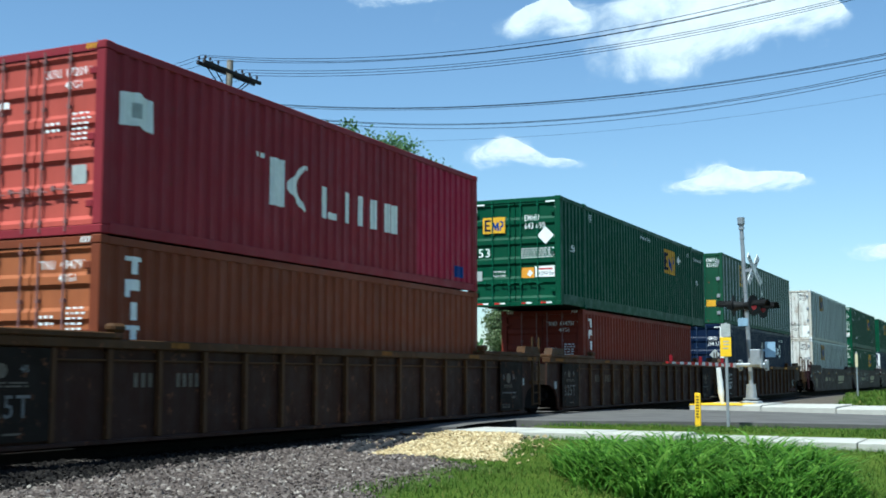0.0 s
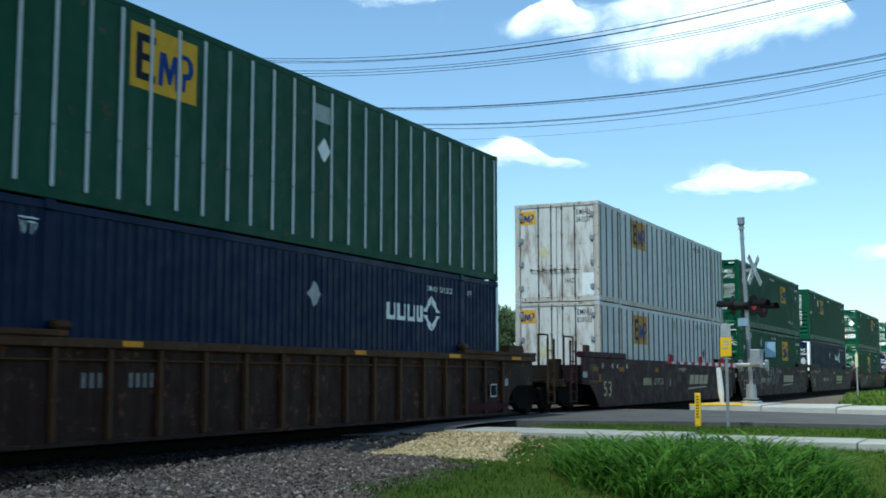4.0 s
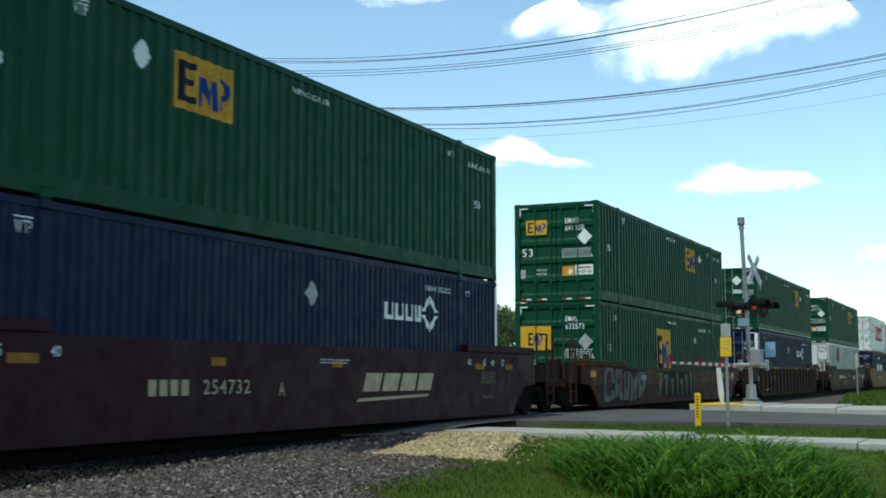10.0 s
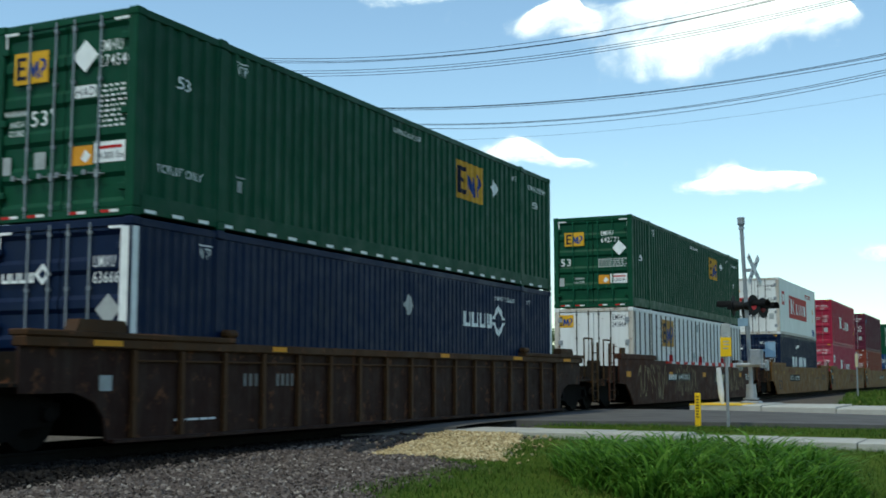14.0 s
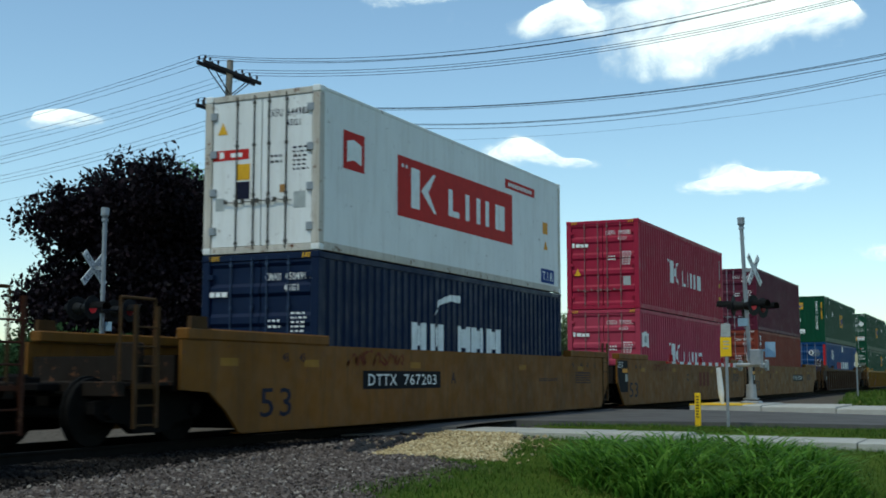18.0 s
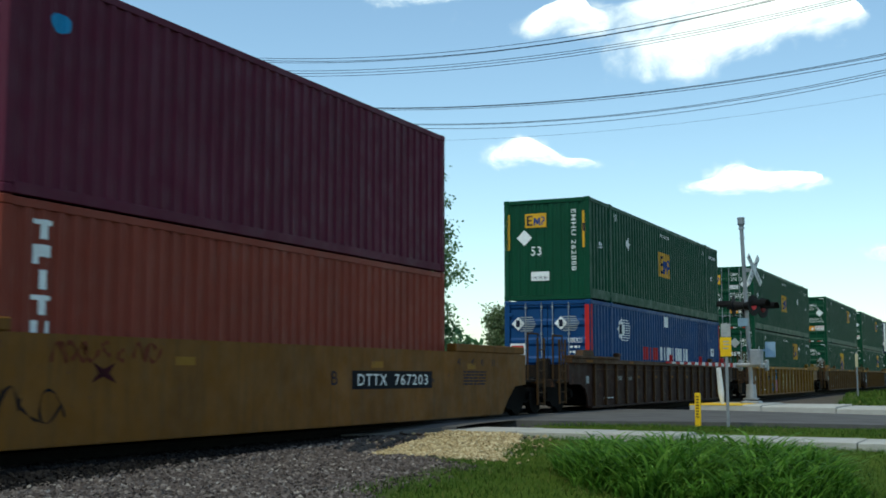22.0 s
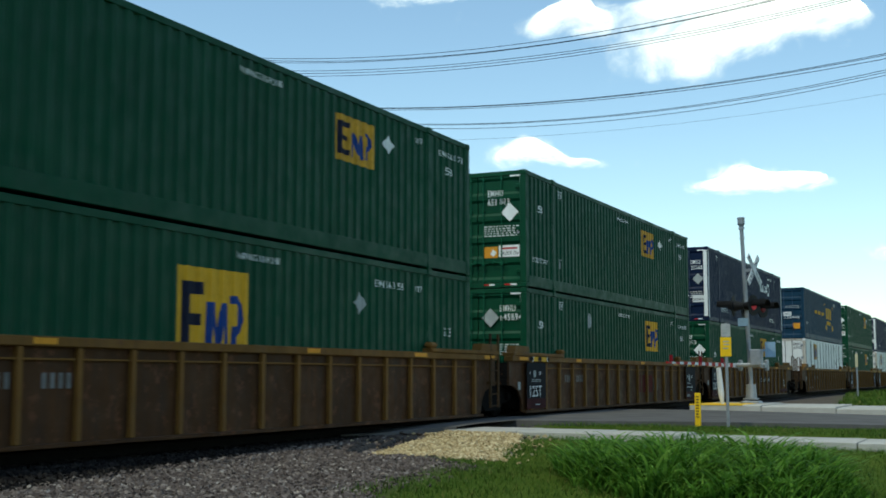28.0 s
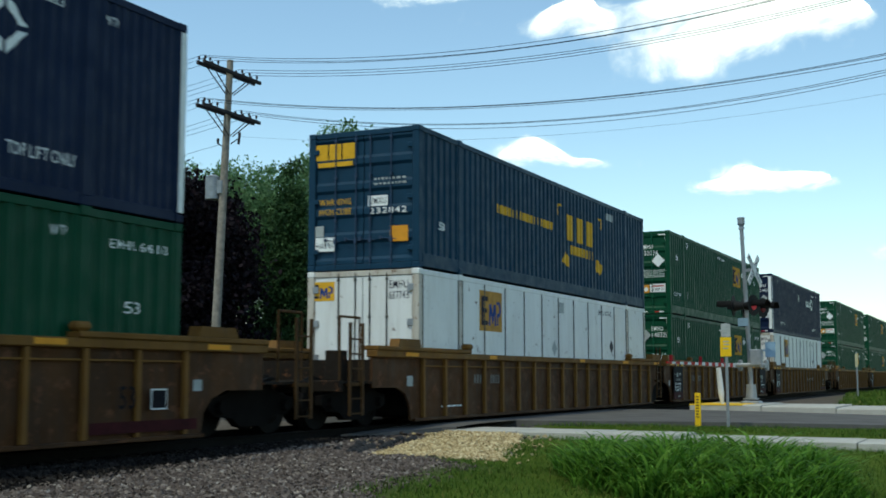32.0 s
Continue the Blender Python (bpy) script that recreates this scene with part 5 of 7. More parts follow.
def car_maroon(nj, fj, letter, seed, sprayed=False):
    c = Car("maroon smooth-sided well car with cream lettering", CAR_MAROON, False, nj, fj)
    c.word("53", -0.2, 0.52, 0.95, 1.38, GOLD_INK)
    c.bars(3.81, 4.75, 1.24, 1.46, 4, GOLD_INK, 0.7)
    c.word("254732", 5.02, 6.18, 1.25, 1.46, GOLD_INK)
    c.word(letter, 6.97, 7.14, 1.2, 1.42, GOLD_INK)
    c.bars(9.66, 12.5, 1.24, 1.57, 4, GOLD_INK, 0.86, 0.14)
    c.mark("emblem_block", poly((9.43, up(1.06)), (12.25, up(1.12)), (12.32, up(1.17)), (9.55, up(1.12))), GOLD_INK, 0.007)
    for x, w in ((-1.15, 0.45), (-0.1, 0.0), (1.3, 0.5), (5.2, 0.35), (8.6, 0.35), (14.6, 0.5), (16.3, 0.42)):
        if w:
            c.mark("reflector", rects((x, x + w, up(1.66), up(1.78))), TAN_REFLECTOR)
    c.mark("sticker", rects((-0.62, -0.42, up(1.36), up(1.58))), TAN_REFLECTOR)
    c.mark("sticker", rects((-2.0, -1.62, up(1.48), up(1.64))), GREY_INK)
    c.small_print(-1.4, -0.75, 1.68, 1.84, 4, GREY_PATCH, seed + 5)
    c.small_print(-1.5, -0.7, 1.30, 1.40, 2, GREY_PATCH, seed + 6)
    c.small_print(0.1, 0.7, 0.90, 0.94, 1, GREY_PATCH, seed + 7)
    for x, s in ((-0.35, "53"), (0.55, "48"), (1.05, "45"), (2.0, "40"), (14.2, "40"), (15.0, "45"), (15.45, "48"), (16.05, "53")):
        c.word(s, x, x + 0.16, 1.74, 1.88, WHITE_INK)
    c.small_print(14.9, 15.7, 1.34, 1.60, 6, GREY_PATCH, seed)
    c.small_print(15.0, 15.6, 1.02, 1.10, 2, GREY_PATCH, seed + 1)
    c.small_print(8.2, 9.2, 1.70, 1.80, 2, GREY_INK, seed + 2)
    if sprayed:
        c.scrawl(2.1, 4.0, 0.85, 1.95, 6, GREY_INK, 0.026, 3)
        c.scrawl(4.6, 8.6, 1.15, 1.95, 14, GREY_INK, 0.020, 4)
        c.scrawl(5.2, 6.6, 1.55, 1.98, 6, GREY_INK, 0.018, 5)
    return c


def car_yellow(nj, fj, seed, letter="A"):
    c = Car("dull yellow smooth-sided well car with dark lettering", CAR_YELLOW, False, nj, fj)
    c.word("53", -0.06, 0.82, 0.88, 1.33, DARK_INK)
    px = {"B": 3.15, "A": 9.9}.get(letter)
    if px:
        c.mark("number_panel", rects((px, px + 3.2, up(1.28), up(1.61))), STENCIL_BLACK)
        c.word("DTTX", px + 0.2, px + 1.3, 1.345, 1.55, WHITE_INK)
        c.word("767203", px + 1.6, px + 3.0, 1.345, 1.55, WHITE_INK)
    c.word({"A": "B", "B": "A"}.get(letter, letter), *{"A": (9.2, 9.4), "B": (6.85, 7.08)}.get(letter, (6.95, 7.2)), 1.36, 1.60, DARK_INK)
    if letter == "C":
        c.bars(8.75, 10.5, 1.16, 1.68, 3, BROWN_INK, 0.72)
    elif letter == "A":
        c.scrawl(1.8, 2.85, 0.9, 1.4, 3, STENCIL_BLACK, 0.03, 61)
        c.mark("emblem_block", poly((3.35, up(1.68)), (3.55, up(1.6)), (3.78, up(1.68)), (3.66, up(1.55)), (3.8, up(1.42)), (3.55, up(1.5)), (3.32, up(1.42)), (3.46, up(1.55))), STENCIL_RED, 0.007)
    for x in (-1.1, 1.2, 5.0, 10.6, 14.8):
        c.mark("reflector", rects((x, x + 0.45, up(1.66), up(1.78))), CHORD_YELLOW)
    for x, s in ((0.55, "48"), (1.05, "45"), (14.3, "40"), (15.0, "45"), (15.5, "48"), (16.1, "53")):
        c.word(s, x, x + 0.17, 1.74, 1.88, DARK_INK)
    c.small_print(14.6, 15.8, 1.30, 1.62, 5, DARK_INK, seed)
    c.small_print(11.9, 13.2, 1.38, 1.46, 2, DARK_INK, seed + 3)
    if nj:
        c.mark("stencil_panel", poly((-1.22, up(1.52)), (-0.98, up(1.05)), (-0.22, up(1.05)), (-0.22, up(1.98)), (-1.22, up(1.98))), STENCIL_BLACK, 0.005)
        c.word("125 T", -1.18, -0.70, 1.76, 1.94, WHITE_INK, 0.009)
        c.mark("sticker", rects((-0.77, -0.26, up(1.62), up(1.74))), ORANGE_INK, 0.009)
        c.mark("sticker", rects((-0.51, -0.26, up(1.36), up(1.58))), GREY_INK, 0.009)
    c.scrawl(2.6, 4.7, 1.68, 1.94, 7, BROWN_INK, 0.05, seed + 40)
    return c


def car_sprayed(material, label, seed):
    c = Car(label, material, False, False, False, sill=1.78 if seed == 7 else 2.02)
    for x in (-1.3, 3.6, 8.4, 14.9, 16.7):
        c.mark("reflector", rects((x, x + 0.45, up(1.50), up(1.66))), ORANGE_INK)
    c.small_print(16.2, 16.9, 1.35, 1.6, 4, WHITE_INK, seed)
    if seed == 7:
        c.mark("paint_band", rects((-1.2, 17.3, up(1.27), up(1.745))), TAN_BAND, 0.0025)
        # fat faded spray-painted letters on a dark ground
        spray = lambda mat, proud, *pts: c.mark("graffiti", poly(*[(x, up(z)) for x, z in pts]), mat, proud)
        spray(STENCIL_BLACK, 0.005, (-0.34, 0.78), (0.25, 0.72), (1.45, 0.71), (3.0, 0.72), (3.42, 0.80), (4.22, 1.30), (4.20, 1.70), (0.9, 1.77), (0.0, 1.76), (-0.24, 1.60))
        spray(SPRAY_WHITE, 0.008, (-0.21, 0.81), (-0.14, 1.62), (0.05, 1.76), (0.73, 1.76), (0.83, 1.32), (0.57, 1.31), (0.53, 1.60), (0.32, 1.67), (0.08, 1.49), (0.04, 1.05), (0.27, 0.95), (0.51, 1.01), (0.53, 1.12), (0.81, 1.11), (0.75, 0.85), (0.23, 0.78))
        spray(CAR_RUST, 0.008, (0.14, 1.46), (0.10, 1.10), (0.28, 1.01), (0.46, 1.06), (0.49, 1.18), (0.80, 1.17), (0.82, 1.26), (0.52, 1.26), (0.47, 1.57), (0.34, 1.61))
        spray(SPRAY_WHITE, 0.008, (0.80, 0.90), (0.92, 1.72), (1.53, 1.72), (1.65, 1.49), (1.57, 1.20), (1.65, 0.87), (1.42, 0.78), (1.11, 1.04), (1.04, 0.89))
        spray(STENCIL_BLACK, 0.011, (1.12, 1.27), (1.14, 1.45), (1.32, 1.44), (1.27, 1.27))
        spray(SPRAY_WHITE, 0.008, (1.71, 0.82), (1.80, 1.66), (1.97, 1.66), (1.93, 1.14), (2.07, 1.13), (2.13, 1.66), (2.40, 1.65), (2.25, 0.81))
        spray(SPRAY_WHITE, 0.008, (2.39, 0.77), (2.48, 1.66), (2.78, 1.41), (3.17, 1.67), (3.19, 1.37), (2.98, 0.77), (2.80, 0.77), (2.85, 1.15), (2.60, 0.78))
        spray(SPRAY_WHITE, 0.008, (3.24, 0.82), (3.29, 1.66), (4.12, 1.66), (4.16, 1.36), (3.87, 1.06), (3.51, 0.90))
        spray(STENCIL_BLACK, 0.011, (3.50, 1.24), (3.52, 1.44), (3.68, 1.42), (3.66, 1.26))
        c.scrawl(-0.1, 0.75, 0.90, 1.72, 2, DUSKY_PINK, 0.05, 23)
        c.scrawl(1.0, 1.6, 1.0, 1.70, 2, DUSKY_PINK, 0.06, 26)
        c.scrawl(1.8, 3.1, 1.2, 1.64, 2, DUSKY_PINK, 0.05, 27)
        c.mark("graffiti", rects(*[(3.62 + 0.19 * k, 3.76 + 0.19 * k, up(1.40), up(1.55)) for k in range(3)]), GREY_INK, 0.0125)
        # a second tag: pale hooked strokes on a dark ground
        spray(STENCIL_BLACK, 0.005, (5.80, 0.84), (9.70, 0.74), (10.25, 1.10), (10.20, 1.68), (5.60, 1.69), (5.62, 1.40), (5.95, 1.36))
        for x, w, z in ((5.52, 0.62, 1.66), (6.28, 0.52, 1.60), (7.10, 0.38, 1.48), (7.82, 0.30, 1.66), (8.40, 0.36, 1.46), (9.05, 0.36, 1.62), (9.70, 0.34, 1.66)):
            spray(FADED_OLIVE, 0.008, (x + 0.22, 0.86), (x + 0.27, 0.86), (x + w, z - 0.18), (x + w, z - 0.06), (x + w - 0.12, z), (x, z - 0.04), (x + 0.02, z - 0.22), (x + w - 0.26, z - 0.14), (x + 0.12, 1.30))
        c.mark("patch", poly((15.5, up(1.5)), (15.6, up(1.36)), (16.5, up(1.34)), (16.75, up(1.48)), (16.6, up(1.70)), (15.7, up(1.70))), STENCIL_BLACK, 0.006)
    else:
        c.mark("number_panel", rects((3.4, 6.6, up(1.36), up(1.62))), BLACK)
        c.bars(3.55, 4.6, 1.41, 1.58, 4, WHITE_INK, 0.65)
        c.word("645092", 4.85, 6.4, 1.41, 1.58, WHITE_INK)
        c.mark("number_panel", rects((10.3, 12.3, up(1.25), up(1.66))), BLACK)
        c.bars(10.48, 12.05, 1.31, 1.59, 3, GOLD_INK, 0.72, 0.08)
        c.mark("stencil_panel", rects((16.95, 17.55, up(1.42), up(1.74))), WHITE_INK, 0.005)
        c.mark("stencil_panel", rects((16.975, 17.525, up(1.44), up(1.72))), STENCIL_BLACK, 0.008)
        c.scrawl(-0.2, 3.2, 0.75, 1.95, 8, CREAM_SPRAY, 0.03, 31)
        c.scrawl(4.2, 7.6, 0.8, 1.95, 9, CREAM_SPRAY, 0.025, 32)
        c.scrawl(12.6, 15.6, 0.9, 1.95, 9, CREAM_SPRAY, 0.03, 33)
    return c


# ---- the train, from its head to its tail: (start at 0 s, car, lower load, upper load) ----
MOVING = []
FLOOR_Z = 0.767


def couple(x, car, low, high, high_z=None):
    MOVING.append((car.ob, x, RAIL_Z))
    for b, z in ((low, FLOOR_Z), (high, high_z)):
        if b is None:
            continue
        if z is None:
            z = FLOOR_Z + low.H + 0.012
        off = (L53 - b.L) / 2
        MOVING.append((b.ob, x + off, z))


H86 = 2.591
couple(1.9, car_ribbed(CAR_DARK, "dark brown ribbed well car", False, True, 1), green_box("642118", True), green_box("647731", seed=2))
# both end doors carry sunlight in their colour, lighter than the sides
couple(21.34, car_ribbed(CAR_DARK, "dark brown ribbed well car with orange reflectors", True, True, 2, True), ship_box("rust-brown corrugated shipping container", BROWN, "494791 6", H86, marks="column", prefix="TTNU", code="42G1", door_paint=SUNLIT_BROWN),
       ship_box("red corrugated shipping container with white lettering blocks", RED_OLD, "172091 3", H86, code="42G1", door_paint=SUNLIT_RED))
couple(40.75, car_ribbed(CAR_DARK, "dark brown ribbed well car with orange reflectors", True, True, 3, True), ship_box("oxide red corrugated shipping container", BROWNRED, "614750 2", H86, marks="column", prefix="TRHU", code="42G1"), green_box("643 690", seed=2, fifty=1.57, lift=""))
top3 = Box("green sheet-sided container with bare metal side posts", L53, H53, W53, GREEN2, "posts", "doors", False)
top3.emblem(3.38, 4.84, 1.75, 2.65)
top3.diamond(8.45, 1.72, 0.22)
top3.side("sticker", rects((8.1, 8.65, 2.2, 2.5)), GREY_INK)
top3.end_emblem(0.04, 0.26, 0.78, 0.93)
top3.end_word("EMHU", 0.745, 0.91, 0.87, 0.925)
top3.end_word("831421", 0.745, 0.925, 0.80, 0.855)
top3.end_diamond(0.34, 0.64, 0.08)
top3.end_bars(0.53, 0.72, 0.22, 0.38, 6, GREY_INK, 8)
top3.end_rect(0.73, 0.88, 0.24, 0.33, YELLOW_INK)
couple(60.22, car_ribbed(CAR_BROWN, "brown ribbed well car with orange reflectors", True, False, 4, True), navy_box("258 532"), top3)
couple(83.85, car_maroon(False, True, "B", 1), white_box("830313", True, True, material=ALU), white_box("243237", True, material=ALU))
couple(103.2, car_maroon(True, True, "C", 2, True), green_box("645952", True, seed=1, emblem=(10.52, 1.56), spot=(4.93, 2.32, GREY_INK)), green_box("647529", seed=1, layout="stacked", emblem=(10.5, 1.60), spot=(4.95, 2.25, GREY_INK), lift="second"))
couple(122.85, car_maroon(True, False, "A", 3), navy_box("255232"), green_box("640181", end="ribs", emblem=(4.42, 1.66), seed=2, fifty=1.58, spot=(3.72, 2.24, WHITE_INK), lift=""))
couple(146.54, car_sprayed(CAR_RUST, "rusty orange well car covered with spray-painted loops", 7), green_box("633573", True, tall_emblem=True), green_box("641 850", seed=1, emblem=(10.28, 1.68), fifty=1.60, lift=""))
couple(170.04, car_ribbed(CAR_BROWN, "brown ribbed well car with orange reflectors", False, False, 6), navy_box("636666", rods=GALV), green_box("274540", seed=3, spot=(12.5, 2.13, WHITE_INK), rods=GALV, layout="stacked"))
couple(193.5, car_sprayed(CAR_RUST, "rusty orange well car with pale scrawls", 9), white_box("243864", False, True), green_box("642771", seed=2, emblem=(10.58, 1.65), fifty=1.60, spot=(12.72, 2.26, WHITE_INK), lift=""))
couple(217.90, car_yellow(False, True, 1, "B"), ship_box("navy blue corrugated shipping container with white blocks", NAVY, "450499 8", 2.896, marks="blocks", prefix="CMAU"),
       ship_box("white smooth-sided refrigerated container with red banner", WHITE, "644988 0", 2.896, "reefer", "banner"))
couple(237.46, car_yellow(True, True, 2, "C"), ship_box("faded red corrugated shipping container with white lettering blocks", RED_FADED, "770233 1", 2.896), ship_box("red corrugated shipping container with white lettering blocks", RED, "793583 3", 2.896, flag=False))
couple(256.92, car_yellow(True, False, 3, "A"), ship_box("rust-red corrugated shipping container with white column of blocks", RUST_RED, "895077 2", 2.896, marks="column", prefix="TCNU"),
       ship_box("wine red corrugated shipping container with light blue disc", MAROON, "965819 7", 2.896, marks="disc", prefix="BSIU"))


NAVY_PATCH = paint("repaint_blue", (0.004, 0.034, 0.12), 0.5, 0.2)


def stack_blue():
    b = Box("bright blue corrugated container with red corner posts", L53, H53, W53, BLUE, "corrugated", "doors", True)
    for x0, x1 in ((0.0, 0.16), (16.0, 16.15)):
        b.side("corner_strip", rects((x0, x1, 0.14, 2.76)), RED_INK, "red corner strip", 0.02)
    b.end_rect(0.94, 0.99, 0.06, 0.95, RED_INK, 0.06, "corner_strip")
    for i in range(9):
        z = 1.82 + i * 0.075
        b.side("emblem_block", rects((3.0, 3.95 - abs(i - 4) * 0.06, z, z + 0.028)), WHITE_INK)
    b.side("emblem_block", poly((2.55, 2.15), (2.95, 1.8), (3.35, 2.15), (2.95, 2.5)), WHITE_INK, "", 0.007)
    b.side("emblem_block", rects((2.82, 3.05, 2.0, 2.3)), DARK_INK, "", 0.009)
    b.side_bars(5.25, 7.2, 1.28, 1.68, RED_INK, 5)
    b.side_bars(7.4, 11.1, 1.28, 1.72, WHITE_INK, 10)
    b.side("sticker", rects((7.85, 8.35, 2.4, 2.75)), WHITE_INK)
    b.side("repainted_panel", rects((12.6, 14.1, 0.17, 2.76)), NAVY_PATCH, "darker blue repainted panel", 0.003)
    b.side("sticker", rects((14.75, 15.19, 1.52, 1.82)), WHITE_INK)
    b.word("110", 14.81, 15.13, 1.64, 1.77, DARK_INK, 0.008)
    for s in (0.08, 0.58):
        for i in range(7):
            v = 0.70 + i * 0.022
            b.end_rect(s + 0.10, s + 0.29 - abs(i - 3) * 0.012, v, v + 0.008, GREY_INK, 0.006, "emblem_block")
        b.end_diamond(s + 0.08, 0.775, 0.075)
        b.end_rect(s + 0.055, s + 0.10, 0.74, 0.81, DARK_INK, 0.009, "emblem_block")
    b.end_rect(0.06, 0.24, 0.46, 0.58, WHITE_INK)
    b.end_rect(0.08, 0.22, 0.48, 0.56, RED_INK, 0.008)
    b.end_word("UMXU", 0.74, 0.90, 0.58, 0.63)
    b.end_bars(0.76, 0.88, 0.46, 0.56, 2, WHITE_INK, 2)
    return b


couple(280.42, car_ribbed(CAR_DARK, "dark brown ribbed well car", False, False, 7), stack_blue(), green_box("262888", end="plain", emblem=(7.38, 1.18), seed=4, fifty=1.60, spot=(3.82, 1.90, WHITE_INK), lift=""))
couple(303.98, car_ribbed(CAR_YELLOW, "yellow ribbed well car with spray-painted loops", False, False, 8, False, "sprayed"), green_box("274464", True, seed=2, emblem=(10.36, 1.66), rods=GALV, layout="stacked"), green_box("270 331", emblem=(7.40, 1.16), seed=4, fifty=1.59, spot=(12.38, 1.90, WHITE_INK), lift="", rods=GALV, layout="spread"))
couple(327.38, car_ribbed(CAR_OCHRE, "ochre ribbed well car with rust", False, True, 9), green_box("634 545", True, tall_emblem=True), green_box("653 774", seed=1, fifty=2.09))
couple(346.88, car_ribbed(CAR_OCHRE, "ochre ribbed well car with rust", True, True, 10, True, "lettered"), green_box("645894", True, seed=2, emblem=(10.45, 1.56), spot=(4.85, 2.28, GREY_INK)), green_box("651 013", seed=2, emblem=(10.22, 1.69)))
couple(366.20, car_ribbed(CAR_OCHRE, "ochre ribbed well car with rust", True, False, 11, True), green_box("646103", True, seed=4, emblem=(10.38, 1.68), fifty=1.60, spot=(12.49, 2.28, WHITE_INK), layout="stub"), navy_box("255683", True))


def teal_box():
    b = Box("deep teal corrugated container with yellow blocks", L53, H53, W53, TEAL, "corrugated", "doors", True)
    b.side_bars(4.03, 7.83, 1.60, 1.80, YELLOW_INK, 16)
    b.side_bars(8.87, 11.4, 1.46, 2.15, YELLOW_INK, 3)
    b.side_bars(9.15, 11.2, 1.10, 1.34, YELLOW_INK, 8)
    b.side("emblem_block", rects((8.2, 8.5, 2.3, 2.36), (8.2, 8.26, 2.05, 2.3), (11.5, 11.8, 2.3, 2.36), (11.74, 11.8, 2.05, 2.3)), YELLOW_INK)
    b.side("emblem_block", poly((8.5, 0.85), (9.0, 0.72), (9.1, 0.95), (8.7, 1.15)), YELLOW_INK)
    b.side("emblem_block", poly((11.2, 0.85), (11.7, 0.72), (11.9, 1.0), (11.4, 1.15)), YELLOW_INK)
    b.word("53", 0.95, 1.25, 0.85, 1.02)
    b.side("sticker", rects((12.3, 12.9, 2.4, 2.6)), GREY_INK)
    for a, c, d, e in ((0.061, 0.172, 0.80, 0.915), (0.184, 0.296, 0.80, 0.915), (0.308, 0.42, 0.80, 0.915), (0.08, 0.40, 0.75, 0.783)):
        b.end_rect(a, c, d, e, YELLOW_INK, 0.006, "emblem_block")
    b.end_word("WARNING", 0.10, 0.39, 0.47, 0.514, YELLOW_INK)
    b.end_word("HIGH CUBE", 0.10, 0.39, 0.40, 0.444, YELLOW_INK)
    b.end_rect(0.546, 0.718, 0.445, 0.52, WHITE_INK)
    b.end_word("UMXU", 0.56, 0.705, 0.46, 0.505, DARK_INK)
    b.end_word("232842", 0.557, 0.887, 0.39, 0.434)
    b.end_bars(0.60, 0.90, 0.58, 0.65, 2, GREY_INK, 4)
    b.end_rect(0.739, 0.898, 0.188, 0.298, ORANGE_INK)
    b.end_rect(0.034, 0.241, 0.14, 0.24, WHITE_INK)
    b.end_word("24,000 lbs", 0.05, 0.225, 0.155, 0.20, DARK_INK)
    b.end_rect(0.059, 0.14, 0.245, 0.325, GREY_INK)
    return b


couple(389.88, car_ribbed(CAR_OCHRE, "ochre ribbed well car with rust", False, True, 12), white_box("637743", False, True, True), teal_box())
couple(409.30, car_ribbed(CAR_OCHRE, "ochre ribbed well car with rust", True, True, 13, True), green_box("648220", True, seed=2), green_box("650224", seed=4))
couple(428.70, car_ribbed(CAR_OCHRE, "ochre ribbed well car with rust", True, False, 14, True), white_box("230451", False, True, True), navy_box("254410", True))
couple(452.30, car_ribbed(CAR_OCHRE, "ochre ribbed well car with rust", False, True, 15), green_box("641776", True, seed=2), green_box("640455", seed=4))
couple(471.75, car_ribbed(CAR_OCHRE, "ochre ribbed well car with rust", True, True, 16, True), green_box("647003", True, seed=2), green_box("652981", seed=2))
couple(491.2, car_ribbed(CAR_OCHRE, "ochre ribbed well car with rust", True, False, 17, True), navy_box("257120"), green_box("644390", seed=4))


# ---- ground, road and track ----
def road_z(y):
    if y < 9.2:
        return 0.33 + 0.24 * smooth((y + 6) / 15.2)
    if y < 14.6:
        return 0.57
    return 0.57 - 0.25 * smooth((y - 14.6) / 12)


def road_near(y):
    return 24.2 + max(0.0, 9 - y) * 0.5 if y < 11 else 24.2


def path_z(y):
    return 0.37 + 0.014 * (y - 2.0)


def land(x, y):
    """Height of the ground."""
    g = 0.08 + 0.22 * smooth((y - 1) / 8) - 0.12 * smooth((y - 16) / 14)
    k = smooth((x - 16.5) / 4.5) * (1 - 0.6 * smooth((x - 42) / 20))
    z = g + k * (road_z(y) - 0.07 - g)
    if 9.4 < y < 14.4:
        z = min(z, 0.34)
    n = noise.noise(Vector((x * 0.3, y * 0.3, 0))) * 0.03 if abs(x) < 120 and abs(y) < 120 else 0
    if 19.9 < x < 23.1 and y < 10.4:
        return path_z(y) - 0.10 + 0.07 * smooth(abs(x - 21.55) - 0.9)
    if road_near(y) - 0.6 < x < 38.6:
        return min(z, road_z(y) - 0.09) - 0.05
    return z + n


def axis(lo, hi, step, far):
    a = list(np.arange(lo, hi + 1e-6, step))
    d = step
    left, right = [], []
    p, q = lo, hi
    while p > -far:
        d *= 1.5
        p -= d
        q += d
        left.append(p)
        right.append(q)
    return left[::-1] + a + right


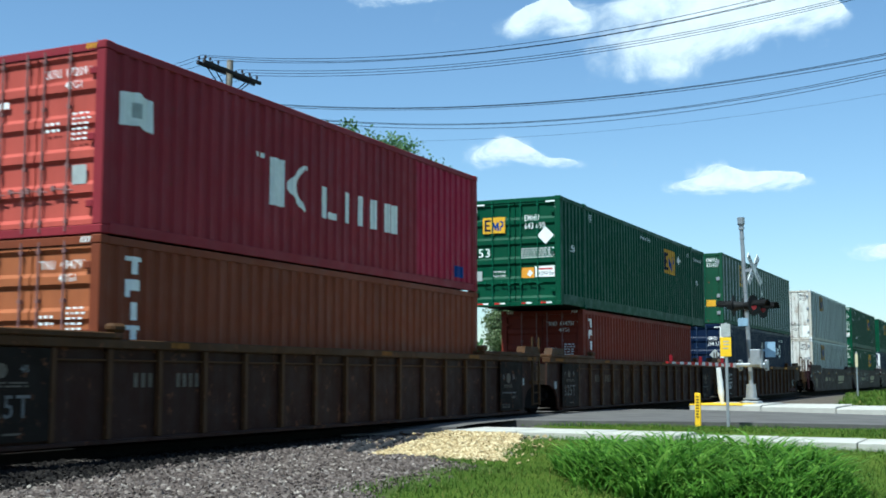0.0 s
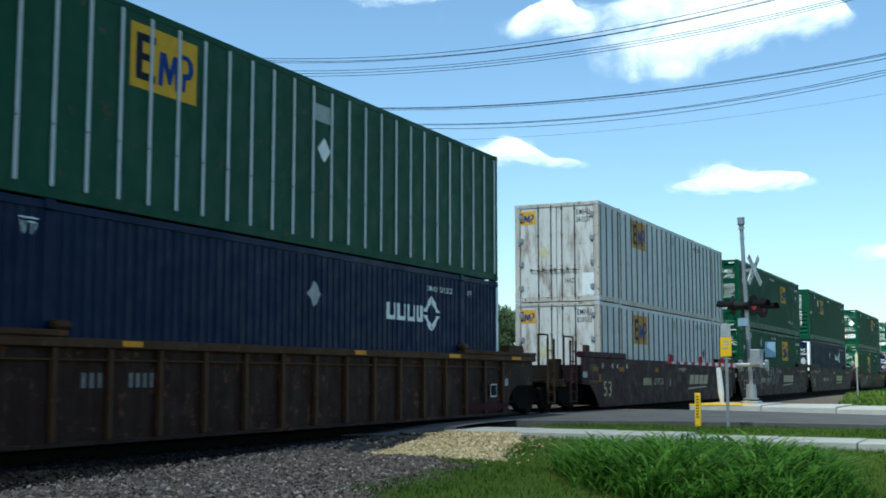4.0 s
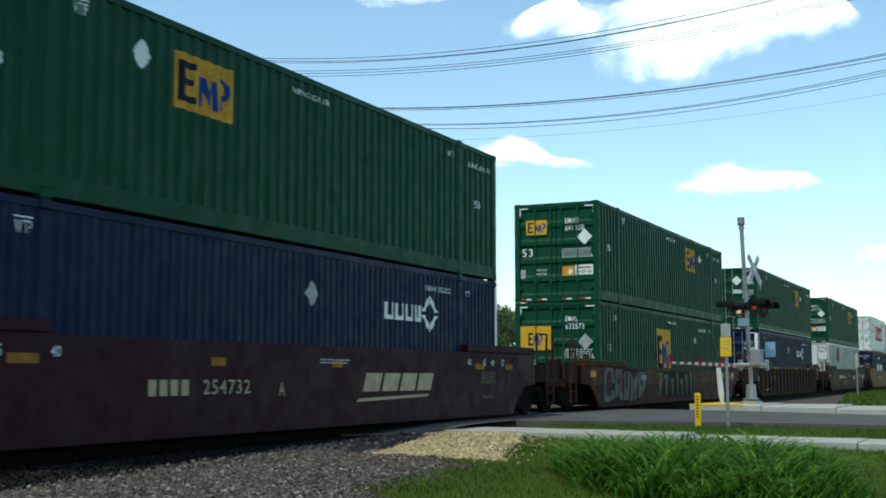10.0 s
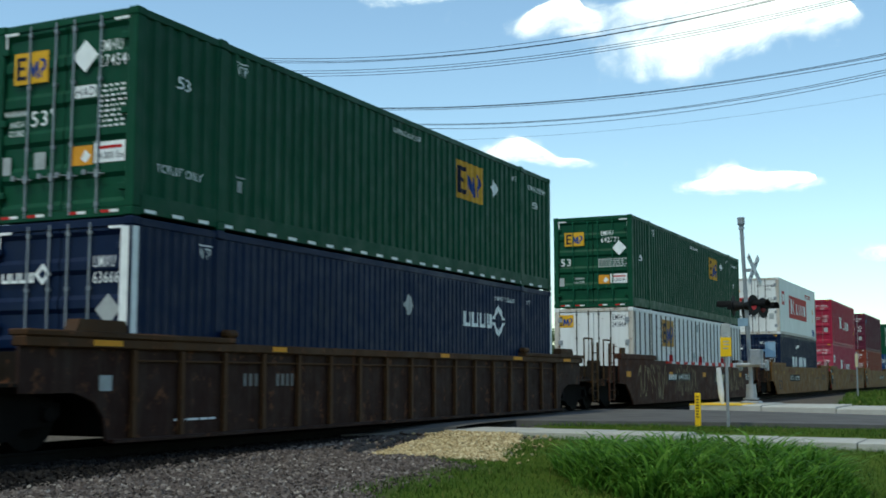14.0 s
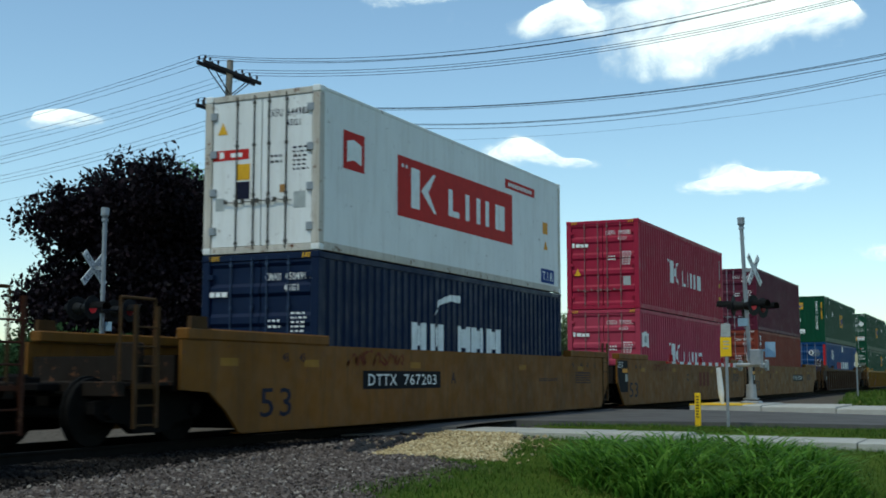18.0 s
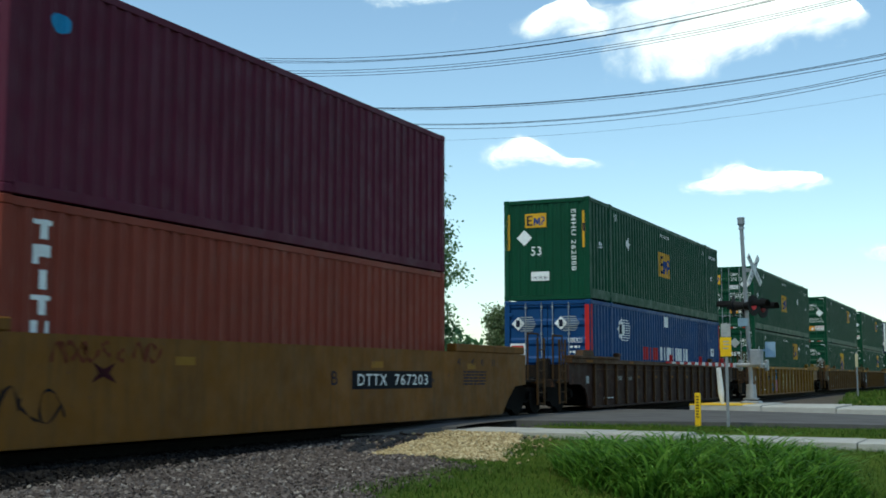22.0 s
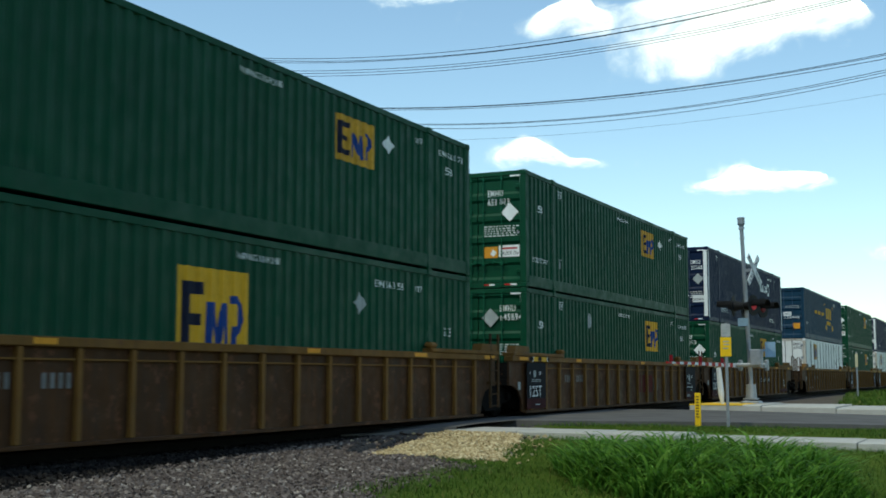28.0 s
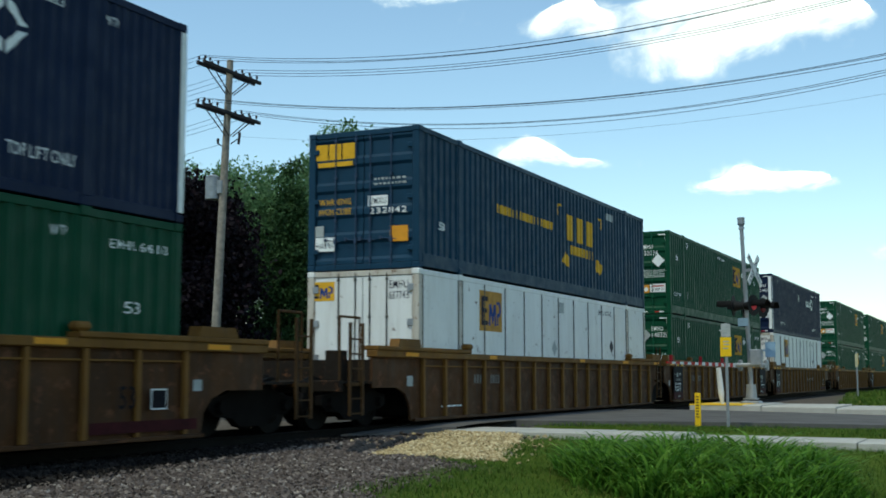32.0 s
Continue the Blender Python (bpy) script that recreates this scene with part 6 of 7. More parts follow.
def dirtiness(x, y):
    """Where stones and bare earth take over from grass."""
    edge = 6.15 + 0.24 * (x - 12.1)
    e = edge + 0.7 * noise.noise(Vector((x * 0.9, y * 0.9, 3)))
    d = smooth((y - e + 0.3) / 1.2)
    d *= 1 - smooth((y - 21) / 3)
    if x > 38:
        d = max(d * 0.9, smooth((y - 5.6 - 0.115 * (x - 50)) / 1.0) * (1 - smooth((y - 16) / 1.5)))
    return d


gx, gy = axis(4, 46, 0.5, 2500), axis(-6, 30, 0.5, 2500)
gv = [(x, y, land(x, y)) for y in gy for x in gx]
gn = len(gx)
gf = [(j * gn + i, j * gn + i + 1, (j + 1) * gn + i + 1, (j + 1) * gn + i) for j in range(len(gy) - 1) for i in range(gn - 1)]
me = bpy.data.meshes.new("ground")
me.from_pydata(gv, [], gf)
me.materials.append(GROUND)
at = me.attributes.new("dirt", "FLOAT", "POINT")
at.data.foreach_set("value", [dirtiness(x, y) for x, y, z in gv])
for pl in me.polygons:
    pl.use_smooth = True
tagged(new("ground", me), "grassy ground with bare earth beside the railway", "ground", kind="structure")


def strip(name, xs_of_y, ys, zf, thick, material, label, category):
    """A road-like slab that follows the ground across the track."""
    bm = bmesh.new()
    rows = []
    for y in ys:
        xa, xb = xs_of_y(y)
        row = []
        for k in range(7):
            x = xa + (xb - xa) * k / 6
            row.append((bm.verts.new((x, y, zf(x, y))), bm.verts.new((x, y, zf(x, y) - thick))))
        rows.append(row)
    for r, s in zip(rows, rows[1:]):
        for a, b, c, d in zip(r, r[1:], s[1:], s):
            bm.faces.new((a[0], b[0], c[0], d[0]))
            bm.faces.new((a[1], d[1], c[1], b[1]))
        bm.faces.new((r[0][0], s[0][0], s[0][1], r[0][1]))
        bm.faces.new((r[-1][0], r[-1][1], s[-1][1], s[-1][0]))
    return tagged(part(name, bm, material, None), label, category, kind="structure")


strip("road", lambda y: (road_near(y), 34.0), list(np.arange(-60, 10.9, 1.0)) + [10.9], lambda x, y: road_z(y), 0.2, ASPHALT, "worn grey asphalt road across the railway", "road")
strip("road", lambda y: (24.2, 34.0), [13.0, 14, 15, 16, 18, 20, 24, 30, 40, 60, 90], lambda x, y: road_z(y), 0.2, ASPHALT, "worn grey asphalt road beyond the railway", "road")
strip("crossing_panel", lambda y: (23.9, 34.3), [11.32, 11.9, 12.5], lambda x, y: 0.565, 0.15, ASPHALT, "dark rubber crossing panel between the rails", "crossing panel")
strip("road", lambda y: (18.7 + (11.0 - y) * 2.1 + 0.25 * math.sin(7 * y), 24.19), [9.75, 10.0, 10.2, 10.4, 10.6, 10.8, 11.02], lambda x, y: 0.568 - 0.11 * smooth((22.6 - x) / 4) + 0.004, 0.16, ASPHALT, "worn asphalt apron with a broken edge beside the rails", "road")
# kerb and raised concrete on the far side of the road
pave = thing("pavement_far", "raised pale concrete island with a yellow nose", "pavement", kind="structure")
for i in range(14):
    y1 = 8.4 - i * 2.0
    bm = bmesh.new()
    box(bm, 34.0, 34.22, y1 - 1.99, y1, road_z(y1 - 1) - 0.1, road_z(y1 - 1) + 0.15, 0.02)
    part("kerb_stone", bm, CONCRETE, pave)
    bm = bmesh.new()
    box(bm, 34.225, 37.6, y1 - 1.985, y1, road_z(y1 - 1) - 0.1, road_z(y1 - 1) + 0.16, 0.01)
    part("slab", bm, CONCRETE, pave)
bm = bmesh.new()
box(bm, 33.99, 36.4, 6.9, 8.42, 0.70, 0.726, 0.01)
part("painted_nose", bm, YELLOW_POST, pave, "yellow painted kerb nose")
walkway = thing("pavement_near", "pale concrete footpath slabs in the grass", "pavement", kind="structure")
for i in range(14):
    y1 = 10.0 - i * 1.52
    bm = bmesh.new()
    z = path_z(y1 - 0.75) + 0.03
    box(bm, 21.05, 22.6, y1 - 1.5, y1, z - 0.15, z + 0.012 * (i % 3 - 1), 0.012)
    part("slab", bm, CONCRETE, walkway)

# track bed, sleepers and rails
bm = bmesh.new()
xs = [-60, 0, 6] + list(np.arange(8, 24, 1.0)) + [24, 30, 36, 50, 80, 120, 200, 400]
prof = [(8.7, 0.18), (9.3, 0.27), (9.9, 0.37), (10.25, 0.40), (10.4, 0.41), (13.4, 0.41), (14.2, 0.33), (15.4, 0.14)]
rows = [[bm.verts.new((x, y, z + (0.02 * noise.noise(Vector((x, y * 2, 0))) if 6 < x < 30 else 0))) for y, z in prof] for x in xs]
for r, s in zip(rows, rows[1:]):
    for a, b, c, d in zip(r, s, s[1:], r[1:]):
        bm.faces.new((a, b, c, d))
BED = plain("ballast_bed", (0.078, 0.068, 0.062), 0.95, 0, 0.35, 14.0, 1.0)
# bed near the rails: oil, and the train's shade put into the colour
SHADED_OILY_BED = plain("oily_shaded_bed", (0.012, 0.011, 0.010), 0.95, 0, 0.4, 14.0, 1.0)
for f in bm.faces:
    f.material_index = 1 if f.calc_center_median().y > 10.0 else 0
bed = tagged(part("ballast_bed", bm, BED, None), "grey crushed stone bed under the railway track, darkened by oil and painted shade", "ballast", kind="structure")
bed.data.materials.append(SHADED_OILY_BED)
track = thing("railway_track", "steel rails on dark wooden sleepers", "track", kind="structure")
for ry in (TRACK_Y - 0.755, TRACK_Y + 0.755):
    bm = bmesh.new()
    for x0, x1 in ((-60, 60), (60, 180), (180, 400)):
        box(bm, x0, x1 - 0.01, ry - 0.036, ry + 0.036, 0.53, RAIL_Z, 0.008)
        box(bm, x0, x1 - 0.01, ry - 0.01, ry + 0.01, 0.43, 0.53)
        box(bm, x0, x1 - 0.01, ry - 0.07, ry + 0.07, 0.405, 0.43)
    part("rail", bm, WHEEL, track)
tie_me = shared("sleeper", lambda bm: box(bm, -0.115, 0.115, -1.3, 1.3, 0.25, 0.42, 0.01), TIE)
for i in range(170):
    x = -4 + i * 0.52
    if not 23.8 < x < 34.4:
        put("sleeper", tie_me, track, "", pose(x, TRACK_Y, 0.012 * (i % 2)))


# ---- loose stones ----
def stones(name, material, count, place, size, label, seed):
    """Many broken stones, each its own lump."""
    rng = np.random.default_rng(seed)
    base = np.array([(1, 0, 0), (-1, 0, 0), (0, 1, 0), (0, -1, 0), (0, 0, 1), (0, 0, -1)], float)
    tri = [(0, 2, 4), (2, 1, 4), (1, 3, 4), (3, 0, 4), (2, 0, 5), (1, 2, 5), (3, 1, 5), (0, 3, 5)]
    vs, fs = [], []
    made = 0
    while made < count:
        p = place(rng)
        if p is None:
            continue
        x, y, z, s = p
        s *= size * rng.uniform(0.55, 1.35)
        q = Euler(rng.uniform(0, 6.28, 3)).to_matrix()
        v = base * rng.uniform(0.6, 1.15, (6, 1)) + rng.uniform(-0.35, 0.35, (6, 3))
        v = v @ np.array(q).T * s * np.array((1, 1, 0.75))
        k = 6 * made
        vs.append(v + (x, y, z + s * 0.3))
        fs += [(a + k, b + k, c + k) for a, b, c in tri]
        made += 1
    me = bpy.data.meshes.new(name)
    me.from_pydata(np.concatenate(vs).tolist(), [], fs)
    me.materials.append(material)
    return tagged(new(name, me), label, "stones", kind="stuff")


def bed_z(y):
    for (a, b), (c, d) in zip(prof, prof[1:]):
        if a <= y <= c:
            return b + (d - b) * (y - a) / (c - a)
    return 0.0


def shade_edge(x):
    """How far the oil and the train's shade, painted dark, reach from the rails."""
    return 9.58 + 0.095 * (x - 10) + 0.1 * noise.noise(Vector((x * 1.7, 0, 6)))


def ballast_place(rng):
    x = 7 + 17 * rng.random() ** 1.2
    y = rng.uniform(5.2, 11.1)
    if y < 9 and rng.random() > dirtiness(x, y) ** 1.5:
        return None
    if x > 20.8 and y < 10:
        return None
    if y > shade_edge(x) + 0.04:
        return None
    return x, y, max(land(x, y), bed_z(y)), 1.0


def shaded_place(rng):
    x, y = 7 + 13 * rng.random() ** 1.2, rng.uniform(9.2, 11.1)
    return (x, y, bed_z(y), 1.0) if y > shade_edge(x) - 0.04 else None


def cream_place(rng):
    # a quadrilateral heap beside the end of the footpath
    a, b = rng.random(), rng.random()
    p = (Vector((16.25, 8.95)) * (1 - a) + Vector((20.5, 9.95)) * a) * (1 - b) + (Vector((16.3, 6.9)) * (1 - a) + Vector((20.75, 8.15)) * a) * b
    h = 0.045 * min(1, 6 * min(a, 1 - a, b, 1 - b)) * rng.random()
    w = 0.15 * noise.noise(Vector((p.x * 2, p.y * 2, 5)))
    if rng.random() < 0.10:
        # a few have rolled away from the heap
        p = p + Vector(rng.normal(size=2) * 0.38)
        if p.x > 20.9:
            return None
        h = 0.0
    return p.x + w, p.y + w, max(land(p.x, p.y), bed_z(p.y)) + h, 1.0


stones("ballast_stones", BALLAST, 20000, ballast_place, 0.034, "loose grey and tan crushed stones beside the track", 2)
stones("blackened_stones", SHADED_OILY_STONE, 6500, shaded_place, 0.034, "crushed stones close to the rails, darkened by oil and painted shade", 4)
stones("cream_stones", CREAM, 8500, cream_place, 0.040, "heap of cream limestone chippings beside the footpath", 3)


def asphalt_lump(x, y, r, seed):
    bm = bmesh.new()
    bmesh.ops.create_icosphere(bm, subdivisions=2, radius=r)
    for v in bm.verts:
        v.co = v.co * (1 + 0.5 * noise.noise(v.co * (1.5 / r) + Vector((seed, 0, 0)))) * 0.9
        v.co.z *= 0.7
    z = max(land(x, y), bed_z(y)) + 0.3 * r
    tagged(part("asphalt_lump", bm, DARKLUMP, None, m=pose(x, y, z, 0, 0, seed * 37)), "dark broken lump of asphalt on the stones", "stone", "broken asphalt lumps")


asphalt_lump(18.75, 9.5, 0.17, 0)
rnd = random.Random(8)
for k in range(26):
    u = rnd.random()
    asphalt_lump(16.6 + 2.6 * u + rnd.uniform(-0.3, 0.3), 9.45 + 0.65 * u + rnd.uniform(-0.28, 0.28), rnd.uniform(0.05, 0.11), k + 1)


# ---- grass ----
def blades(name, material, roots, length, width, droop, label, seed, segs=3, upright=0.35):
    rng = np.random.default_rng(seed)
    vs, fs = [], []
    for x, y, z, scale in roots:
        L = length * scale * rng.uniform(0.6, 1.25)
        a = rng.uniform(0, 6.283)
        lean = rng.uniform(0.05, upright)
        d = np.array((math.cos(a), math.sin(a), 0.0))
        sd = np.array((-math.sin(a), math.cos(a), 0.0))
        w = width * rng.uniform(0.7, 1.3) * (0.6 + 0.4 * scale)
        k = len(vs)
        for i in range(segs + 1):
            f = i / segs
            p = np.array((x, y, z)) + d * L * (lean * f + droop * f * f) + np.array((0, 0, L * (f - droop * 0.75 * f * f * f)))
            ww = w * (1 - f) ** 0.6 * 0.5 + 0.0008
            vs += [tuple(p - sd * ww), tuple(p + sd * ww)]
            if i:
                fs.append((k + 2 * i - 2, k + 2 * i - 1, k + 2 * i + 1, k + 2 * i))
    me = bpy.data.meshes.new(name)
    me.from_pydata(vs, [], fs)
    me.materials.append(material)
    return me


rng = np.random.default_rng(11)
roots = []
while len(roots) < 4800:
    x, y = rng.uniform(12.2, 18.4), rng.uniform(0.6, 6.2)
    # an uneven bed that narrows towards the track
    u, v = (x - 15.0) / 2.6, (y - 0.235 * x) / (0.125 * x)
    r = u * u + v * v + 0.35 * noise.noise(Vector((x * 0.8, y * 0.8, 1)))
    if r < 1:
        roots.append((x, y, land(x, y) - 0.02, 0.30 + 0.62 * math.sqrt(max(0, 1 - r)) + 0.30 * noise.noise(Vector((x * 1.5, y * 1.5, 7)))))
tagged(new("tall_grass", blades("tall_grass", BLADE, roots, 1.0, 0.046, 0.62, "", 12, 6)), "lush clump of tall drooping green grass beside the track", "grass", kind="stuff")
roots = []
while len(roots) < 60000:
    x = 8 + 30 * rng.random() ** 1.6
    y = rng.uniform(-2.5, 9.5) if x < 24 else rng.uniform(-1, 9)
    if rng.random() < dirtiness(x, y) * 1.15 or 21.0 < x < 22.65 or x > road_near(y) - 0.1:
        continue
    roots.append((x, y, land(x, y) - 0.01, 0.7 + 0.6 * noise.noise(Vector((x * 0.7, y * 0.7, 2)))))
tagged(new("lawn_grass", blades("lawn_grass", LAWN, roots, 0.13, 0.011, 0.35, "", 13, 2, 0.7)), "short mown grass with dry stalks", "grass", kind="stuff")
roots = []
while len(roots) < 9000:
    x = rng.uniform(38.5, 130)
    y = rng.uniform(-2, 6.3 + 0.115 * (x - 50))
    roots.append((x, y, land(x, y) - 0.02, 1.2))
tagged(new("verge_grass", blades("verge_grass", LAWN, roots, 0.22, 0.05, 0.35, "", 14, 2, 0.7)), "rough verge grass beyond the road", "grass", kind="stuff")


# ---- crossing signals ----
def crossing_signal(label, m, gate):
    """A flashing-light signal that faces -y in its own space."""
    s = thing("crossing_signal", label, "crossing signal", "crossing signals", m=m)
    bm = bmesh.new()
    box(bm, -0.28, 0.28, -0.28, 0.28, -0.25, 0.06, 0.03)
    part("foundation", bm, GALV, s)
    bm = bmesh.new()
    rod(bm, (0, 0, 0.10), (0, 0, 0.55), 0.17, 0.14, 12)
    box(bm, -0.2, 0.2, -0.2, 0.2, 0.10, 0.14)
    part("junction_base", bm, GALV, s)
    bm = bmesh.new()
    rod(bm, (0, 0, 0.55), (0, 0, 5.2), 0.065, 0.06, 14)
    for z in (2.2, 3.3, 4.9):
        rod(bm, (0, 0, z), (0, 0, z + 0.05), 0.075, n=14)
    box(bm, -0.03, 0.03, -0.29, -0.05, 3.9, 4.0)
    part("mast", bm, GALV, s)
    bm = bmesh.new()
    rod(bm, (0, 0, 5.2), (0, 0, 5.27), 0.09, n=12)
    rod(bm, (0, 0, 5.27), (0, 0, 5.36), 0.05, 0.11, 12)
    rod(bm, (0, 0, 5.36), (0, 0, 5.56), 0.11, 0.11, 14)
    part("bell", bm, GALV, s)
    for a in (1, -1):
        bm = bmesh.new()
        box(bm, -0.58, 0.58, -0.012, 0.012, -0.10, 0.10, 0.004)
        bl = part("crossbuck_blade", bm, SIGN_WHITE, s, "white crossbuck blade", pose(0, 0, 0, 0, 0, -13 if gate else 0) @ Matrix.Translation((0, -0.30 - 0.03 * (a > 0), 3.95)) @ Euler((0, radians(45 * a), 0)).to_matrix().to_4x4())
        for word, x0, x1 in ((("RAIL", -0.50, -0.12), ("ROAD", 0.12, 0.50)) if a > 0 else (("CROSSING", -0.49, 0.49),)):
            for side in (-1, 1):
                co, faces = text_shape(word)
                bm = bmesh.new()
                vs = [bm.verts.new(((x0 + u * (x1 - x0)) * -side, side * 0.0145, -0.075 + v * 0.15)) for u, v in co]
                for f in faces:
                    try:
                        bm.faces.new([vs[i] for i in f])
                    except ValueError:
                        pass
                part("lettering", bm, DARK_INK, bl)
    bm = bmesh.new()
    rod(bm, (-0.78, -0.02, 2.85), (0.78, -0.02, 2.85), 0.03, n=8)
    box(bm, -0.11, 0.11, -0.12, 0.12, 2.76, 2.94, 0.02)
    part("lamp_arm", bm, BLACK, s)
    for face in (-1, 1):
        for x in (-0.72, 0.72):
            bm = bmesh.new()
            rod(bm, (x, face * 0.02, 2.85), (x, face * 0.30, 2.85), 0.10, 0.16, 14)
            rod(bm, (x, face * 0.30, 2.85), (x, face * 0.32, 2.85), 0.31, n=20)
            turn = Matrix.Translation((x, 0, 0)) @ Euler((0, 0, radians(-20 if face < 0 else 0))).to_matrix().to_4x4() @ Matrix.Translation((-x, 0, 0))
            head = part("lamp_head", bm, BLACK, s, "black round lamp backplate", turn)
            bm = bmesh.new()
            for k in range(9):
                a0, a1 = radians(-10 + k * 200 / 9), radians(-10 + (k + 1) * 200 / 9)
                q = [(x + 0.16 * math.cos(a), face * d, 2.85 + 0.16 * math.sin(a)) for a, d in ((a0, 0.322), (a1, 0.322), (a1, 0.78), (a0, 0.78))]
                bm.faces.new([bm.verts.new(c) for c in q])
            bmesh.ops.solidify(bm, geom=bm.faces[:], thickness=0.006)
            part("hood", bm, BLACK, head)
            bm = bmesh.new()
            rod(bm, (x, face * 0.322, 2.85), (x, face * 0.345, 2.85), 0.145, 0.12, 16)
            part("lens", bm, RED_LIT if x * face > 0 else RED_DARK, head, "red lens")
    bm = bmesh.new()
    box(bm, -0.09, -0.07, -0.04, 0.26, 2.28, 2.52, 0.005)
    part("id_plate", bm, PALE_BLUE, s, "small pale blue plate")
    if gate:
        bm = bmesh.new()
        box(bm, -0.02, 0.0, -0.74, -0.44, 1.35, 1.80, 0.004)
        box(bm, 0.0, 0.03, -0.47, -0.06, 1.52, 1.58)
        part("equipment_plate", bm, PALE_BLUE, s, "pale plate beside the mechanism")
        bm = bmesh.new()
        box(bm, -0.34, -0.075, -0.40, -0.04, 1.10, 1.58, 0.03)
        rod(bm, (-0.22, -0.46, 1.12), (-0.22, 0.46, 1.12), 0.06, n=10)
        part("gate_mechanism", bm, GALV, s)
        for y in (-0.42, 0.36):
            bm = bmesh.new()
            box(bm, -0.5, 0.55, y, y + 0.06, 1.03, 1.17, 0.02)
            box(bm, 0.30, 0.60, y - 0.02, y + 0.08, 0.95, 1.28, 0.03)
            part("counterweight", bm, GALV, s)
        n = 20
        for i in range(n):
            bm = bmesh.new()
            x0 = -0.5 - i * 0.385
            box(bm, x0 - 0.385, x0, 0.34 - 0.004 * (i % 2), 0.38, 1.05 + i * 0.002, 1.17 - i * 0.002)
            part("gate_stripe", bm, RED_INK if i % 2 else SIGN_WHITE, s, "red stripe" if i % 2 else "white stripe")
        for x in (-2.2, -4.8, -7.8):
            bm = bmesh.new()
            rod(bm, (x, 0.36, 1.14), (x, 0.36, 1.30), 0.05, 0.04, 10)
            part("gate_lamp", bm, RED_DARK, s)
        # the mast leans a little towards the track
        lean = Matrix.Translation((0, 0, 0.55)) @ Euler((radians(-2.0), 0, 0)).to_matrix().to_4x4() @ Matrix.Translation((0, 0, -0.55))
        for ob in s.children:
            if ob.name.split(".")[0] in ("mast", "bell", "crossbuck_blade", "id_plate"):
                ob.matrix_basis = lean @ ob.matrix_basis
    return s


crossing_signal("galvanised railway crossing signal with lowered red and white gate", pose(36.3, 7.1, 0.73), True)
crossing_signal("railway crossing signal with white crossbuck and red lamps", pose(24.7, 21.7, 0.42, 0, 0, 180), False)
# white paddle on the kerb nose
pad = thing("delineator_post", "slim white plastic post on the kerb", "post", m=pose(34.6, 7.62, 0.725))
bm = bmesh.new()
rod(bm, (0, -0.03, 0), (0.0, 0.0, 0.28), 0.045, 0.085, 10)
rod(bm, (0, 0.0, 0.28), (0, 0.06, 1.04), 0.085, 0.07, 10)
part("paddle", bm, SIGN_WHITE, pad)
# yellow marker and small sign on a post in the grass
mk = thing("marker_post", "short yellow utility marker post in the grass", "marker post", m=pose(25.3, 6.07, 0.40))
bm = bmesh.new()
box(bm, -0.03, 0.03, -0.062, 0.062, -0.1, 0.76, 0.012)
part("post", bm, YELLOW_POST, mk)
bm = bmesh.new()
for z in np.arange(0.25, 0.68, 0.06):
    box(bm, -0.0345, -0.031, -0.03, 0.03, z, z + 0.022)
part("lettering", bm, DARK_INK, mk)
sp = thing("sign_post", "small white and yellow sign on a galvanised post", "sign", m=pose(25.2, 5.42, 0.38))
bm = bmesh.new()
box(bm, -0.02, 0.02, -0.03, 0.03, -0.1, 2.24, 0.008)
part("post", bm, GALV, sp)
bm = bmesh.new()
box(bm, -0.034, -0.022, -0.10, 0.10, 1.95, 2.22, 0.003)
part("plate", bm, PLATE, sp, "dull white plate")
bm = bmesh.new()
box(bm, -0.034, -0.022, -0.11, 0.12, 1.54, 1.94, 0.003)
yp = part("plate", bm, YELLOW_POST, sp, "yellow plate")
bm = bmesh.new()
for z, a, b in ((2.14, -0.06, 0.06), (2.08, -0.07, 0.07), (2.02, -0.05, 0.06), (1.84, -0.06, 0.06), (1.78, -0.07, 0.05), (1.70, -0.05, 0.06)):
    box(bm, -0.0365, -0.0345, a, b, z, z + 0.025)
part("lettering", bm, GREY_INK, sp)
fp = thing("track_post", "slim grey trackside post in the distance", "post", m=pose(71.0, 8.0, 0.3))
bm = bmesh.new()
rod(bm, (0, 0, -0.1), (0, 0, 2.6), 0.045, n=8)
part("post", bm, GALV, fp)
bm = bmesh.new()
box(bm, -0.062, -0.05, -0.07, 0.07, 1.75, 2.5, 0.004)
part("plate", bm, YELLOW_STAIN, fp, "faded yellow plate")


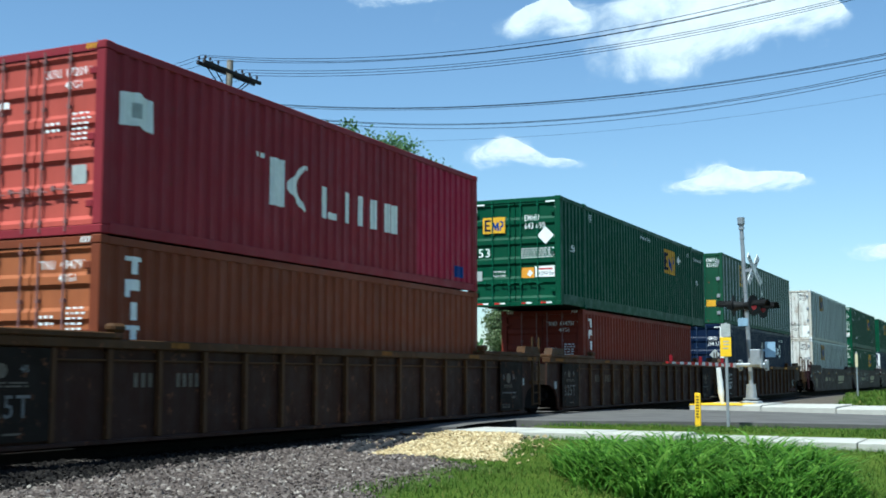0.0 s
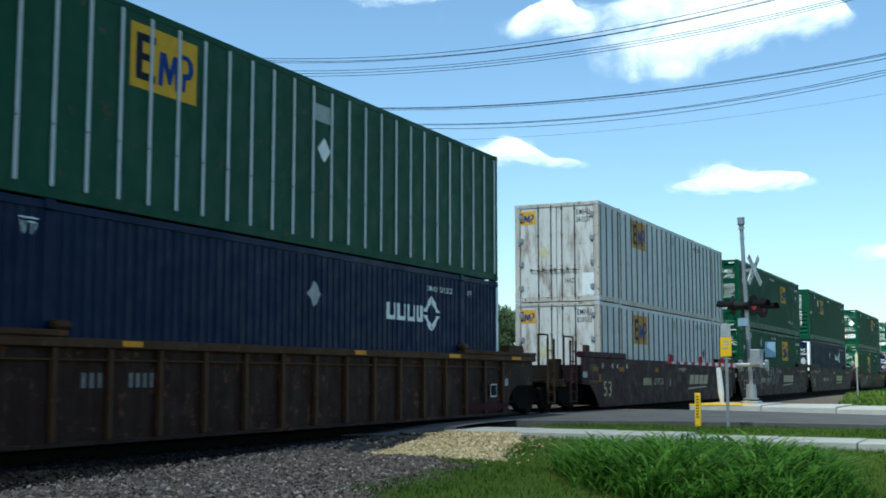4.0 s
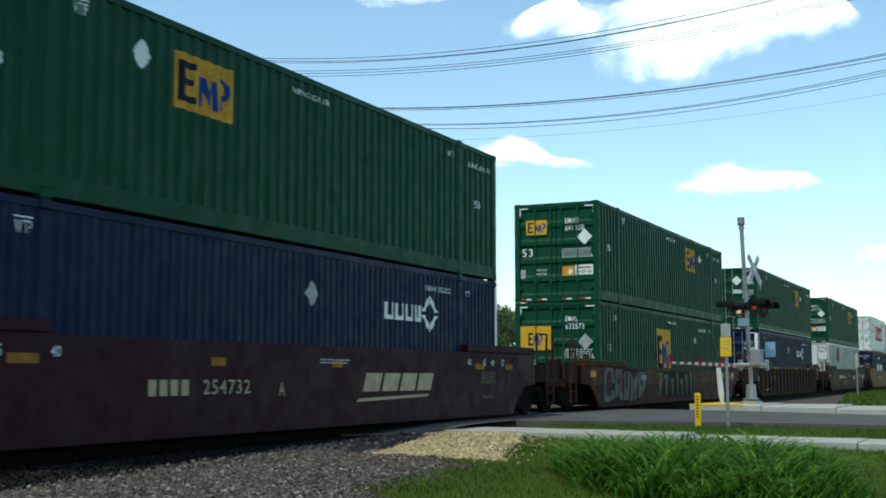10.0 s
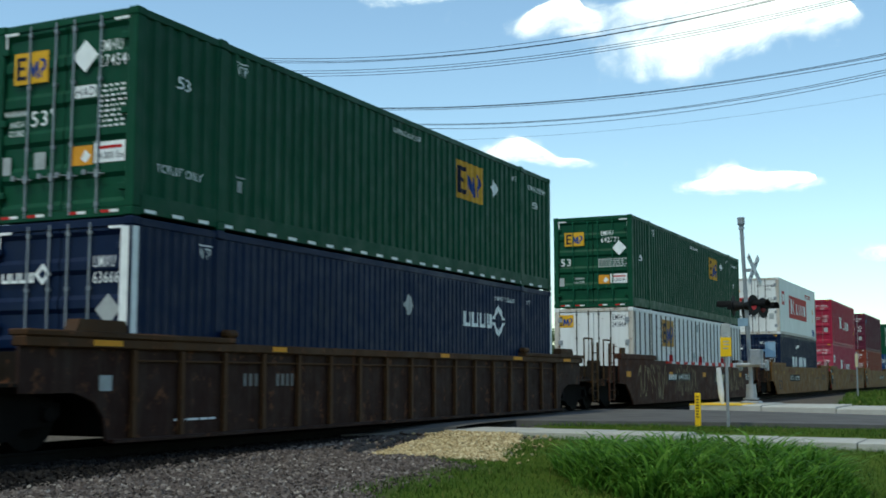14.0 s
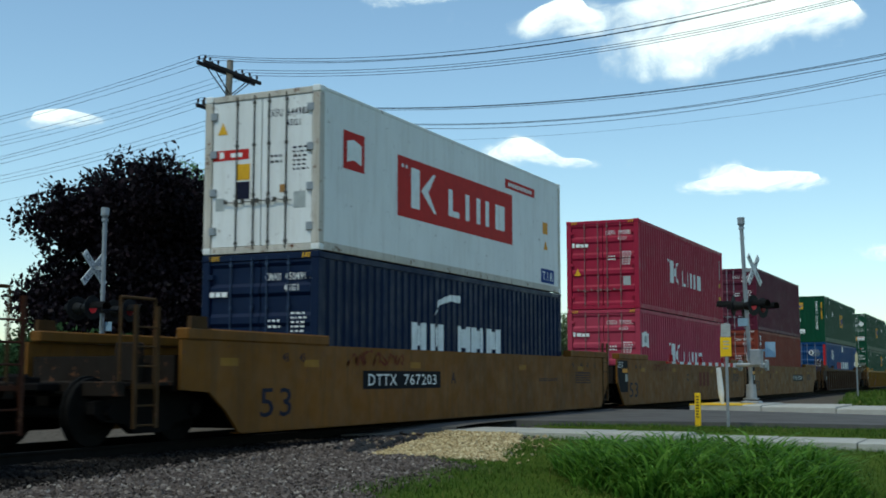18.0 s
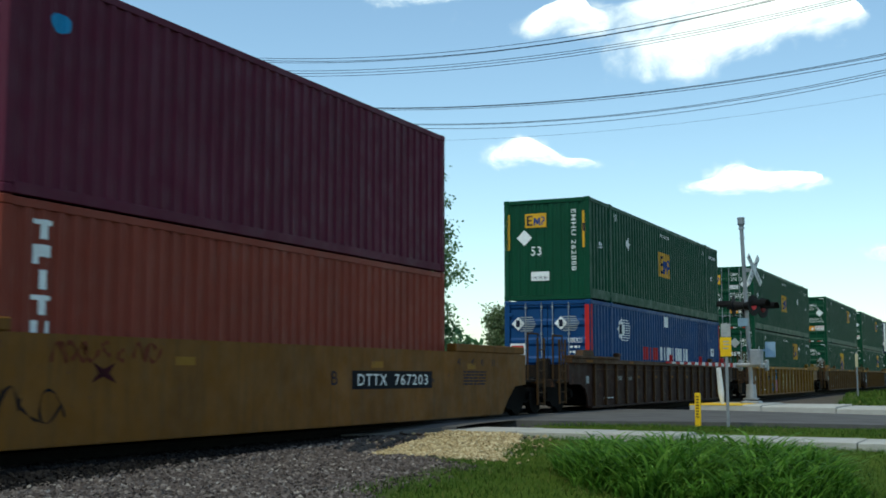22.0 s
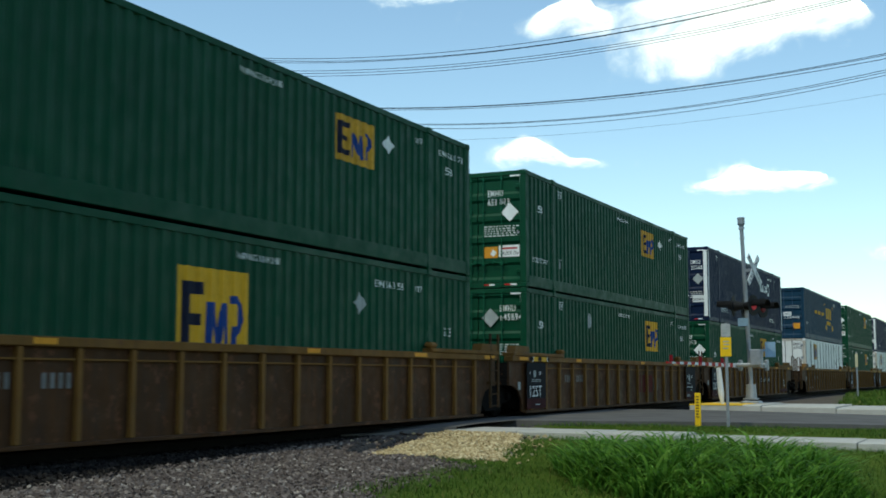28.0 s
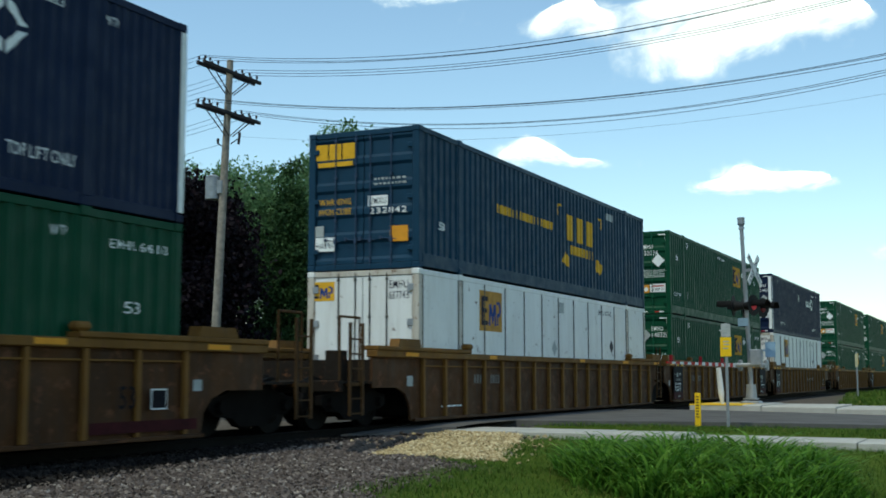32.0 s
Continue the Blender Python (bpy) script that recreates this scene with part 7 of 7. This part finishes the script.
# ---- utility pole and wires ----
POLE = (37.0, 26.6)
ARM_SPOTS = (-1.75, -1.45, -0.95, 0.60, 1.10, 1.60)
pole = thing("utility_pole", "weathered wooden utility pole with two double crossarms", "utility pole", m=pose(POLE[0], POLE[1], 0.2))
bm = bmesh.new()
rod(bm, (0.0, 0.55, -0.2), (0, 0, 13.35), 0.19, 0.125, 14)
part("shaft", bm, WOOD, pole)
for z in (12.85, 11.25):
    for dx in (-0.14, 0.14):
        bm = bmesh.new()
        box(bm, dx - 0.05, dx + 0.05, -1.85, 1.85, z - 0.065, z + 0.065, 0.01)
        part("crossarm", bm, ARM_WOOD, pole, "dark wooden crossarm", pose(0, 0, 0, 0, 0, -90))
    for sy in (-1, 1):
        for dx in (-0.14, 0.14):
            bm = bmesh.new()
            rod(bm, (dx, sy * 1.25, z - 0.06), (dx * 0.6, sy * 0.12, z - 0.85), 0.022, n=6)
            part("brace", bm, ARM_WOOD, pole, "", pose(0, 0, 0, 0, 0, -90))
    for y in ARM_SPOTS:
        for dx in (-0.14, 0.14):
            bm = bmesh.new()
            rod(bm, (dx, y, z + 0.065), (dx, y, z + 0.15), 0.02, n=6)
            rod(bm, (dx, y, z + 0.15), (dx, y, z + 0.26), 0.05, 0.035, 8)
            part("insulator", bm, ARM_WOOD, pole, "", pose(0, 0, 0, 0, 0, -90))
bm = bmesh.new()
rod(bm, (-0.12, 0.62, 8.0), (-0.12, 0.62, 8.85), 0.27, 0.27, 18)
rod(bm, (-0.12, 0.62, 8.85), (-0.12, 0.62, 8.93), 0.28, 0.15, 18)
box(bm, -0.2, 0.05, 0.15, 0.45, 8.2, 8.7)
part("transformer", bm, GALV, pole, "grey transformer can")
bm = bmesh.new()
rod(bm, (0, -0.1, 10.1), (0, -0.5, 10.3), 0.025, n=6)
rod(bm, (0, -0.45, 10.05), (0, -0.5, 10.5), 0.05, n=8)
rod(bm, (0, 0.1, 9.95), (0, 0.5, 10.15), 0.025, n=6)
rod(bm, (0, 0.5, 10.15), (0, 0.5, 10.35), 0.05, n=8)
part("bracket", bm, ARM_WOOD, pole)


def wire(a, b, sag, r=0.0085, n=26):
    """A hanging wire as a thin tube."""
    bm = bmesh.new()
    a, b = Vector(a), Vector(b)
    ring = []
    for i in range(n + 1):
        t = i / n
        p = a.lerp(b, t)
        p.z -= 4 * sag * t * (1 - t)
        ring.append([bm.verts.new(p + Vector((r * math.cos(k), 0, r * math.sin(k)))) for k in (0.5, 2.6, 4.7)])
    for u, v in zip(ring, ring[1:]):
        for k in range(3):
            bm.faces.new((u[k], u[(k + 1) % 3], v[(k + 1) % 3], v[k]))
    ob = part("overhead_wire", bm, WIRE, None)
    return tagged(ob, "thin black overhead wire sagging between poles", "wire", "overhead wires")


def arm_point(y, z):
    return Vector((POLE[0] + y, POLE[1], 0.2 + z + 0.28))


def hang(a, low_z, low_y, end_y, x_end, r=0.011):
    """A wire from a that sags in one even curve to low_z at low_y and rises again towards end_y."""
    k1 = (a.z - low_z) / (a.y - low_y) ** 2
    bm = bmesh.new()
    ring = []
    n = 48
    for i in range(n + 1):
        y = a.y + (end_y - a.y) * i / n
        p = Vector((a.x + (x_end - a.x) * i / n, y, low_z + k1 * (y - low_y) ** 2))
        ring.append([bm.verts.new(p + Vector((r * math.cos(k), 0, r * math.sin(k)))) for k in (0.5, 2.6, 4.7)])
    for u, v in zip(ring, ring[1:]):
        for k in range(3):
            bm.faces.new((u[k], u[(k + 1) % 3], v[(k + 1) % 3], v[k]))
    tagged(part("overhead_wire", bm, WIRE, None), "thin black overhead wire sagging between poles", "wire", "overhead wires")


# lowest point of each wire: height above the ground and place across the track
UPPER_SAG = ((12.22, 14.22), (12.18, 14.20), (12.31, 14.50), (12.45, 14.50), (12.51, 14.85), (12.55, 15.20))
LOWER_SAG = ((10.19, 10.92), (10.24, 10.90), (10.30, 10.75), (10.12, 11.89), (10.20, 11.90), (10.17, 12.17))
for y, up_sag, low_sag in zip(ARM_SPOTS, UPPER_SAG, LOWER_SAG):
    a = arm_point(y, 12.85)
    hang(a, *up_sag, -14.0, POLE[0] + y)
    wire(a, a + Vector((0, 45, -0.8)), 1.75)
    a = arm_point(y, 11.25)
    hang(a, *low_sag, -14.0, POLE[0] + y)
    wire(a, a + Vector((0, 45, -0.8)), 1.85)
hang(Vector((POLE[0], POLE[1] - 0.5, 10.55)), 9.48, 11.47, -14.0, 37.0, 0.004)
wire((POLE[0], POLE[1] + 0.5, 10.3), (37, 71, 9.6), 1.7)


# ---- trees ----
def tree(label, base, height, blobs, material, count, leaf, seed, trunk_r=0.22, limbs=7, tuft=0.30, per=70):
    """A trunk with limbs, and a crown of many loose leaves in uneven lumps."""
    rng = np.random.default_rng(seed)
    t = thing("tree", label, "tree", m=pose(*base))
    bm = bmesh.new()
    top = height * 0.7
    rod(bm, (0, 0, -0.3), (0.05, 0.03, height * 0.35), trunk_r, trunk_r * 0.7, 9)
    rod(bm, (0.05, 0.03, height * 0.35), (0, 0.1, top), trunk_r * 0.7, trunk_r * 0.2, 7)
    part("trunk", bm, BARK, t)
    for i in range(limbs):
        bx, by, bz, rx, rz = blobs[int(rng.integers(len(blobs)))]
        z0 = rng.uniform(0.2, 0.55) * height
        bm = bmesh.new()
        e = Vector((bx + rng.uniform(-0.5, 0.5) * rx, by + rng.uniform(-0.5, 0.5) * rx, bz + rng.uniform(-0.3, 0.5) * rz))
        mid = Vector((0, 0, z0)).lerp(e, 0.5) + Vector((0, 0, 0.3))
        rod(bm, (0, 0, z0), mid, trunk_r * 0.4, trunk_r * 0.25, 6)
        rod(bm, mid, e, trunk_r * 0.25, trunk_r * 0.06, 5)
        part("limb", bm, BARK, t)
    # leaves gather in small tufts inside the lumps, with gaps of sky between
    w = np.array([rx * rx * rz for _, _, _, rx, rz in blobs])
    tufts = max(12, count // per)
    pick = rng.choice(len(blobs), tufts, p=w / w.sum())
    d = rng.normal(size=(tufts, 3))
    d /= np.linalg.norm(d, axis=1)[:, None]
    bl = np.array(blobs)[pick]
    lump = np.array([noise.noise(Vector(v * 2.2) + Vector((k * 3.1, seed, 0))) for v, k in zip(d, pick)])
    mid = bl[:, :3] + d * ((rng.random(tufts) ** 0.42) * (0.84 + 0.4 * lump))[:, None] * bl[:, [3, 3, 4]]
    own = rng.integers(0, tufts, count)
    size = rng.uniform(0.6, 1.25, tufts)[own]
    pos = mid[own] + np.clip(rng.normal(size=(count, 3)), -1.7, 1.7) * (tuft * size)[:, None] * np.array((1, 1, 0.75))
    n1 = rng.normal(size=(count, 3))
    n1 /= np.linalg.norm(n1, axis=1)[:, None]
    n2 = np.cross(n1, rng.normal(size=(count, 3)))
    n2 /= np.linalg.norm(n2, axis=1)[:, None]
    s = leaf * rng.uniform(0.6, 1.3, (count, 1))
    quad = np.stack([pos - n1 * s, pos - n2 * s * 0.6, pos + n1 * s, pos + n2 * s * 0.6], 1).reshape(-1, 3)
    me = bpy.data.meshes.new("crown")
    me.from_pydata(quad.tolist(), [], np.arange(count * 4).reshape(-1, 4).tolist())
    me.materials.append(material)
    put("crown", me, t)
    return t


def round_blobs(h, r, n, seed, low=0.25, rz=0.5):
    rng = np.random.default_rng(seed)
    out = [(0, 0, h * 0.62, r * 0.75, h * 0.34)]
    for i in range(n):
        a, q = rng.uniform(0, 6.28), rng.uniform(0.35, 0.72) * r
        z = rng.uniform(low + 0.1, 0.84) * h
        out.append((q * math.cos(a), q * math.sin(a), z, r * rng.uniform(0.28, 0.42), r * rng.uniform(0.28, 0.40)))
    return out


def cone_blobs(h, r, seed):
    rng = np.random.default_rng(seed)
    out = []
    for i in range(9):
        f = i / 8
        k = r * (1 - f) ** 0.8 * 0.75 + 0.15
        out.append((rng.uniform(-0.2, 0.2) * k, rng.uniform(-0.2, 0.2) * k, h * (0.12 + 0.82 * f), k, h * 0.10))
    return out


def column_blobs(h, r, n, seed):
    rng = np.random.default_rng(seed)
    out = []
    for i in range(n):
        f = (i + 0.5) / n
        a, q = rng.uniform(0, 6.28), rng.uniform(0.1, 0.55) * r * (1.1 - f * 0.6)
        out.append((q * math.cos(a), q * math.sin(a), h * (0.16 + 0.76 * f), r * rng.uniform(0.35, 0.6) * (1.15 - 0.5 * f), h * rng.uniform(0.07, 0.11)))
    return out


tree("broad purple-leaved plum tree with a dense dark crown", (40.3, 33.6, 0.2), 11.8, [(b[0] + 0.35, b[1] - 0.2, b[2] - 0.3, b[3] * 1.0, b[4]) for b in round_blobs(11.6, 5.4, 30, 5, 0.05)], PLUM, 100000, 0.125, 41, 0.3, 12, 0.36, 28)
tree("tall airy green tree behind the railway", (52.0, 30.6, 0.2), 14.6, column_blobs(14.6, 4.2, 34, 6), LEAF, 42000, 0.10, 42, 0.22, 12, 0.32, 46)
tree("tall airy green tree behind the railway", (54.2, 28.0, 0.2), 14.0, column_blobs(14.0, 4.4, 34, 7), LEAF, 42000, 0.10, 43, 0.22, 12, 0.32, 46)
tree("dark conifer with drooping branches", (48.6, 31.4, 0.2), 12.6, cone_blobs(12.8, 3.4, 8), CONIFER, 60000, 0.09, 44, 0.22, 6)
tree("rounded green tree behind the utility pole", (55.2, 37.0, 0.2), 14.4, round_blobs(14.3, 5.2, 26, 9), LEAF, 56000, 0.105, 45, 0.24, 10, 0.34, 44)
tree("small light green tree in the distance", (82.0, 34.0, 0.2), 7.5, round_blobs(7.4, 2.2, 10, 10), PALE, 8000, 0.10, 46, 0.12, 8)
tree("thin bushy tree with pale twigs in the distance", (92.0, 33.0, 0.2), 7.0, round_blobs(7.0, 1.9, 9, 11), PALE, 4500, 0.09, 47, 0.12, 10)
tree("pale bushy tree in the distance", (40.0, 45.0, 0.2), 8.5, round_blobs(8.3, 2.6, 10, 12), PALE, 6000, 0.15, 48, 0.14, 8)
tree("pale bushy tree in the distance", (36.0, 49.0, 0.2), 7.4, round_blobs(7.2, 2.4, 10, 13), PALE, 5000, 0.15, 49, 0.14, 8)
for k, (x, y, h, r) in enumerate(((45.5, 35.0, 4.2, 3.0), (50.0, 34.0, 3.6, 2.8), (54.5, 31.5, 3.8, 3.0), (58.0, 28.5, 3.4, 2.8), (44.0, 30.5, 3.0, 2.2), (31.8, 30.5, 3.1, 2.2), (35.4, 31.8, 3.2, 2.4), (28.2, 30.0, 2.5, 1.9), (50.5, 28.8, 3.2, 2.4))):
    tree("dense dark green shrub under the trees", (x, y, 0.15), h, round_blobs(h, r, 8, 60 + k, 0.0), CONIFER, 9000, 0.09, 80 + k, 0.07, 3)
rng = np.random.default_rng(77)
wood = []
for i in range(26):
    a = radians(rng.uniform(14, 52))
    d = rng.uniform(120, 190)
    r, h = rng.uniform(3, 5.5), rng.uniform(3, 5.5)
    wood.append((d * math.cos(a), d * math.sin(a), h * 0.55, r, h * 0.6))
cnt = 26000
pick = rng.integers(0, len(wood), cnt)
dd = rng.normal(size=(cnt, 3))
dd /= np.linalg.norm(dd, axis=1)[:, None]
wb = np.array(wood)[pick]
pos = wb[:, :3] + dd * (rng.random((cnt, 1)) ** 0.4) * wb[:, [3, 3, 4]] * (0.85 + 0.4 * rng.random((cnt, 1)))
n1 = rng.normal(size=(cnt, 3)) * 0.3
n2 = rng.normal(size=(cnt, 3)) * 0.22
me = bpy.data.meshes.new("far_woods")
me.from_pydata(np.stack([pos - n1, pos - n2, pos + n1, pos + n2], 1).reshape(-1, 3).tolist(), [], np.arange(cnt * 4).reshape(-1, 4).tolist())
me.materials.append(LEAF)
tagged(new("far_woods", me), "low line of green woods on the horizon", "woods", kind="stuff")


# ---- clouds: far sheets that drift ----
def cloud_material(name, scale, amount):
    m, nt, b = nodes_of(name)
    nt.nodes.remove(b)
    tc = nt.nodes.new("ShaderNodeTexCoord")
    at = nt.nodes.new("ShaderNodeAttribute")
    at.attribute_name = "thickness"
    info = nt.nodes.new("ShaderNodeObjectInfo")
    n = nt.nodes.new("ShaderNodeTexNoise")
    n.noise_dimensions = "4D"
    n.inputs["Scale"].default_value, n.inputs["Detail"].default_value, n.inputs["Roughness"].default_value = scale, 10.0, 0.62
    lk(nt, tc.outputs["Object"], n.inputs["Vector"])
    wmul = nt.nodes.new("ShaderNodeMath")
    wmul.operation, wmul.inputs[1].default_value = "MULTIPLY", 20.0
    lk(nt, info.outputs["Random"], wmul.inputs[0])
    lk(nt, wmul.outputs[0], n.inputs["W"])
    ad = nt.nodes.new("ShaderNodeMath")
    ad.operation = "MULTIPLY_ADD"
    ad.inputs[1].default_value, ad.inputs[2].default_value = amount, -0.5 * amount
    lk(nt, n.outputs["Fac"], ad.inputs[0])
    sm = nt.nodes.new("ShaderNodeMath")
    sm.operation = "ADD"
    lk(nt, ad.outputs[0], sm.inputs[0])
    lk(nt, at.outputs["Fac"], sm.inputs[1])
    mr = nt.nodes.new("ShaderNodeMapRange")
    mr.interpolation_type = "SMOOTHSTEP"
    mr.inputs["From Min"].default_value, mr.inputs["From Max"].default_value = -0.60, 2.0
    lk(nt, sm.outputs[0], mr.inputs["Value"])
    em = nt.nodes.new("ShaderNodeEmission")
    em.inputs["Color"].default_value = (0.93, 0.965, 1.0, 1)
    n2 = nt.nodes.new("ShaderNodeTexNoise")
    n2.inputs["Scale"].default_value, n2.inputs["Detail"].default_value = scale * 1.7, 6.0
    lk(nt, tc.outputs["Object"], n2.inputs["Vector"])
    mr2 = nt.nodes.new("ShaderNodeMapRange")
    mr2.inputs["From Min"].default_value, mr2.inputs["From Max"].default_value = 0.3, 0.6
    mr2.inputs["To Min"].default_value, mr2.inputs["To Max"].default_value = 0.60, 0.70
    lk(nt, n2.outputs["Fac"], mr2.inputs["Value"])
    lk(nt, mr2.outputs[0], em.inputs["Strength"])
    tr = nt.nodes.new("ShaderNodeBsdfTransparent")
    mx = nt.nodes.new("ShaderNodeMixShader")
    lk(nt, mr.outputs[0], mx.inputs[0])
    lk(nt, tr.outputs[0], mx.inputs[1])
    lk(nt, em.outputs[0], mx.inputs[2])
    lk(nt, mx.outputs[0], nt.nodes["Material Output"].inputs["Surface"])
    return m


CLOUD = cloud_material("cloud_vapour", 0.0085, 5.2)
WISP = cloud_material("thin_cloud_vapour", 0.019, 4.2)
FWD = Vector((math.cos(YAW), math.sin(YAW), 0))
RIGHT = Vector((math.sin(YAW), -math.cos(YAW), 0))


def cloud(right, height, far, lumps, label):
    """A bank of cloud: a gently bulging sheet whose thickness is set by a few overlapping lumps (across, up, width, height)."""
    gain = 1.0 if len(lumps) > 6 else 0.9
    W = max(abs(a) + w * 1.3 for a, u, w, h in lumps) * 1.25
    Hh = max(abs(u) + h * 1.4 for a, u, w, h in lumps) * 1.35
    nx, nz = 60, 36
    vs, th = [], []
    for j in range(nz + 1):
        for i in range(nx + 1):
            x, z = W * (2 * i / nx - 1), Hh * (2 * j / nz - 1)
            t = sum(math.exp(-1.0 * (((x - a) / w) ** 2 + ((z - u) / (h if z > u else h * 0.62)) ** 2)) for a, u, w, h in lumps)
            t = 2.7 * min(t, 1.2) - 1.30
            p = RIGHT * x + Vector((0, 0, z)) - FWD * (60 * max(0, t))
            vs.append(tuple(p))
            th.append(t * gain)
    fs = [(j * (nx + 1) + i, j * (nx + 1) + i + 1, (j + 1) * (nx + 1) + i + 1, (j + 1) * (nx + 1) + i) for j in range(nz) for i in range(nx)]
    me = bpy.data.meshes.new("cloud")
    me.from_pydata(vs, [], fs)
    at = me.attributes.new("thickness", "FLOAT", "POINT")
    at.data.foreach_set("value", th)
    me.materials.append(CLOUD if len(lumps) > 6 else WISP)
    for pl in me.polygons:
        pl.use_smooth = True
    ob = tagged(new("cloud", me), label, "cloud", "drifting clouds")
    ob.visible_shadow = True
    p = FWD * far + RIGHT * right + Vector((0, 0, height))
    DRIFT.append((ob, p))
    return ob


DRIFT = []
M = 3000 / 2118  # metres across at 3 km for each small step of the plan of the sky
SKY_PLAN = (
    (410, 585, ((-272, 36, 44, 22), (-245, 58, 40, 22), (-212, 74, 24, 24), (-178, 46, 44, 20), (-20, -6, 120, 48), (-12, -50, 66, 24), (66, 20, 105, 40), (0, 74, 210, 34), (170, 52, 140, 30), (240, 66, 80, 26)), "large bright white fair-weather cloud"),
    (128, 396, ((-50, -8, 44, 24), (-14, 12, 36, 26), (24, -6, 34, 17), (82, -18, 50, 11)), "small white cloud with a thin tail"),
    (530, 345, ((-44, 14, 40, 26), (-82, -8, 50, 15), (24, 2, 56, 19), (78, 2, 50, 13), (-18, -12, 92, 11)), "low flat-based white cloud"),
    (785, 216, ((-14, 0, 46, 15), (30, 4, 46, 15), (10, 2, 40, 15)), "faint white cloud near the horizon"),
    (-90, 682, ((-20, 0, 60, 20), (40, 6, 50, 18)), "thin white cloud high up"),
    (-705, 455, ((-22, -2, 52, 15), (28, 3, 48, 15)), "small thin white cloud"),
)
for right, height, lumps, label in SKY_PLAN:
    cloud(M * right, M * height, 3000, [tuple(M * q for q in lump) for lump in lumps], label)


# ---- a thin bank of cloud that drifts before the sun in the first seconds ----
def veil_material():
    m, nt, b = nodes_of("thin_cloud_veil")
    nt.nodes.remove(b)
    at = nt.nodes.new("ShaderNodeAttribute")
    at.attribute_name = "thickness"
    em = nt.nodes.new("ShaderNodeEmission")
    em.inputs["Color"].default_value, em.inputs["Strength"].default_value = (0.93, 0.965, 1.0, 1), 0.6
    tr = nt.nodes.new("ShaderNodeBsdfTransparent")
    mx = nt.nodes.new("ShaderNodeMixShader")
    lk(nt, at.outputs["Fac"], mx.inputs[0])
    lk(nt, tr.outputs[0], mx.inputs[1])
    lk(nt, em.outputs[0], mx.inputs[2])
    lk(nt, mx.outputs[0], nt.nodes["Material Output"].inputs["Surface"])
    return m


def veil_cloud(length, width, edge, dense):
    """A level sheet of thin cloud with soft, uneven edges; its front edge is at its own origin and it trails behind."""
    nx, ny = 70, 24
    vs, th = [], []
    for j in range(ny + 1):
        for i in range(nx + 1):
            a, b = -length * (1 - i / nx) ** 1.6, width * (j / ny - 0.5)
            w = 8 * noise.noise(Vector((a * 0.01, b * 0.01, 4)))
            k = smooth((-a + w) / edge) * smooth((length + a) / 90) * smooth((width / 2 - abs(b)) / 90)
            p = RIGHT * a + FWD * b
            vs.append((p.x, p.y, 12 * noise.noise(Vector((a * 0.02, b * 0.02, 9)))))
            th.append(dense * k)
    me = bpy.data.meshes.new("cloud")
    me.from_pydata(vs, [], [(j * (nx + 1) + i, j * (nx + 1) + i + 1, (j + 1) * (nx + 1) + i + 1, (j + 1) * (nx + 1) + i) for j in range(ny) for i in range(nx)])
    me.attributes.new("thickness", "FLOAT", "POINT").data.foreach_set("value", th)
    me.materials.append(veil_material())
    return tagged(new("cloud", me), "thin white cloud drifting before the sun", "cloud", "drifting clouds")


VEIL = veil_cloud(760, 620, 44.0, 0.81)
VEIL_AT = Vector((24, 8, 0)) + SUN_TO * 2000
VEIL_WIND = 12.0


# ---- what moves ----
def motions():
    times = [0.0, 2.0, 4.0, 6.0, 8.0, 10.0, 12.0, 14.0, 16.0, 18.0, 20.0, 22.0, 24.0, 26.0, 28.0, 30.0, 32.0]
    for ob, x, z in MOVING:
        walk(ob, [(t, pose(x - travel(t), TRACK_Y, z)) for t in times])
    # the wheels roll: one turn for each length of their rim
    steps = [i / FPS for i in range(32 * FPS + 1)]
    turns = [Euler((0, -(travel(t) / 0.46) % (2 * math.pi), 0)).to_matrix().to_4x4() for t in steps]
    leaders = {}
    for ob, dx in WHEELSETS:
        if dx not in leaders:
            walk(ob, [(t, Matrix.Translation((dx, 0, 0.46)) @ r) for t, r in zip(steps, turns)])
            leaders[dx] = ob
            continue
        # all wheelsets roll alike, so the others share the first one's keys
        keys = leaders[dx].animation_data
        ob.rotation_mode = "QUATERNION"
        own = ob.animation_data_create()
        own.action = keys.action
        own.action_slot = keys.action_slot
    for ob, p in DRIFT:
        walk(ob, [(t, Matrix.Translation(p + RIGHT * (t * 1.4 * M))) for t in (0.0, 16.0, 32.0)])
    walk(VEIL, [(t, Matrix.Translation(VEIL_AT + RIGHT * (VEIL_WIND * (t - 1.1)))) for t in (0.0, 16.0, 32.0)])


motions()
